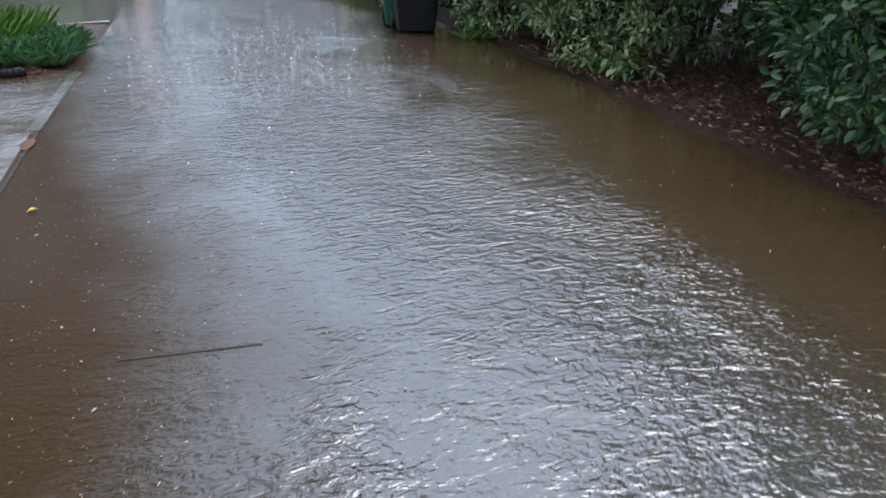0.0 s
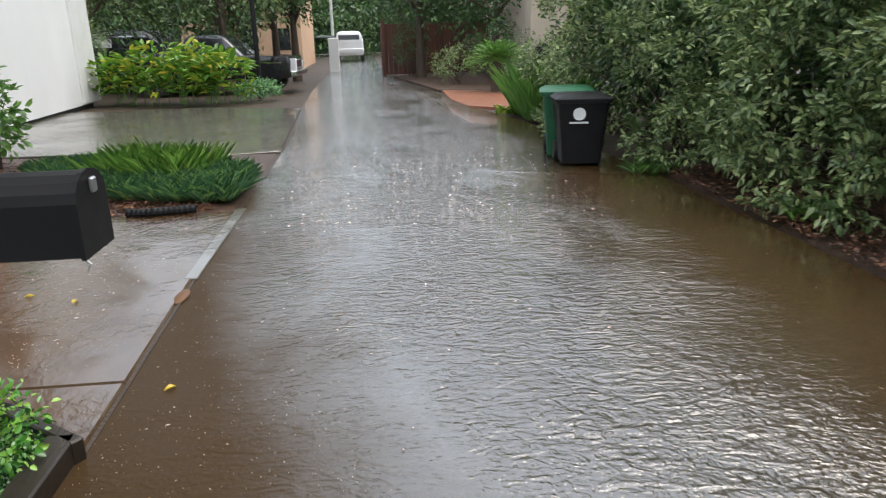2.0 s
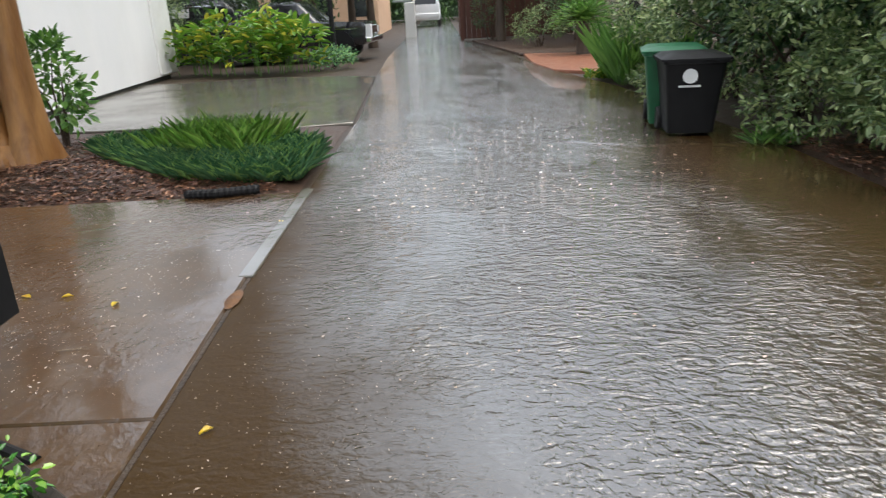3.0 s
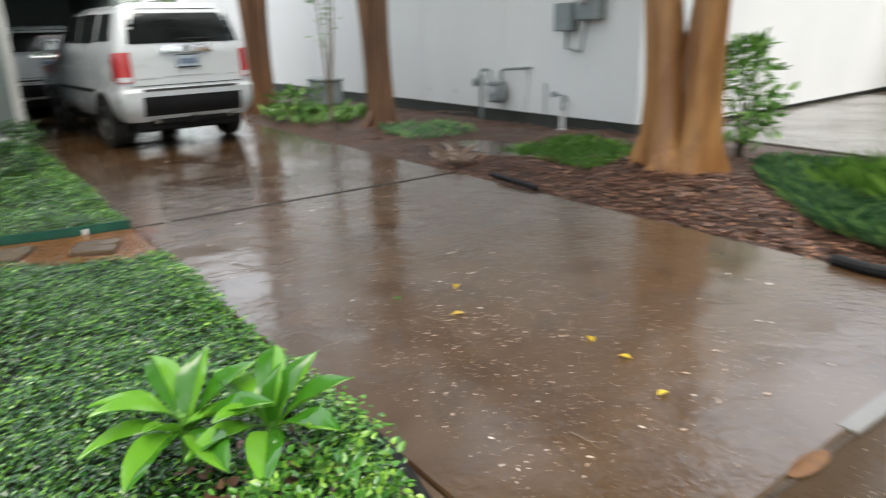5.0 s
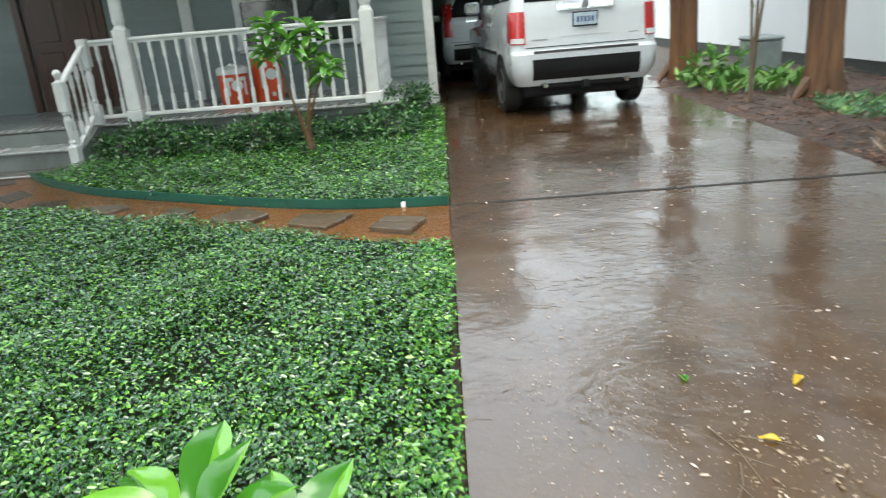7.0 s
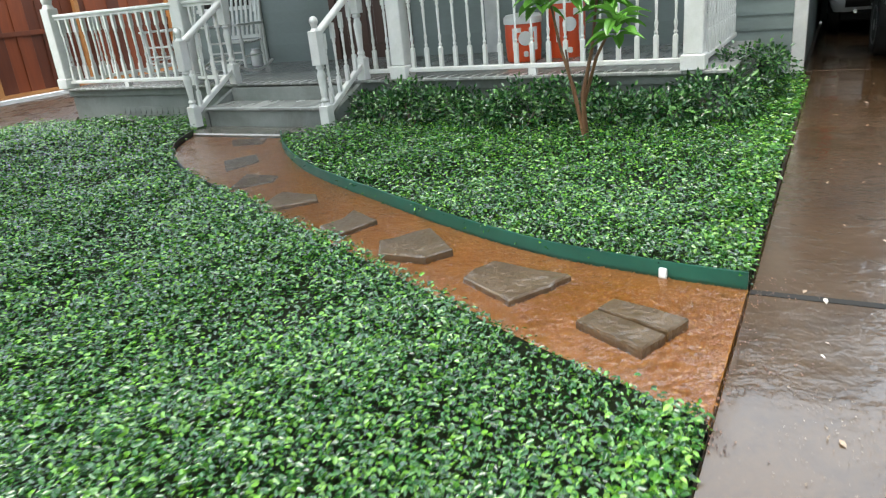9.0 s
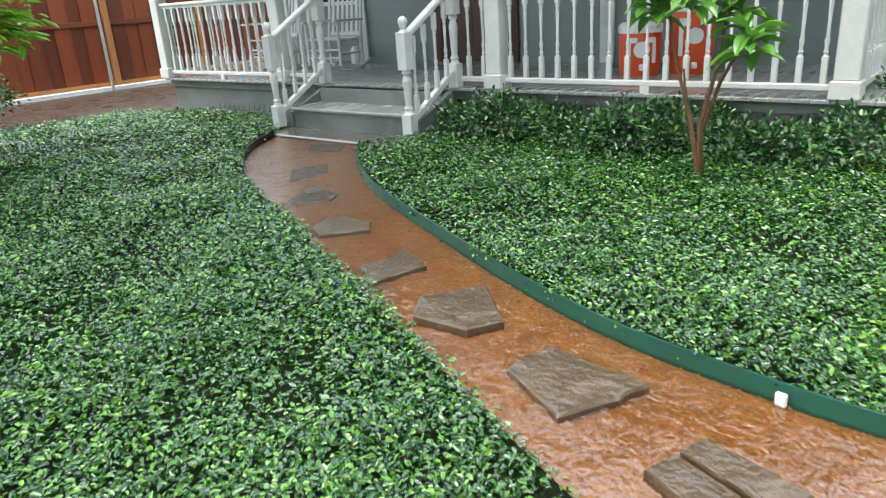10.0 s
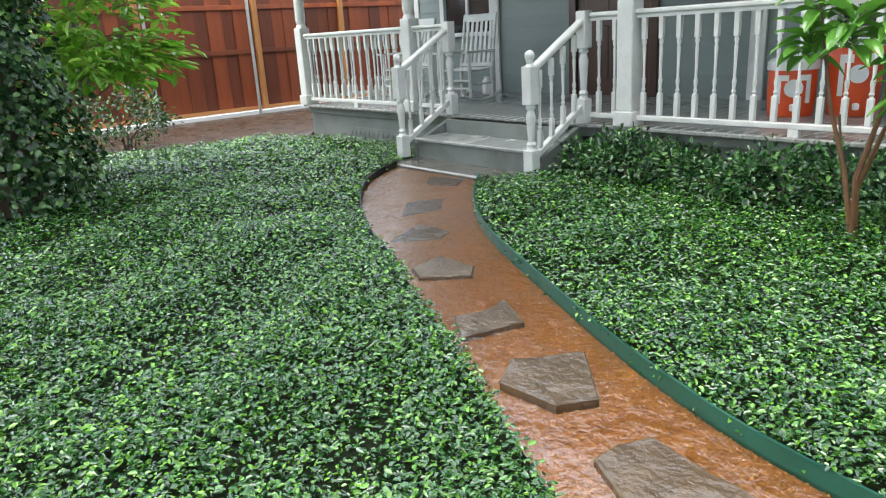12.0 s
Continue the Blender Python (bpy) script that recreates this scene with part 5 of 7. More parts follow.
# sapling before the porch
sap = thing("sapling", pose(-7.95, 3.05, 0.02), "small multi-stemmed sapling with drooping broad leaves", "tree")
for k, pts in enumerate((((0, 0, 0), (0.02, -0.02, 0.4), (-0.02, 0.05, 0.75), (-0.05, 0.12, 1.4)), ((0.02, 0, 0), (0.0, -0.1, 0.45), (0.02, -0.2, 0.8), (0.0, -0.34, 1.48)), ((0.0, -0.01, 0.35), (0.1, 0.12, 0.7), (0.12, 0.28, 1.0)), ((-0.03, -0.02, 0), (-0.1, -0.16, 0.5), (-0.12, -0.2, 0.75)))):
    part("stem", Shape().tube(pts, [0.024 - 0.004 * k, 0.019 - 0.003 * k, 0.014 - 0.002 * k, 0.008][:len(pts)], 8), MAT_BARKBROWN, sap, smooth=True)
SLEAF = [broad_leaf(0.25, 0.1, 0.55, MAT_SAP), broad_leaf(0.21, 0.09, 0.75, MAT_SAP)]
for k, (cx, cy, cz) in enumerate(((-0.1, 0.16, 1.15), (0.0, -0.36, 1.24), (0.12, 0.28, 1.0), (-0.05, 0.1, 1.42), (0.1, -0.1, 1.3), (0.02, -0.3, 1.5))):
    for i in range(18):
        m = Matrix.Translation((cx, cy, cz - 0.03 * (i % 6))) @ Matrix.Rotation(i * 2.4 + k, 4, "Z") @ Matrix.Rotation(radians(-18 + 22 * math.sin(i * 1.9)), 4, "Y")
        part("leaf", SLEAF[i % 2], MAT_SAP, sap, m=m)

# ivy-clad trunk and young tree by the fence
ivy = thing("ivy_tree", pose(-4.55, -2.75, 0), "tree trunk thickly clad in dark glossy ivy", "tree")
part("trunk", Shape().tube([(0, 0, -0.05), (0.03, 0, 1.5), (-0.02, 0.05, 3.2), (0.1, 0, 5.5)], [0.26, 0.2, 0.18, 0.14], 14), MAT_BARKDARK, ivy, smooth=True)
n = 17000
zz = rng.uniform(0.02, 4.2, n)
a = rng.uniform(0, 6.28, n)
rr = 0.3 + 0.24 * np.exp(-zz * 1.1) + (0.1 * np.sin(zz * 3.3 + a * 2) + 0.08 * np.sin(zz * 8 + a * 5)) + rng.uniform(0, 1, n) ** 2 * 0.3
o = np.stack([np.cos(a), np.sin(a), np.zeros(n)], 1)
al = np.stack([-np.sin(a), np.cos(a), np.zeros(n)], 1) * rng.normal(0, 0.9, (n, 1)) + np.array([0, 0, -0.6]) + o * 0.4 + rng.normal(0, 0.35, (n, 3))
L = rng.uniform(0.035, 0.085, n)
part("ivy", leaves_mesh("ivy", MAT_IVY, o * rr[:, None] + np.stack([np.zeros(n), np.zeros(n), zz], 1), al, o * 0.8 + np.array([0, 0, 0.6]) + rng.normal(0, 0.7, (n, 3)), L, L * 0.85, 0.1, 0.15), MAT_IVY, ivy)
# unseen crown, added overhead to screen the garden from the sky's light
n = 2800
d = sphere_dirs(n)
c = d * rng.uniform(0.3, 1, (n, 1)) ** 0.6 * np.array([4.6, 4.4, 1.6]) + np.array([1.0, 1.5, 6.6])
b, al, nm, ln, wd = clump_leaves(c, d, 12, 0.3, 0.13, 0.5)
s = Shape()
for k in range(11):
    e = Vector(c[k * 7])
    s.tube([(0.05, 0.02, 3.6 + 0.12 * k), (e * 0.5 + Vector((0, 0, 2.6))), e], [0.08, 0.05, 0.012], 6)
part("limb_framework", s, MAT_BARKDARK, ivy, smooth=True)
part("crown", leaves_mesh("crown", MAT_TREELEAF, b, al, nm, ln, wd), MAT_TREELEAF, ivy)
yt = thing("young_tree", pose(-5.6, -4.0, 0), "young tree with layered light green leaves before the fence", "tree")
part("trunk", Shape().tube([(0, 0, -0.05), (0.06, 0.02, 0.7), (-0.02, 0.05, 1.6), (0.08, 0.0, 2.8)], [0.035, 0.03, 0.024, 0.012], 8), MAT_TWIG, yt, smooth=True)
cs, ds = [], []
s = Shape()
for k in range(80):
    z = 0.95 + 1.8 * rng.uniform()
    a = rng.uniform(0, 6.28)
    ln_ = rng.uniform(0.4, 1.0)
    e = Vector((math.cos(a) * ln_ - 0.2, math.sin(a) * ln_ + 0.35, z + rng.uniform(-0.15, 0.3)))
    s.tube([(0.03, 0.02, z - 0.15), (e * 0.5 + Vector((0, 0, z * 0.5 + 0.05))), e], [0.01, 0.007, 0.003], 5)
    for q in (0.55, 0.8, 1.0):
        cs.append((e.x * q, e.y * q, z - 0.1 + (e.z - z + 0.1) * q))
        ds.append((math.cos(a), math.sin(a), -0.1))
part("branchwork", s, MAT_TWIG, yt, smooth=True)
b, al, nm, ln, wd = clump_leaves(np.array(cs), np.array(ds), 10, 0.14, 0.17, 0.5)
al[:, 2] *= 0.4
nm[:, 2] += 1.5
MAT_YOUNG = leafy("young_tree_leaf", (0.12, 0.33, 0.03), (0.24, 0.5, 0.05), (0.4, 0.62, 0.1), 0.2, glow=0.4)
part("foliage", leaves_mesh("foliage", MAT_YOUNG, b, al, nm, ln, wd, 0.12, 0.3), MAT_YOUNG, yt)
shrub("fence_shrub", -6.6, -6.2, 0.6, 0.9, 90, 0.07, MAT_IVY, "low dark shrub beside the young tree", 0.55, 12)
shrub("fence_shrub", -5.3, -5.3, 0.5, 0.7, 80, 0.06, MAT_WEED, "low green shrub at the edge of the ground cover", 0.55, 12)
# thin sapling at the wall
ws = thing("sapling", pose(-9.3, 8.6, 0.03), "thin grey-stemmed sapling beside the drive", "tree")
for k, (ex, ey) in enumerate(((-0.35, 0.0), (0.1, 0.1), (0.38, -0.05))):
    part("stem", Shape().tube([(0, 0, -0.03), (ex * 0.15, ey * 0.2, 0.7), (ex * 0.5, ey, 1.6), (ex, ey * 1.4, 2.7)], [0.028, 0.022, 0.016, 0.008], 8), MAT_TWIG, ws, smooth=True)
cs = np.array([(-0.1, 0, 1.5), (-0.25, 0, 2.0), (0.05, 0.05, 1.7), (0.3, 0, 2.2), (-0.35, 0, 2.5), (0.1, 0, 2.5), (0.35, 0, 2.7)])
b, al, nm, ln, wd = clump_leaves(cs, sphere_dirs(len(cs)), 16, 0.22, 0.09, 0.5)
part("foliage", leaves_mesh("foliage", MAT_WEED, b, al, nm, ln, wd), MAT_WEED, ws)

# ---- vehicles ----
MAT_CARWHITE = surf("white_car_paint", (0.57, 0.61, 0.64), (0.62, 0.65, 0.67), 1.5, 0.18, 200, 0.02, 0.001, coat=1.0)
MAT_CARNAVY = surf("black_car_paint", (0.008, 0.009, 0.012), (0.014, 0.015, 0.02), 1.5, 0.15, 200, 0.02, 0.001, coat=1.0)
MAT_GLASSDARK = surf("tinted_car_glass", (0.006, 0.007, 0.008), (0.012, 0.013, 0.014), 3, 0.03, 30, 0.0, spec=0.5)
MAT_TYRE = surf("wet_tyre_rubber", (0.012, 0.012, 0.012), (0.025, 0.025, 0.025), 8, 0.5, 60, 0.3)
MAT_CHROME = surf("chrome", (0.75, 0.76, 0.77), (0.85, 0.85, 0.86), 3, 0.08, 60, 0.0, metal=1.0)
MAT_RIM = surf("alloy_rim", (0.4, 0.41, 0.42), (0.55, 0.55, 0.56), 5, 0.3, 60, 0.05, metal=0.8)
MAT_REDLENS = surf("red_lamp_lens", (0.42, 0.008, 0.012), (0.55, 0.015, 0.02), 30, 0.08, 90, 0.1, 0.002, coat=1.0)
MAT_CLEARLENS = surf("clear_lamp_lens", (0.6, 0.6, 0.62), (0.75, 0.75, 0.76), 30, 0.1, 90, 0.1, 0.002, coat=1.0)
MAT_PLATE = surf("blue_grey_plate", (0.32, 0.42, 0.5), (0.5, 0.58, 0.64), 12, 0.35, 60, 0.05)
MAT_BLUEBAR = surf("dark_blue_bar", (0.05, 0.09, 0.2), (0.07, 0.11, 0.24), 9, 0.4, 60, 0.0)

WAGON = [  # height, half width, rear, front
    (0.42, 0.90, 0.12, 4.70), (0.52, 0.955, 0.04, 4.76), (0.62, 0.985, 0.0, 4.80), (0.84, 0.992, 0.0, 4.80), (0.885, 0.985, 0.05, 4.78), (1.1, 0.985, 0.07, 4.68),
    (1.18, 0.98, 0.075, 3.75), (1.4, 0.965, 0.09, 3.4), (1.5, 0.94, 0.11, 3.2), (1.7, 0.88, 0.17, 2.95), (1.92, 0.8, 0.27, 2.7), (2.01, 0.69, 0.38, 2.45), (2.05, 0.5, 0.6, 2.2)]
PICKUP = [
    (0.45, 0.90, 0.1, 4.9), (0.6, 0.96, 0.0, 4.98), (0.95, 0.97, 0.0, 5.0), (1.1, 0.96, 0.02, 4.95), (1.16, 0.93, 0.05, 3.55), (1.4, 0.86, 1.6, 3.3), (1.7, 0.76, 1.75, 3.0), (1.78, 0.6, 1.9, 2.8)]


def at_level(levels, z):
    for a, b in zip(levels, levels[1:]):
        if z <= b[0]:
            t = (z - a[0]) / (b[0] - a[0])
            return [p + (q - p) * t for p, q in zip(a, b)]
    return levels[-1]


def ring(w, xr, xf, r):
    pts = []
    for cx, cy, a0 in ((xf - r, w - r, 0), (xr + r, w - r, 90), (xr + r, -w + r, 180), (xf - r, -w + r, 270)):
        for k in range(6):
            a = radians(a0 + 18 * k)
            pts.append((cx + r * math.cos(a), cy + r * math.sin(a)))
    return pts


def car_body(levels, r=0.17):
    s = Shape()
    fine = []
    for a, b in zip(levels, levels[1:]):
        fine += [[p + (q - p) * k / 2 for p, q in zip(a, b)] for k in range(2)]
    fine.append(levels[-1])
    v = [(x, y, z) for z, w, xr, xf in fine for x, y in ring(w, xr, xf, r)]
    n = 24
    f = [(i * n + k, i * n + (k + 1) % n, (i + 1) * n + (k + 1) % n, (i + 1) * n + k) for i in range(len(fine) - 1) for k in range(n)]
    f += [tuple(range(n))[::-1], tuple((len(fine) - 1) * n + k for k in range(n))]
    return s.add(v, f)


def rear_patch(levels, y0, y1, z0, z1, off=0.008, r=0.17, skew=0.0, ny=10, nz=6, thick=0.012):
    """A panel laid on the tail, following its curve round the corners."""
    v = []
    for back in (0, 1):
        for i in range(nz + 1):
            z = z0 + (z1 - z0) * i / nz
            _, w, xr, xf = at_level(levels, z)
            for j in range(ny + 1):
                q = j / ny
                y = y0 + (y1 - y0) * q
                y *= 1 - skew * (z - z0) / max(z1 - z0, 1e-6)
                over = max(0.0, abs(y) - (w - r))
                x = xr + r - math.sqrt(max(r * r - min(over, r * 0.98) ** 2, 0.0))
                v.append((x - off + back * thick, y, z))
    n = ny + 1
    f = [(i * n + j, i * n + j + 1, (i + 1) * n + j + 1, (i + 1) * n + j) for i in range(nz) for j in range(ny)]
    k = n * (nz + 1)
    f += [tuple(k + q for q in p[::-1]) for p in f]
    rim = [j for j in range(n)] + [i * n + ny for i in range(1, nz + 1)] + [nz * n + j for j in range(ny - 1, -1, -1)] + [i * n for i in range(nz - 1, 0, -1)]
    f += [(a, b, k + b, k + a) for a, b in zip(rim, rim[1:] + rim[:1])]
    return Shape().add(v, f)


def side_patch(levels, side, x0, x1, z0, z1, off=0.006, slant0=0.0, slant1=0.0, nz=5, thick=0.012):
    v = []
    for back in (0, 1):
        for i in range(nz + 1):
            q = i / nz
            z = z0 + (z1 - z0) * q
            w = at_level(levels, z)[1]
            for x in (x0 + slant0 * q, x1 + slant1 * q):
                v.append((x, side * (w + off - back * thick), z))
    f = [(2 * i, 2 * i + 1, 2 * i + 3, 2 * i + 2) for i in range(nz)]
    k = 2 * (nz + 1)
    f += [tuple(k + q for q in p[::-1]) for p in f]
    rim = [0, 1] + [2 * i + 1 for i in range(1, nz + 1)] + [2 * nz] + [2 * i for i in range(nz - 1, 0, -1)]
    f += [(a, b, k + b, k + a) for a, b in zip(rim, rim[1:] + rim[:1])]
    return Shape().add(v, f)


TYRE = [(0.24, -0.11), (0.34, -0.12), (0.37, -0.09), (0.375, 0.0), (0.37, 0.09), (0.34, 0.12), (0.24, 0.11)]


def wheel(parent, x, y, side, rim_mat=None):
    w = part("wheel", Shape().lathe(TYRE, 26), MAT_TYRE, parent, "black wet tyre", smooth=True, m=Matrix.Translation((x, y, 0.375)) @ Matrix.Rotation(radians(-90 * side), 4, "X"))
    s = Shape().lathe([(0.06, 0.09), (0.07, 0.115), (0.03, 0.12)], 12).lathe([(0.225, 0.06), (0.245, 0.112), (0.235, 0.117), (0.21, 0.08)], 24)
    for k in range(6):
        s.box(0.03, 0.23, -0.03, 0.03, 0.085, 0.108, 0.008, Matrix.Rotation(k * math.pi / 3, 4, "Z"))
    part("rim", s, rim_mat or MAT_RIM, w, "grey alloy rim")


def wagon(name, m, label, levels=WAGON, paint=None, tall_lamps=False):
    paint = paint or MAT_CARWHITE
    c = thing(name, m, label, "car", "vehicles in the carport")
    body = part("body", car_body(levels), paint, c, smooth=True)
    part("underbody", Shape().box(0.2, 4.5, -0.8, 0.8, 0.26, 0.5, 0.03), MAT_BLACK, c)
    part("rear_window", rear_patch(levels, -0.79, 0.79, 1.49, 1.96, 0.006, skew=0.1), MAT_GLASSDARK, c, "dark tinted rear window", True)
    for sd in (-1, 1):
        if tall_lamps:
            part("tail_lamp", rear_patch(levels, sd * 0.72, sd * 0.93, 1.05, 1.8, 0.012, ny=5), MAT_REDLENS, c, "tall red tail lamp", True)
        else:
            lamp = part("tail_lamp", rear_patch(levels, sd * 0.80, sd * 0.985, 0.97, 1.38, 0.014, ny=6), MAT_REDLENS, c, "red tail lamp with clear lower band", True)
            part("clear_band", rear_patch(levels, sd * 0.815, sd * 0.975, 0.985, 1.05, 0.018, ny=5, nz=2), MAT_CLEARLENS, lamp, "clear reversing lens", True)
            part("side_lens", side_patch(levels, sd, 0.2, 0.34, 1.0, 1.36, 0.006), MAT_REDLENS, lamp, "red lens wrapping round the flank")
        part("side_window", side_patch(levels, sd, 0.42, 1.05, 1.53, 1.9, slant0=0.12), MAT_GLASSDARK, c, "dark side window", True)
        part("side_window", side_patch(levels, sd, 1.16, 1.98, 1.51, 1.91), MAT_GLASSDARK, c, "dark side window", True)
        part("side_window", side_patch(levels, sd, 2.05, 3.0, 1.51, 1.9, slant1=-0.3), MAT_GLASSDARK, c, "dark side window", True)
        part("door_moulding", side_patch(levels, sd, 1.3, 3.4, 0.8, 0.85, 0.015, nz=1), MAT_BLACK, c)
        part("door_handle", side_patch(levels, sd, 1.95, 2.12, 1.2, 1.24, 0.03, nz=1), paint, c)
        for x in (1.15, 2.02):
            part("door_gap", side_patch(levels, sd, x, x + 0.012, 0.6, 1.42, 0.003, nz=3), MAT_BLACK, c)
        mirror = part("door_mirror", Shape().box(3.0, 3.16, sd * 0.98, sd * 1.22, 1.38, 1.58, 0.04), paint, c, smooth=True)
        part("mirror_glass", Shape().box(2.994, 3.0, sd * 1.02, sd * 1.2, 1.41, 1.55), MAT_CHROME, mirror, "mirror glass")
        for x in (0.98, 3.85):
            arch = [(x + 0.45 * math.cos(a), 0.38 + 0.45 * math.sin(a)) for a in [math.pi * k / 14 for k in range(15)]]
            s = Shape()
            y0, y1 = sd * 0.7, sd * 0.998
            s.add([(p, y, q) for y in (y0, y1) for p, q in arch], [tuple(range(15)), tuple(range(29, 14, -1))] + [(k, k + 1, 16 + k, 15 + k) for k in range(14)])
            part("wheel_arch", s, MAT_BLACK, c)
            wheel(c, x, sd * 0.885, sd)
    part("bumper_insert", rear_patch(levels, -0.72, 0.72, 0.5, 0.77, 0.012, nz=4), MAT_BLACK, c, "black lower bumper insert", True)
    part("step_pad", rear_patch(levels, -0.7, 0.7, 0.846, 0.876, 0.01, nz=1), MAT_BLACK, c, "black bumper step pad")
    part("tailgate_gap", rear_patch(levels, -0.8, 0.8, 0.915, 0.925, 0.004, nz=1), MAT_BLACK, c)
    part("tailgate_crease", rear_patch(levels, -0.34, 0.34, 1.03, 1.04, 0.004, nz=1), MAT_RIM, c)
    g = part("tailgate_garnish", rear_patch(levels, -0.37, 0.37, 1.36, 1.47, 0.03, nz=3), MAT_CHROME, c, "chrome tailgate garnish", True)
    part("badge", Shape().lathe([(0.03, 0), (0.045, 0.0), (0.045, 0.012), (0.03, 0.012)], 16, Matrix.Translation((0.045, 0, 1.415)) @ Matrix.Rotation(radians(-90), 4, "Y")), MAT_RIM, g)
    plate = part("licence_plate", Shape().box(0.045, 0.06, -0.155, 0.155, 1.16, 1.315, 0.004), MAT_PLATE, c, "blue-grey licence plate in a dark frame")
    part("plate_frame", Shape().box(0.05, 0.066, -0.165, 0.165, 1.145, 1.33, 0.003), MAT_BLACK, plate)
    for k in range(5):
        part("plate_bar", Shape().box(0.042, 0.047, -0.11 + k * 0.048, -0.08 + k * 0.048, 1.2, 1.27), MAT_BLUEBAR, plate)
    part("lettering_bar", Shape().box(0.058, 0.066, 0.5, 0.72, 1.005, 1.025), MAT_RIM, c)
    part("lettering_bar", Shape().box(0.06, 0.068, -0.7, -0.58, 1.02, 1.035), MAT_RIM, c)
    part("wiper", Shape().tube([(0.08, -0.1, 1.5), (0.11, 0.1, 1.54), (0.11, -0.42, 1.54)], 0.012, 6), MAT_BLACK, c)
    for y in (-0.55, 0.55):
        part("exhaust_tip", Shape().tube([(0.02, y, 0.43), (0.3, y, 0.43)], 0.035, 12), MAT_CHROME, c)
    part("tow_hitch", Shape().box(0.02, 0.3, -0.05, 0.05, 0.36, 0.46, 0.01), MAT_BLACK, c)
    part("bumper", Shape().box(0.1, 0.3, -0.62, 0.62, 0.36, 0.5, 0.03), MAT_BLACK, c)
    return c


wagon("parked_car", pose(-9.5, 6.5, 0.012, 0, 0, 184.5), "white wet sport utility car parked at the carport")
wagon("parked_car", pose(-15.6, 5.5, 0.012, 0, 0, 180) @ Matrix.Diagonal((0.92, 0.88, 0.9, 1)), "white smaller car parked deep inside the dark carport", tall_lamps=True)

tr = thing("pickup_truck", pose(-5.85, 25.3, 0.0, 0, 0, -6), "black old pickup truck with chrome bumper behind the cannas", "truck")
part("body", car_body(PICKUP, 0.12), MAT_CARNAVY, tr, smooth=True)
part("bumper", Shape().box(4.95, 5.12, -0.95, 0.95, 0.5, 0.66, 0.03), MAT_CHROME, tr, "chrome front bumper")
part("grille", Shape().box(4.94, 5.01, -0.7, 0.7, 0.72, 0.98, 0.02), MAT_CHROME, tr, "chrome grille")
for sd in (-1, 1):
    part("headlamp", Shape().box(4.93, 5.03, sd * 0.72, sd * 0.92, 0.74, 0.94, 0.02), MAT_CLEARLENS, tr, "square headlamp")
    part("side_window", side_patch(PICKUP, sd, 2.0, 3.05, 1.22, 1.66, slant1=-0.15), MAT_GLASSDARK, tr, "side window", True)
    part("chrome_strip", side_patch(PICKUP, sd, 0.2, 4.7, 0.9, 0.94, 0.012, nz=1), MAT_CHROME, tr)
    for x in (0.95, 4.1):
        wheel(tr, x, sd * 0.86, sd, MAT_CHROME)
        arch = [(x + 0.5 * math.cos(a), 0.42 + 0.5 * math.sin(a)) for a in [math.pi * k / 14 for k in range(15)]]
        part("wheel_arch", Shape().add([(p, y, q) for y in (sd * 0.7, sd * 0.985) for p, q in arch], [tuple(range(15)), tuple(range(29, 14, -1))] + [(k, k + 1, 16 + k, 15 + k) for k in range(14)]), MAT_BLACK, tr)
sv = thing("parked_van", pose(-8.4, 27.3, 0.0, 0, 0, -4), "dark blue wagon with white roof trim behind the cannas", "car")
part("body", car_body(WAGON, 0.14), MAT_CARNAVY, sv, smooth=True)
for sd in (-1, 1):
    # pale lens colour paints the sky's reflection onto this window
    part("side_window", side_patch(WAGON, sd, 0.5, 1.5, 1.47, 1.76), MAT_CLEARLENS, sv, "side window with its reflection painted pale", True)
    part("side_window", side_patch(WAGON, sd, 1.6, 3.0, 1.47, 1.76, slant1=-0.3), MAT_GLASSDARK, sv, "dark side window", True)
    part("roof_rail", side_patch(WAGON, sd, 0.5, 2.6, 1.79, 1.83, 0.02, nz=1), MAT_CHROME, sv)
    for x in (0.98, 3.85):
        wheel(sv, x, sd * 0.885, sd)
fc = thing("far_car", pose(0.2, 52, 0.0, 0, 0, 90), "pale car parked at the far end of the alley", "car")
part("body", car_body(WAGON, 0.14), MAT_CARWHITE, fc, smooth=True)
part("rear_window", rear_patch(WAGON, -0.72, 0.72, 1.46, 1.78, 0.006), MAT_GLASSDARK, fc, "dark window", True)
for sd in (-1, 1):
    for x in (0.98, 3.85):
        wheel(fc, x, sd * 0.885, sd)

# ---- house details ----
MAT_DOOR = surf("dark_red_brown_door", (0.045, 0.018, 0.012), (0.085, 0.035, 0.022), 3, 0.3, 40, 0.3, 0.003, stretch=(1, 1, 0.2))
MAT_PANE = surf("window_glass", (0.02, 0.024, 0.026), (0.035, 0.04, 0.042), 2, 0.04, 30, 0.0, coat=1.0)
MAT_ORANGE = surf("orange_cooler_plastic", (0.62, 0.07, 0.018), (0.75, 0.1, 0.025), 4, 0.35, 60, 0.05)
MAT_GREENBIN = surf("green_bin_plastic", (0.006, 0.1, 0.04), (0.01, 0.14, 0.055), 4, 0.35, 70, 0.12, 0.002)
MAT_METER = surf("grey_meter_paint", (0.2, 0.235, 0.24), (0.3, 0.335, 0.34), 6, 0.45, 60, 0.15, 0.002)
MAT_BRICK = surf("wet_red_brick_paving", (0.24, 0.09, 0.05), (0.36, 0.16, 0.1), 7, 0.3, 40, 0.5, 0.004)
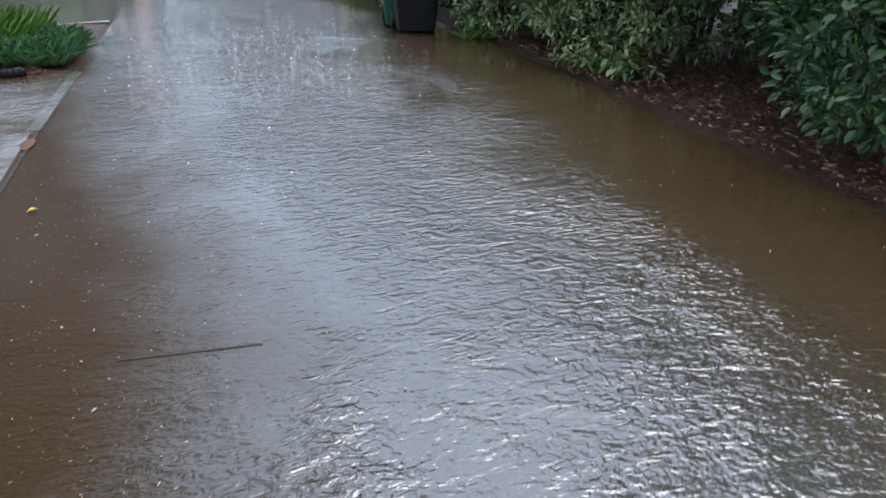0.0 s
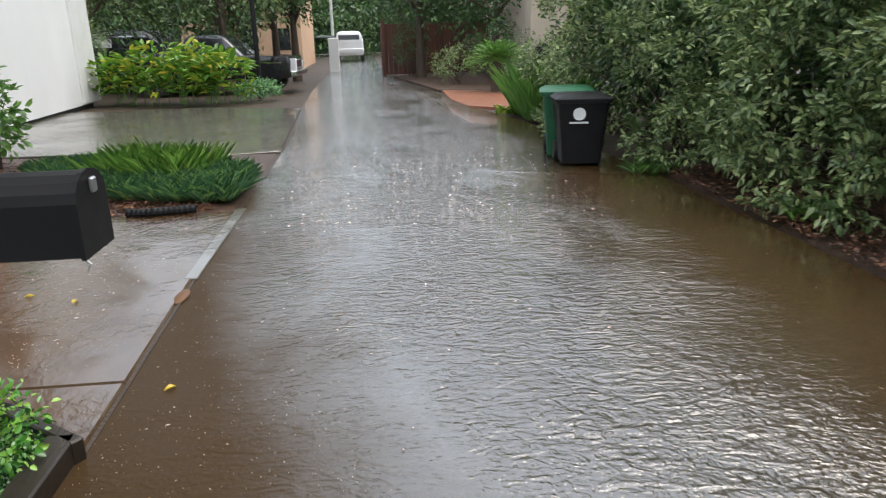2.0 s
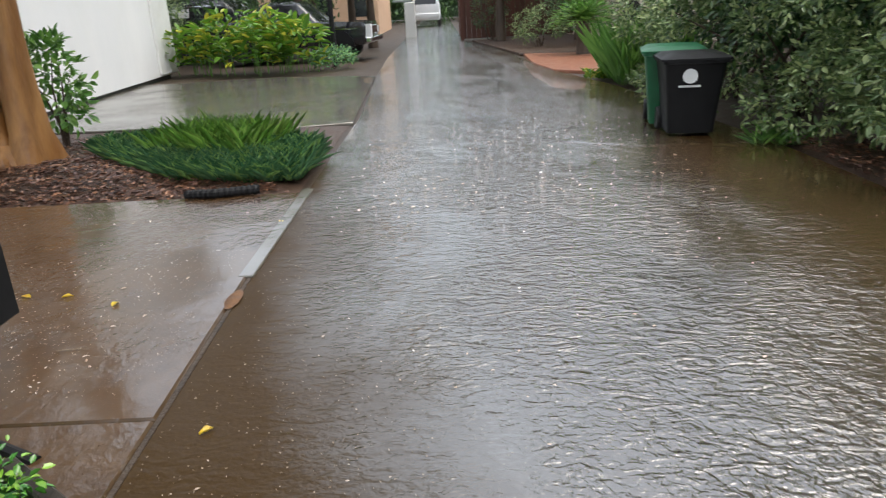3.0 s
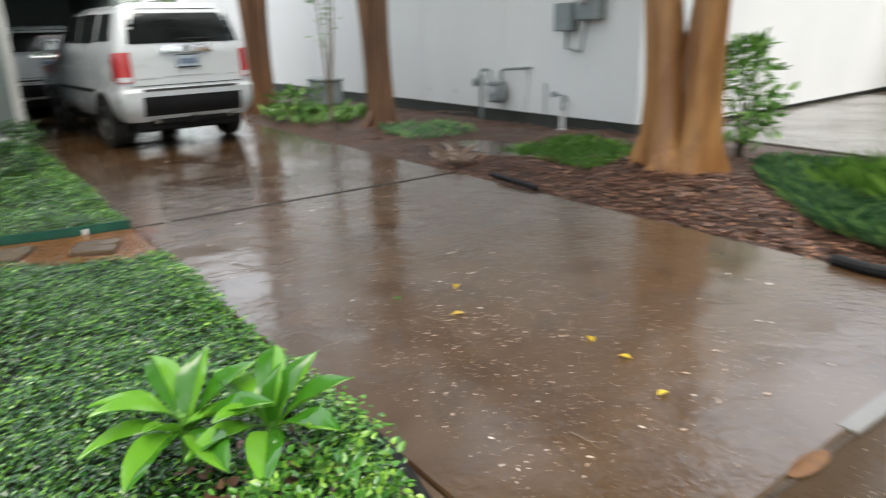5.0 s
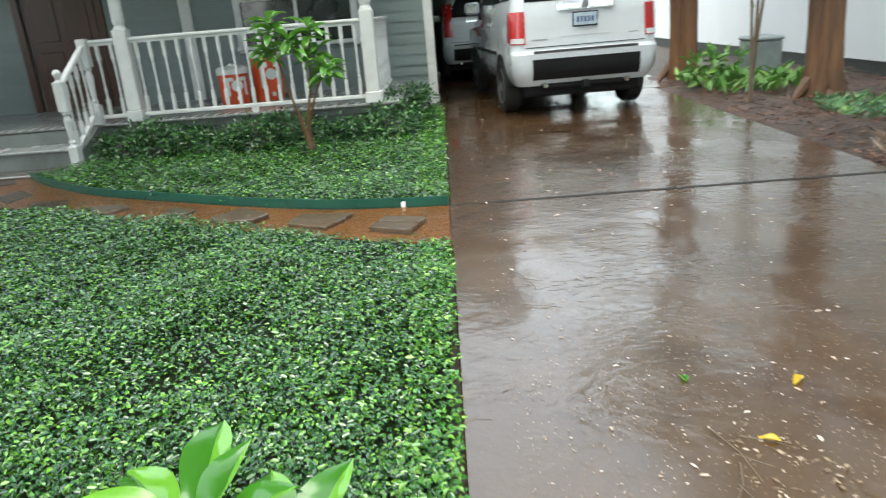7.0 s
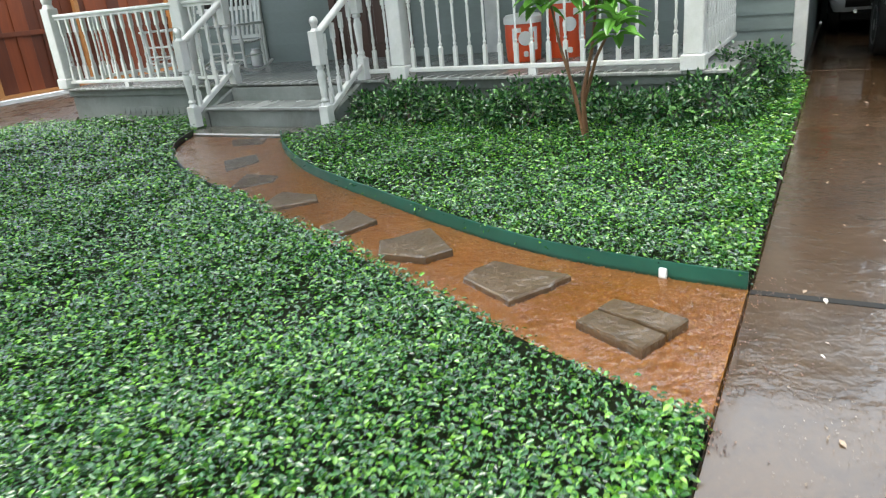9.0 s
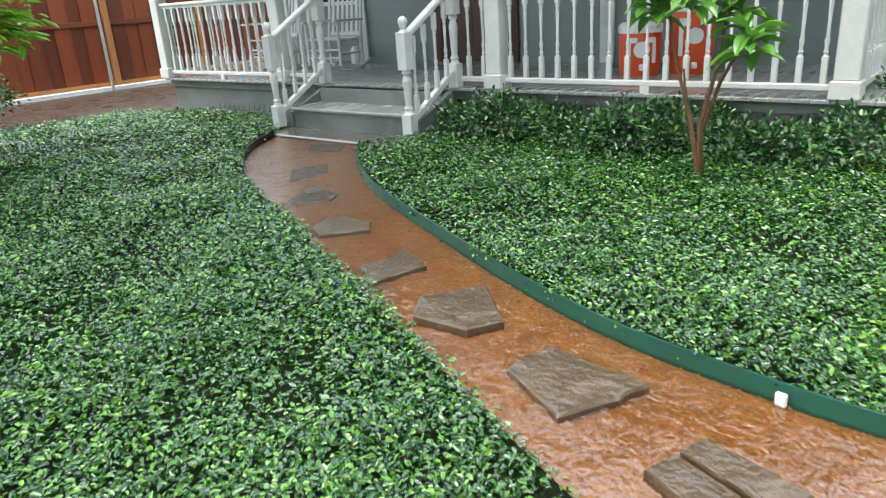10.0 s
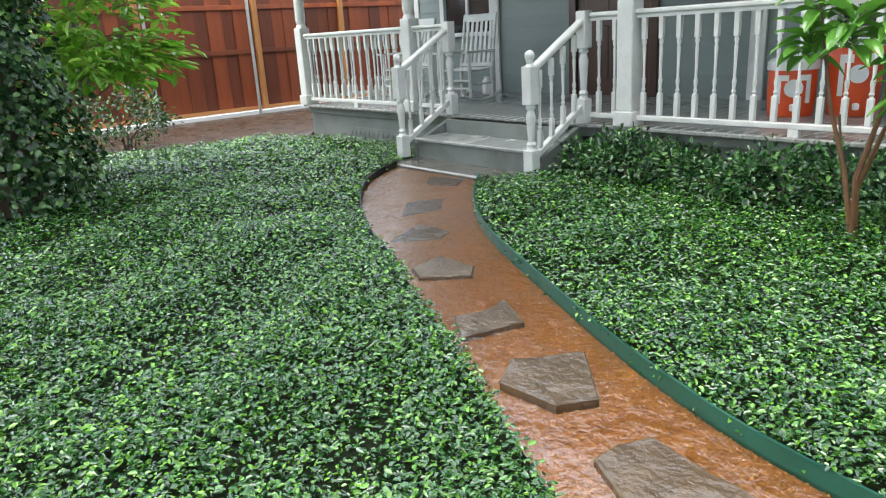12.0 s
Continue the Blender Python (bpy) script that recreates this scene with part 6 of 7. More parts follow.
MAT_BEIGE = surf("beige_stucco", (0.5, 0.42, 0.33), (0.6, 0.52, 0.42), 1.5, 0.7, 60, 0.3, 0.004)
MAT_PEACH = surf("peach_stucco", (0.6, 0.38, 0.24), (0.7, 0.47, 0.32), 1.5, 0.7, 60, 0.3, 0.004)
MAT_BROWNFENCE = surf("brown_fence_stain", (0.075, 0.025, 0.016), (0.12, 0.045, 0.03), 2, 0.55, 40, 0.3, 0.004, stretch=(1, 1, 0.15), spread=0.2)
MAT_WOODEDGE = surf("black_wet_timber", (0.018, 0.014, 0.011), (0.04, 0.03, 0.022), 6, 0.3, 50, 0.6, 0.006, stretch=(1, 0.2, 1))

# lap siding, board by board, round the openings
OPENINGS = [(-1.95, -0.55, 0.0, 2.6), (1.45, 3.35, 1.12, 2.6), (-4.65, -3.4, 1.28, 2.6)]
siding = {}
for i in range(20):
    z = 0.06 + i * 0.165
    spans = [(-5.2, 4.36)]
    for y0, y1, z0, z1 in OPENINGS:
        if z + 0.165 > z0 and z < z1:
            spans = [s for a, b in spans for s in ((a, min(b, y0)), (max(a, y1), b)) if s[1] - s[0] > 0.05]
    for a, b in spans:
        key = (round(a, 2), round(b, 2))
        if key not in siding:
            s = Shape()
            s.add([(WX - 0.02, a, 0), (WX + 0.022, a, 0), (WX + 0.006, a, 0.17), (WX - 0.02, a, 0.17), (WX - 0.02, b, 0), (WX + 0.022, b, 0), (WX + 0.006, b, 0.17), (WX - 0.02, b, 0.17)],
                  [(0, 1, 2, 3), (7, 6, 5, 4), (0, 4, 5, 1), (1, 5, 6, 2), (2, 6, 7, 3), (3, 7, 4, 0)])
            siding[key] = s.mesh("siding_board", MAT_SIDING)
        part("siding_board", siding[key], MAT_SIDING, house, m=pose(0, 0, z))
door = thing("front_door", pose(WX, -1.25, PZ), "dark red-brown panelled front door in a white casing", "door", "", "structure")
part("door_leaf", Shape().box(-0.05, 0.0, -0.55, 0.55, 0, 2.1, 0.004), MAT_DOOR, door)
for y0 in (-0.44, 0.06):
    for z0, z1 in ((0.2, 0.9), (1.05, 1.9)):
        part("door_panel", Shape().box(-0.01, 0.012, y0, y0 + 0.38, z0, z1, 0.01), MAT_DOOR, door)
part("casing", Shape().box(-0.02, 0.05, -0.7, -0.58, 0, 2.2, 0.008), MAT_DOOR, door)
part("casing", Shape().box(-0.02, 0.05, 0.58, 0.7, 0, 2.2, 0.008), MAT_DOOR, door)
part("casing", Shape().box(-0.02, 0.05, -0.7, 0.7, 2.2, 2.3, 0.008), MAT_DOOR, door)
part("doorknob", Shape().lathe([(0.012, 0), (0.012, 0.04), (0.028, 0.05), (0.03, 0.07), (0.012, 0.085)], 12, Matrix.Translation((0.0, 0.46, 1.0)) @ Matrix.Rotation(radians(90), 4, "Y")), MAT_CHROME, door, "metal doorknob")


def house_window(y0, y1, z0, z1, label):
    w = thing("window", pose(WX, 0, 0), label, "window", "", "structure")
    part("pane", Shape().box(-0.03, -0.015, y0, y1, z0, z1), MAT_PANE, w, "dark reflecting glass")
    for a, b, c, d in ((y0 - 0.1, y0, z0 - 0.1, z1 + 0.1), (y1, y1 + 0.1, z0 - 0.1, z1 + 0.1), (y0, y1, z1, z1 + 0.1)):
        part("casing", Shape().box(-0.03, 0.045, a, b, c, d, 0.006), MAT_TRIM, w)
    part("sill", Shape().box(-0.03, 0.08, y0 - 0.12, y1 + 0.12, z0 - 0.06, z0, 0.006), MAT_TRIM, w)
    part("meeting_rail", Shape().box(-0.02, 0.02, y0, y1, (z0 + z1) / 2 - 0.02, (z0 + z1) / 2 + 0.02), MAT_TRIM, w)
    part("mullion", Shape().box(-0.02, 0.018, (y0 + y1) / 2 - 0.025, (y0 + y1) / 2 + 0.025, z0, z1), MAT_TRIM, w)


house_window(1.55, 3.25, 1.2, 2.55, "wide dark porch window with white casing")
house_window(-4.55, -3.5, 1.36, 2.55, "dark porch window beside the rocking chairs")
tagged(part("wall_casing", Shape().box(WX + 0.02, WX + 0.06, 0.62, 0.8, PZ, 3.0, 0.006), MAT_TRIM), "pale vertical casing board on the house wall", "trim", "", "structure")
tagged(part("wall_casing", Shape().box(WX + 0.02, WX + 0.06, -3.39, -3.29, PZ, 3.0, 0.006), MAT_TRIM), "white vertical trim board behind the rocking chairs", "trim", "", "structure")
railing(3.76, 5.9, x=PX - 0.14, along="x", label="white side railing of the porch by the drive")
tagged(part("wall_vent", Shape().box(WX + 0.02, WX + 0.08, 4.02, 4.22, 0.08, 0.24, 0.03), MAT_BLACK), "small black vent low on the house wall", "vent")


def rocker(x, y, turn, label):
    """A slat-back porch rocking chair."""
    c = thing("rocking_chair", pose(x, y, PZ, 0, 0, turn), label, "chair", "rocking chairs")
    for y_ in (-0.27, 0.27):
        rail = [(0.42 - 0.84 * k / 8, y_, 0.03 + 0.10 * (2 * k / 8 - 1) ** 2) for k in range(9)]
        part("rocker", Shape().tube(rail, 0.02, 6), MAT_TRIM, c, smooth=True)
        part("front_leg", Shape().lathe([(0.018, 0.05), (0.024, 0.2), (0.018, 0.3), (0.026, 0.42), (0.018, 0.55), (0.024, 0.66)], 8, Matrix.Translation((0.26, y_, 0))), MAT_TRIM, c, smooth=True)
        part("back_post", Shape().tube([(-0.22, y_, 0.05), (-0.22, y_, 0.42), (-0.36, y_, 1.15)], [0.022, 0.024, 0.018], 8), MAT_TRIM, c, smooth=True)
        part("armrest", Shape().box(-0.28, 0.34, y_ - 0.045, y_ + 0.045, 0.65, 0.68, 0.01), MAT_TRIM, c)
        part("side_stretcher", Shape().tube([(0.26, y_, 0.24), (-0.22, y_, 0.24)], 0.012, 6), MAT_TRIM, c)
    for z in (0.2, 0.3):
        part("front_stretcher", Shape().tube([(0.26, -0.27, z), (0.26, 0.27, z)], 0.012, 6), MAT_TRIM, c)
    for k in range(7):
        part("seat_slat", Shape().box(-0.24 + k * 0.075, -0.175 + k * 0.075, -0.28, 0.28, 0.41 + 0.006 * abs(k - 3), 0.43 + 0.006 * abs(k - 3), 0.005), MAT_TRIM, c)
    tilt = Matrix.Translation((-0.22, 0, 0.42)) @ Matrix.Rotation(radians(-11), 4, "Y")
    for k in range(6):
        yy = -0.2 + k * 0.08
        part("back_slat", Shape().box(-0.008, 0.008, yy - 0.022, yy + 0.022, 0.06, 0.66, 0.004, tilt), MAT_TRIM, c)
    part("top_rail", Shape().box(-0.014, 0.014, -0.27, 0.27, 0.64, 0.74, 0.01, tilt), MAT_TRIM, c)
    part("lower_rail", Shape().box(-0.012, 0.012, -0.27, 0.27, 0.04, 0.09, 0.006, tilt), MAT_TRIM, c)


rocker(-10.15, -2.75, 8, "white slatted wooden rocking chair on the porch deck")
rocker(-10.2, -4.1, -6, "white slatted wooden rocking chair near the porch corner")
tagged(part("glass_jar", Shape().lathe([(0.08, 0), (0.1, 0.02), (0.1, 0.2), (0.07, 0.25), (0.075, 0.27)], 16), MAT_CLEARLENS, None, smooth=True, m=pose(-11.0, -3.2, PZ)), "pale round jar on the deck by the wall", "jar")


def cooler(x, y, r, h, turn, label):
    c = thing("drink_cooler", pose(x, y, PZ, 0, 0, turn), label, "cooler", "drink coolers")
    part("body", Shape().lathe([(r * 0.9, 0), (r * 0.94, 0.02), (r, h * 0.5), (r, h - 0.02), (r * 0.97, h)], 28), MAT_ORANGE, c, smooth=True)
    lid = part("lid", Shape().lathe([(r * 1.04, h), (r * 1.06, h + 0.02), (r * 1.05, h + 0.07), (r * 0.9, h + 0.1), (r * 0.3, h + 0.115)], 28), MAT_WHITE, c, "white screw lid", smooth=True)
    part("lid_grip", Shape().box(-r * 0.5, r * 0.5, -0.03, 0.03, h + 0.1, h + 0.14, 0.015), MAT_WHITE, lid)
    part("spigot", Shape().box(r * 0.95, r + 0.05, -0.025, 0.025, 0.06, 0.12, 0.01), MAT_WHITE, c, "white spigot")
    for a0, a1, z0, z1 in ((-42, -30, 0.3, 0.9), (30, 42, 0.3, 0.9), (-30, -12, 0.78, 0.9), (12, 30, 0.78, 0.9)):
        v = []
        for i in range(5):
            a = radians(a0 + (a1 - a0) * i / 4)
            v += [(r * q * math.cos(a), r * q * math.sin(a), z * h) for q in (0.99, 1.006) for z in (z0, z1)]
        fs = [(4 * i + p, 4 * i + q, 4 * i + 4 + q, 4 * i + 4 + p) for i in range(4) for p, q in ((0, 1), (1, 3), (3, 2), (2, 0))]
        part("label_band", Shape().add(v, fs + [(0, 1, 3, 2), (16, 18, 19, 17)]), MAT_WHITE, c, "pale printed band")
    part("label_disc", Shape().lathe([(0.055, 0), (0.08, 0.0), (0.08, 0.006), (0.055, 0.006)], 18, Matrix.Translation((r * 0.985, 0, h * 0.62)) @ Matrix.Rotation(radians(90), 4, "Y")), MAT_WHITE, c, "pale printed ring emblem")
    part("label_bar", Shape().box(r * 0.99, r * 1.008, -0.03, 0.06, h * 0.6, h * 0.64), MAT_WHITE, c)


cooler(-10.3, 1.58, 0.21, 0.42, 28, "orange drinks cooler with white lid standing on the porch")
cooler(-10.55, 2.02, 0.22, 0.6, 28, "taller orange drinks cooler with white lid on the porch")

# ---- alley things ----


def wheelie_bin(m, mat, label, h=1.06):
    b = thing("wheelie_bin", m, label, "bin", "rubbish bins")
    s = Shape()
    lv = [(0.04, 0.24, 0.25), (0.5, 0.28, 0.31), (0.92 * h, 0.31, 0.36), (0.925 * h, 0.335, 0.385), (0.96 * h, 0.335, 0.385)]
    v = []
    for z, hx, hy in lv:
        r = 0.06
        for cx, cy, a0 in ((hx - r, hy - r, 0), (-hx + r, hy - r, 90), (-hx + r, -hy + r, 180), (hx - r, -hy + r, 270)):
            for k in range(4):
                a = radians(a0 + 30 * k)
                v.append((cx + r * math.cos(a), cy + r * math.sin(a), z))
    n = 16
    s.add(v, [(i * n + k, i * n + (k + 1) % n, (i + 1) * n + (k + 1) % n, (i + 1) * n + k) for i in range(4) for k in range(n)] + [tuple(range(n))[::-1], tuple(4 * n + k for k in range(n))])
    part("body", s, mat, b, smooth=True)
    lid = Shape()
    v = []
    for z, hx, hy in ((0.96 * h, 0.355, 0.4), (0.985 * h, 0.355, 0.4), (1.03 * h, 0.28, 0.32), (1.045 * h, 0.1, 0.15)):
        r = 0.06
        for cx, cy, a0 in ((hx - r, hy - r, 0), (-hx + r, hy - r, 90), (-hx + r, -hy + r, 180), (hx - r, -hy + r, 270)):
            for k in range(4):
                a = radians(a0 + 30 * k)
                v.append((cx + r * math.cos(a), cy + r * math.sin(a), z))
    lid.add(v, [(i * n + k, i * n + (k + 1) % n, (i + 1) * n + (k + 1) % n, (i + 1) * n + k) for i in range(3) for k in range(n)] + [tuple(range(n))[::-1], tuple(3 * n + k for k in range(n))])
    part("lid", lid, mat, b, smooth=True)
    part("handle", Shape().tube([(-0.3, 0.4, 0.9 * h), (-0.3, 0.46, 0.93 * h), (0.3, 0.46, 0.93 * h), (0.3, 0.4, 0.9 * h)], 0.018, 8), mat, b, smooth=True)
    for sd in (-1, 1):
        part("bin_wheel", Shape().lathe([(0.03, -0.03), (0.12, -0.03), (0.13, 0.0), (0.12, 0.03), (0.03, 0.03)], 18, Matrix.Translation((sd * 0.26, 0.3, 0.13)) @ Matrix.Rotation(radians(90), 4, "Y")), MAT_TYRE, b, smooth=True)
    return b


blackbin = wheelie_bin(pose(3.9, 9.92, 0, 0, 0, -8), MAT_BLACK, "black wheeled rubbish bin standing in the flood by the hedge", 0.84)
part("seal_print", Shape().lathe([(0.012, 0), (0.075, 0), (0.075, 0.004), (0.012, 0.004)], 22, Matrix.Translation((-0.06, -0.356, 0.65)) @ Matrix.Rotation(radians(86), 4, "X")), MAT_WHITE, blackbin, "pale round printed seal")
part("seal_bar", Shape().box(-0.17, 0.05, -0.345, -0.32, 0.535, 0.555), MAT_WHITE, blackbin, "pale printed bar")
wheelie_bin(pose(3.9, 10.55, 0, 0, 0, -14), MAT_GREENBIN, "green wheeled recycling bin behind the black one", 0.88)

mail = thing("mailbox", pose(0.655, 2.95, -0.028), "black metal mailbox on a timber post beside the alley", "mailbox")
arch = [(-0.085, 1.17), (0.085, 1.17), (0.085, 1.29)] + [(0.085 * math.cos(a), 1.29 + 0.06 * math.sin(a)) for a in (0.4, 0.8, 1.2, 1.57, 1.95, 2.35, 2.75)] + [(-0.085, 1.29)]
n = len(arch)
SHELL = [tuple(range(n))[::-1], tuple(range(n, 2 * n))] + [(k, (k + 1) % n, n + (k + 1) % n, n + k) for k in range(n)]
part("box", Shape().add([(x, y, z) for x in (-0.48, 0.0) for y, z in arch], SHELL), MAT_BLACK, mail)
part("door", Shape().add([(x, y * 1.05, (z - 1.26) * 1.05 + 1.26) for x in (0.0, 0.01) for y, z in arch], SHELL), MAT_BLACK, mail)
part("door_latch", Shape().box(0.01, 0.022, -0.012, 0.012, 1.3, 1.335, 0.004), MAT_RIM, mail, "grey metal latch")
part("hinge_wire", Shape().tube([(0.0, -0.08, 1.17), (0.015, -0.08, 1.155), (0.006, -0.08, 1.14)], 0.003, 6), MAT_RIM, mail)
part("flag", Shape().box(-0.3, -0.26, 0.087, 0.093, 1.27, 1.42, 0.002), MAT_WHITE, mail, "small white flag")
part("post", Shape().box(-0.46, -0.38, -0.04, 0.04, -0.02, 1.17, 0.006), MAT_WOODEDGE, mail, "dark timber post")

# meters and pipes at the white wall
meter = thing("gas_meter", pose(-8.55, 11.32, 0.0), "grey gas meter with bent supply pipes on the white wall", "gas meter")
part("meter_body", Shape().box(-0.02, 0.34, -0.1, 0.12, 0.34, 0.66, 0.05), MAT_METER, meter, smooth=True)
part("meter_cap", Shape().box(0.0, 0.32, -0.11, 0.1, 0.62, 0.7, 0.02), MAT_METER, meter)
part("meter_dial", Shape().lathe([(0.05, 0), (0.06, 0.01), (0.05, 0.015)], 16, Matrix.Translation((0.16, -0.1, 0.55)) @ Matrix.Rotation(radians(90), 4, "X")), MAT_CLEARLENS, meter)
part("supply_pipe", Shape().tube([(-0.26, 0.0, -0.05), (-0.26, 0.0, 0.83), (-0.22, 0.0, 0.88), (-0.08, 0.0, 0.88), (0.0, 0.0, 0.86), (0.03, 0.0, 0.7)], 0.026, 10), MAT_METER, meter, smooth=True)
part("house_pipe", Shape().tube([(0.3, 0.0, 0.7), (0.3, 0.0, 0.86), (0.34, 0.0, 0.9), (0.8, 0.06, 0.93), (0.84, 0.2, 0.93)], 0.024, 10), MAT_METER, meter, smooth=True)
part("regulator", Shape().lathe([(0.06, 0), (0.08, 0.03), (0.08, 0.06), (0.03, 0.1)], 16, Matrix.Translation((-0.36, 0.0, 0.66)) @ Matrix.Rotation(radians(90), 4, "X")), MAT_METER, meter)
part("valve", Shape().box(-0.3, -0.22, -0.04, 0.04, 0.72, 0.8, 0.01), MAT_METER, meter)
wire = tagged(part("wall_wire", Shape().tube([(0, 0, 0.9), (0.05, -0.02, 0.6), (-0.02, -0.02, 0.4), (-0.06, -0.01, 0.24)], 0.006, 6), MAT_METER, None, m=pose(-7.75, 11.46, 0)), "thin grey wire hanging down the white wall", "wire")
tagged(part("wall_conduit", Shape().tube([(0, 0, 0.22), (0, 0, 0.7)], 0.012, 8), MAT_METER, None, m=pose(-7.35, 11.47, 0)), "short grey conduit on the white wall", "conduit")
valve = thing("water_valve", pose(-6.78, 11.3, 0.0), "grey hose valve on a white standpipe at the wall", "valve")
part("standpipe", Shape().lathe([(0.07, -0.05), (0.075, 0.02), (0.04, 0.06), (0.038, 0.3), (0.045, 0.32)], 14), MAT_WHITE, valve, "white plastic standpipe", smooth=True)
part("riser", Shape().tube([(0, 0, 0.3), (0, 0, 0.55), (-0.18, 0, 0.56)], 0.022, 8), MAT_METER, valve, smooth=True)
part("tap_head", Shape().box(-0.24, -0.16, -0.04, 0.04, 0.52, 0.6, 0.012), MAT_METER, valve)
part("tap_spout", Shape().tube([(0.0, 0, 0.52), (0.06, 0, 0.54), (0.08, 0, 0.46)], 0.02, 8), MAT_METER, valve, smooth=True)
for x in (-9.75, -10.6):
    tagged(part("wall_hook", Shape().tube([(0, 0, 0), (0, -0.05, 0), (0, -0.05, 0.06)], 0.008, 6), MAT_METER, None, m=pose(x, 11.5, 0.42)), "small metal hook on the white wall", "hook", "wall hooks")
em = thing("electric_meter", pose(-6.45, 11.42, 1.55), "grey electric meter box with conduit high on the wall", "electric meter")
part("enclosure", Shape().box(-0.14, 0.3, -0.12, 0.08, 0.1, 0.75, 0.02), MAT_METER, em)
part("meter_glass", Shape().lathe([(0.1, 0), (0.1, 0.08), (0.06, 0.11)], 18, Matrix.Translation((0.06, -0.12, 0.42)) @ Matrix.Rotation(radians(90), 4, "X")), MAT_CLEARLENS, em)
part("side_box", Shape().box(-0.6, -0.22, -0.1, 0.08, -0.05, 0.36, 0.02), MAT_METER, em)
part("conduit", Shape().tube([(-0.4, 0.0, -0.05), (-0.4, 0.0, -0.3), (-0.1, 0.0, -0.35), (0.02, 0.0, 0.1)], 0.02, 8), MAT_METER, em, smooth=True)
util = thing("utility_box", pose(-11.95, 9.85, 0.02), "grey plastic utility box behind the weeds", "utility box")
part("cabinet", Shape().box(-0.32, 0.32, -0.22, 0.22, -0.05, 0.62, 0.02), MAT_METER, util)
part("cover", Shape().box(-0.34, 0.34, -0.24, 0.24, 0.62, 0.68, 0.02), MAT_METER, util)
part("door", Shape().box(-0.02, 0.26, -0.235, -0.22, 0.06, 0.56, 0.004), MAT_SKIRT, util)


def corrugated(pts, r, label):
    """A ribbed black drain hose lying on the ground."""
    line = []
    p = [Vector(q) for q in pts]
    for a, b in zip(p, p[1:]):
        k = max(2, int((b - a).length / 0.012))
        line += [a + (b - a) * i / k for i in range(k)]
    t = tagged(part("drain_hose", Shape().tube(line, [r * (1.0 if (i // 2) % 2 else 0.86) for i in range(len(line))], 10), MAT_BLACK, None, smooth=False), label, "drain hose", "drain hoses")


corrugated([(-1.05, 8.1, 0.04), (-0.8, 8.05, 0.05), (-0.4, 8.14, 0.05)], 0.045, "black ribbed drain hose at the end of the bed")
corrugated([(-4.9, 8.3, 0.03), (-4.6, 8.2, 0.045), (-4.2, 8.16, 0.045), (-4.0, 8.17, 0.03)], 0.03, "black ribbed drain hose along the drive edge")

# timber edging of the corner bed
te = thing("timber_edging", pose(0, 0, 0), "black wet timber edging at the bed corner", "edging")
part("board", Shape().box(-0.06, 0.06, -4.0, 3.95, -0.1, 0.1, 0.008), MAT_WOODEDGE, te)
part("board", Shape().box(-0.42, 0.1, -0.03, 0.03, -0.1, 0.1, 0.008, pose(0.0, 3.96, 0, 0, 0, -38)), MAT_WOODEDGE, te)
te2 = tagged(part("bed_edging", Shape().tube([(-0.3, 4.32, 0.0), (-0.6, 4.46, 0.02), (-0.95, 4.53, 0.02), (-1.35, 4.565, 0.01)], 0.03, 8), MAT_BLACK, None, smooth=True), "black rubber edging between ground cover and drive", "edging")

# loose leaves, twigs and silt
LEAFY = [(-2.43, 5.45, "lime"), (-1.98, 5.56, "yellow"), (-2.3, 5.83, "yellow"), (-0.96, 5.92, "yellow"), (-0.64, 5.79, "yellow"), (-1.28, 5.95, "yellow"), (0.255, 4.45, "yellow"), (-0.02, 7.2, "yellow")]
MAT_YELLOW = leafy("yellow_fallen_leaf", (0.6, 0.38, 0.02), (0.7, 0.48, 0.03), (0.8, 0.6, 0.06), 0.3)
for i, (x, y, tone) in enumerate(LEAFY):
    mt = MAT_LIME if tone == "lime" else MAT_YELLOW
    tagged(part("fallen_leaf", broad_leaf(0.058 + 0.012 * (i % 3), 0.032, 0.22, mt, 0.03), mt, None, m=pose(x, y, 0.018 if x < -0.05 and x > -4.5 else (0.055 if x < -4.5 else 0.008), 0, 0, i * 67)), "bright green fallen leaf on the wet drive" if tone == "lime" else "yellow fallen leaf on the wet concrete", "leaf", "fallen leaves")
for i, (x, y, a, L) in enumerate(((-3.6, 4.95, 20, 0.34), (-3.2, 5.0, 70, 0.2), (-4.0, 5.5, 40, 0.4), (-1.9, 5.45, 10, 0.3), (-1.75, 5.4, -25, 0.22), (-1.95, 5.58, 60, 0.18), (-4.3, 5.9, 15, 0.3), (-0.6, 5.2, 0, 0.16), (-2.4, 5.05, -40, 0.25))):
    c = Vector((x, y, 0.02))
    d = Vector((math.cos(radians(a)), math.sin(radians(a)), 0))
    s = Shape().tube([c - d * L * 0.5, c + Vector((-d.y, d.x, 0)) * L * 0.06, c + d * L * 0.5], [0.0025, 0.002, 0.0012], 5)
    s.tube([c, c + (d + Vector((-d.y, d.x, 0)) * 0.8) * L * 0.3], [0.0018, 0.001], 5)
    tagged(part("twig", s, MAT_TWIG), "thin brown twig lying on the wet drive", "twig", "twigs")
MAT_SILT = surf("orange_silt", (0.09, 0.04, 0.014), (0.2, 0.09, 0.03), 22, 0.5, 50, 0.6, 0.006)
silt = Shape()
rim = [(0.07 + 0.05 * noise.noise((k, 3, 1))) for k in range(20)]
pts = [(rim[k] * 0.5 * math.cos(k * 0.314), rim[k] * 1.5 * math.sin(k * 0.314)) for k in range(20)]
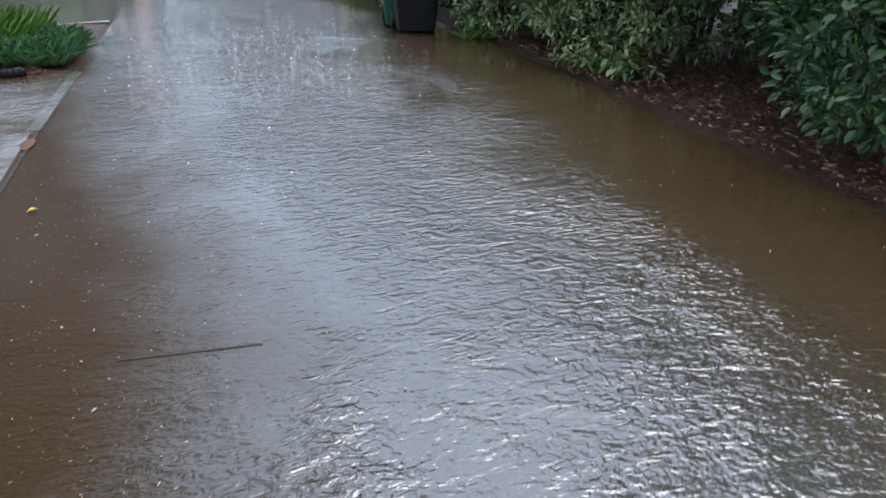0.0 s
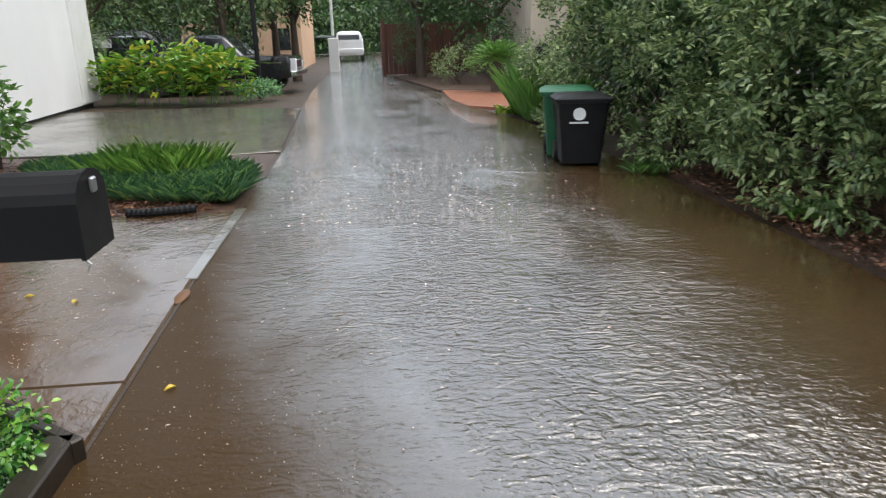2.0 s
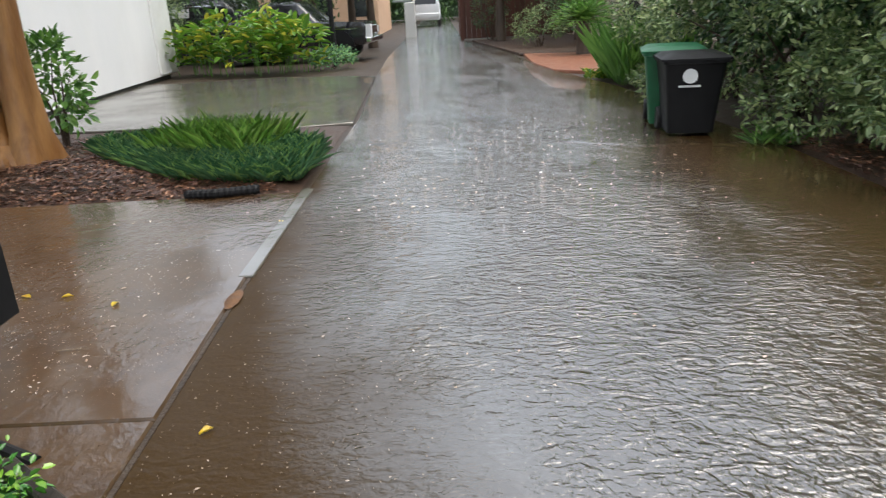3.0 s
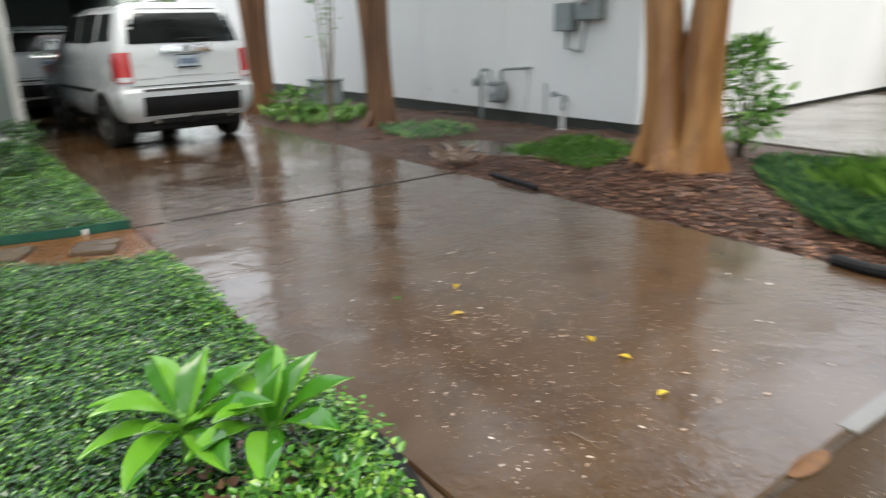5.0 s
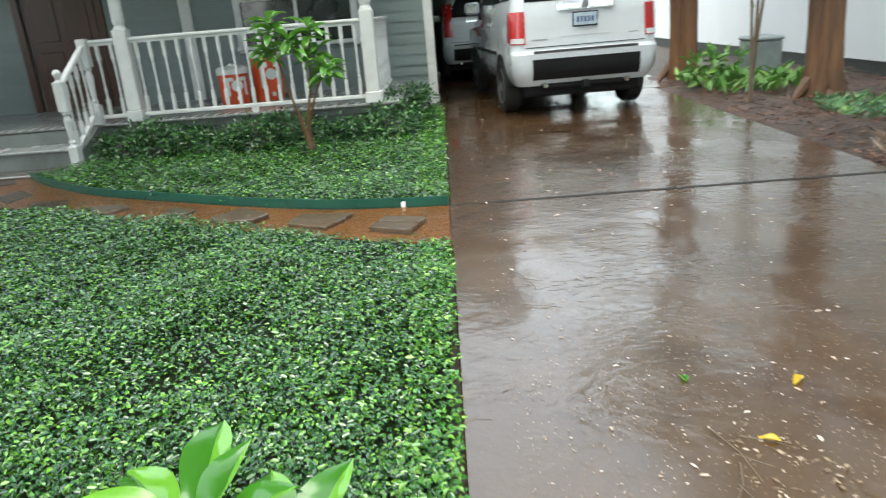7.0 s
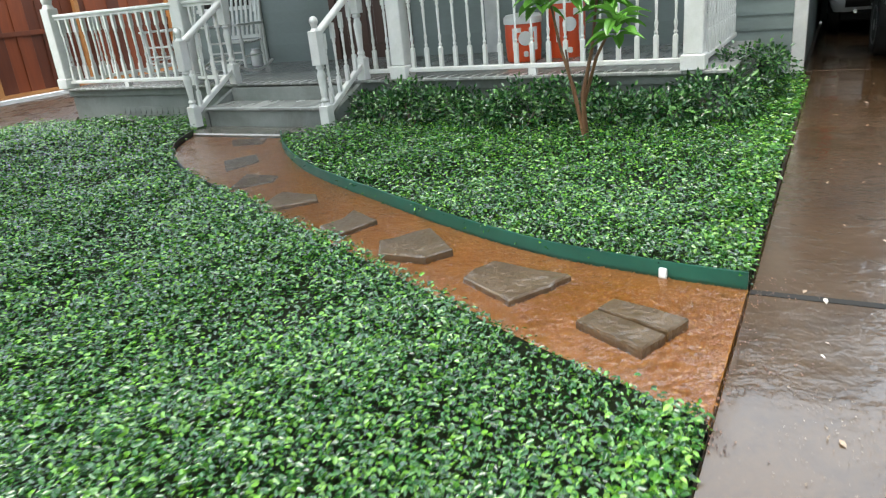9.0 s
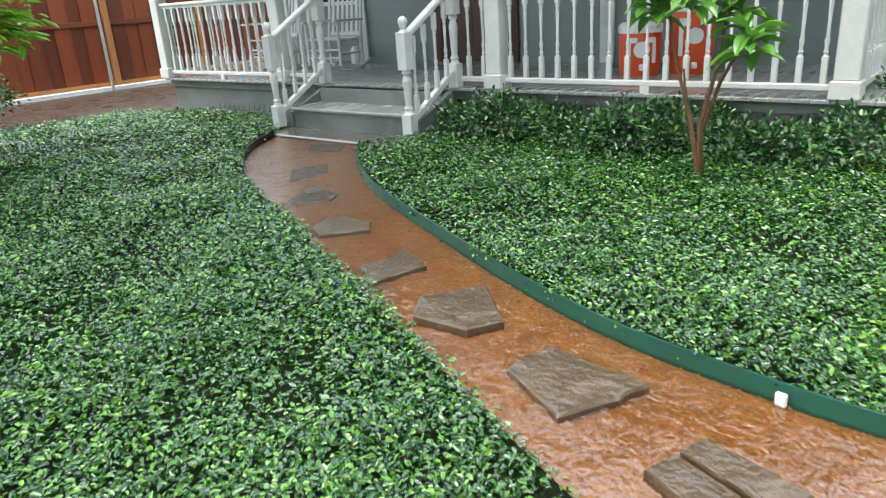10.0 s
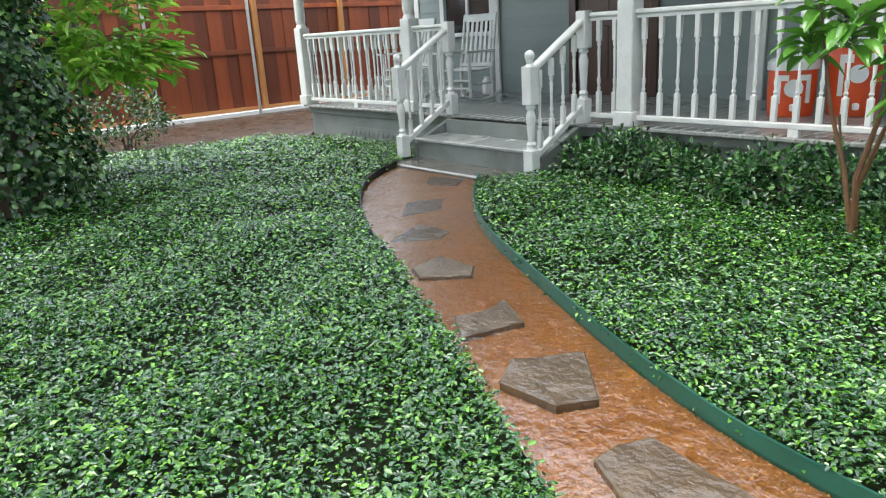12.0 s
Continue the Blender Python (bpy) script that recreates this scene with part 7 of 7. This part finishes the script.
silt.add([(x, y, 0.0) for x, y in pts] + [(x * 0.6, y * 0.6, 0.012) for x, y in pts] + [(0, 0, 0.016)], [(k, (k + 1) % 20, 20 + (k + 1) % 20, 20 + k) for k in range(20)] + [(20 + k, 20 + (k + 1) % 20, 40) for k in range(20)])
tagged(part("silt_patch", silt, MAT_SILT, None, smooth=True, m=pose(0.02, 5.76, 0.01) @ Matrix.Diagonal((1.25, 1.3, 0.7, 1))), "small orange heap of silt in the joint", "silt")
# low ridge added in place of the bright reflecting streak of runoff
rid = Shape()
line = smooth_line([(2.3, 9.95), (2.9, 9.55), (3.6, 9.25), (4.6, 9.1), (5.6, 8.95)], 8)
v = []
for i, p in enumerate(line):
    q = i / (len(line) - 1)
    w = 0.004 + 0.13 * math.sin(math.pi * min(1, q * 0.8)) ** 1.5 * (0.8 + 0.3 * math.sin(i * 1.3))
    v += [(p.x, p.y - w, 0.001), (p.x, p.y - w * 0.3, 0.008 + 0.004 * math.sin(i * 2.3)), (p.x, p.y + w * 0.4, 0.009 + 0.004 * math.sin(i * 1.7)), (p.x, p.y + w, 0.001)]
rid.add(v, [(4 * i + j, 4 * i + j + 1, 4 * i + 5 + j, 4 * i + 4 + j) for i in range(len(line) - 1) for j in range(3)])
structure("runoff_ridge", rid, MAT_ALLEY, "low ridge shaped for the bright runoff streak by the bins", "sill", True)
# gravel on the path
px, py = scatter([tuple(p) for p in PATH_R] + [tuple(p) for p in reversed(PATH_L)], 5200)
n = len(px)
ang = rng.uniform(0, 6.28, n)
MAT_CHIP = leafy("path_gravel_chip", (0.26, 0.09, 0.015), (0.5, 0.22, 0.05), (0.7, 0.4, 0.14), 0.4, glow=0.0, gloss=0.2)
gl = rng.uniform(0.008, 0.018, n)
tagged(part("path_gravel", leaves_mesh("path_gravel", MAT_CHIP, np.stack([px, py, np.full(n, 0.003)], 1), np.stack([np.cos(ang), np.sin(ang), rng.normal(0, 0.15, n)], 1), np.stack([rng.normal(0, 0.3, n), rng.normal(0, 0.3, n), np.ones(n)], 1), gl, gl * 0.7, 0.15, -0.05), MAT_CHIP), "orange-brown gravel chips of the flooded path", "gravel", "", "stuff")

# gravel washed out of the path onto the drive
n = 420
px = rng.uniform(-5.5, -4.15, n)
py = 4.55 + np.abs(rng.normal(0, 0.07, n)) * (1 + 0.8 * np.sin(px * 9))
ang = rng.uniform(0, 6.28, n)
gl = rng.uniform(0.006, 0.011, n)
tagged(part("washed_gravel", leaves_mesh("washed_gravel", MAT_LITTER, np.stack([px, py, np.full(n, 0.016)], 1), np.stack([np.cos(ang), np.sin(ang), rng.normal(0, 0.05, n)], 1), np.stack([rng.normal(0, 0.2, n), rng.normal(0, 0.2, n), np.ones(n)], 1), gl, gl * 0.7, 0.12, -0.03), MAT_LITTER), "brown gravel chips washed onto the drive's edge", "gravel", "", "stuff")

# ---- far end of the alley ----
bank = Shape()
bank.add([(-60 + 3 * i, 80 + 3 * noise.noise((i * 0.4, 0, j)), j * (0.85 + 0.3 * noise.noise((i * 0.7, 3, 0)))) for i in range(41) for j in range(9)], [(i * 9 + j, (i + 1) * 9 + j, (i + 1) * 9 + j + 1, i * 9 + j + 1) for i in range(40) for j in range(8)])
structure("backdrop", bank, surf("far_foliage", (0.012, 0.03, 0.01), (0.05, 0.1, 0.03), 0.8, 0.7, 3.0, 1.0, 0.4), "dark bank of distant trees closing the view", "trees", True)
tagged(part("signal_post", Shape().tube([(0, 0, -0.05), (0, 0, 5.0)], 0.07, 10), MAT_BLACK, None, smooth=True, m=pose(-1.8, 22.6, 0)), "slim black post among the cannas", "post")
pole = thing("utility_pole", pose(-0.25, 37.6, 0), "pale utility post with boxed base at the alley side", "pole")
part("base_pier", Shape().box(-0.25, 0.25, -0.2, 0.2, -0.05, 1.6, 0.03), MAT_WHITE, pole)
part("shaft", Shape().tube([(0, 0, 1.6), (0, 0, 7)], 0.07, 10), MAT_WHITE, pole, smooth=True)
part("bracket", Shape().box(-0.8, 0.1, -0.12, 0.12, 1.62, 1.72, 0.02), MAT_METER, pole)
bf = thing("brown_fence", pose(0, 0, 0), "dark brown board fence and gate across the garden", "fence", "", "structure")
for i in range(30):
    part("board", Shape().box(-0.095, 0.095, -0.012, 0.012, 0.05, 2.1, 0.004), MAT_BROWNFENCE, bf, m=pose(2.15 + i * 0.2, 32.2 - 0.01 * (i % 2), 0))
for i in range(22):
    part("board", Shape().box(-0.012, 0.012, -0.095, 0.095, 0.05, 2.1, 0.004), MAT_BROWNFENCE, bf, m=pose(2.05 + 0.01 * (i % 2), 32.4 + i * 0.2, 0))
part("gate_post", Shape().box(2.0, 2.14, 32.1, 32.24, 0, 2.3, 0.01), MAT_BROWNFENCE, bf)
for nm, x0, x1, y0, y1, h, mat, lab in (("beige_house", 6.6, 14, 24.5, 34, 6.5, MAT_BEIGE, "beige stucco house with an arched niche"), ("peach_house", -9, -2.3, 44, 54, 5.5, MAT_PEACH, "peach stucco house beyond the trees")):
    hs = thing(nm, pose(0, 0, 0), lab, "house", "", "structure")
    part("wall", Shape().box(x0, x1, y0, y1, -0.1, h, 0.02), mat, hs)
    part("roof", Shape().prism([(x0 - 0.4, y0 - 0.4), (x1 + 0.4, y0 - 0.4), (x1 + 0.4, y1 + 0.4), (x0 - 0.4, y1 + 0.4)], h, h + 0.3), MAT_SKIRT, hs)
    if nm == "beige_house":
        ar = [(-0.28, 0), (0.28, 0), (0.28, 0.5)] + [(0.28 * math.cos(a), 0.5 + 0.28 * math.sin(a)) for a in (0.5, 1.0, 1.57, 2.1, 2.6)] + [(-0.28, 0.5)]
        k = len(ar)
        # flat plate on the wall; the niche's shade is its dark colour
        part("niche", Shape().add([(p, y, q) for y in (0, 0.02) for p, q in ar], [tuple(range(k)), tuple(range(2 * k - 1, k - 1, -1))] + [(i, (i + 1) % k, k + (i + 1) % k, k + i) for i in range(k)]), MAT_DARK, hs, "arched niche as a flat plate painted shade-dark", m=pose(7.0, 24.475, 0.5))
        part("plinth", Shape().box(x0 - 0.03, x0 + 1.5, y0 - 0.05, y0, 0, 0.25, 0.01), MAT_BRICK, hs)
    else:
        for wx in (-7.5, -5.4, -3.4):
            part("window", Shape().box(wx - 0.45, wx + 0.45, y0 - 0.03, y0 + 0.02, 1.0, 2.2), MAT_PANE, hs)
bp = thing("brick_walk", pose(0, 0, 0), "wet red brick walk curving to the beige house", "path", "", "structure")
part("paving", Shape().prism([(3.6, 17.6), (4.3, 16.8), (5.4, 18.2), (5.6, 20.5), (4.9, 22.2), (3.5, 22.6), (3.4, 19.5)], -0.1, 0.03, 0.01), MAT_BRICK, bp)
structure("garden_lawn", Shape().prism([(3.4, 22.6), (8, 20.6), (8, 31), (2.4, 31)], -0.1, 0.05, 0.02), MAT_MULCH, "dark garden bed before the beige house", "bed")
cy = thing("cycad", pose(4.95, 21.4, 0.0), "bright green cycad crown on a short dark trunk", "plant")
part("trunk", Shape().lathe([(0.2, -0.05), (0.17, 0.3), (0.2, 0.6), (0.15, 0.85)], 12), MAT_BARKDARK, cy, smooth=False)
n = 2600
fr = rng.integers(0, 60, n)
fa = fr * 2.4
fe = 0.15 + 1.1 * (fr / 60.0)
tt = rng.uniform(0.1, 1, n)
rad = np.stack([np.cos(fa) * np.cos(fe), np.sin(fa) * np.cos(fe), np.sin(fe)], 1)
base = np.array([0, 0, 0.85]) + rad * (tt * 0.95)[:, None] - np.stack([np.zeros(n), np.zeros(n), 0.35 * tt ** 2], 1)
sd = np.where(rng.uniform(size=n) < 0.5, 1, -1)[:, None] * np.stack([-np.sin(fa), np.cos(fa), np.zeros(n)], 1)
part("frond_crown", leaves_mesh("frond_crown", MAT_WEED, base, sd + rad * 0.9, np.array([0, 0, 1.0]) + rad * 0.2, 0.16 + 0 * tt, 0.03 + 0 * tt), MAT_WEED, cy)
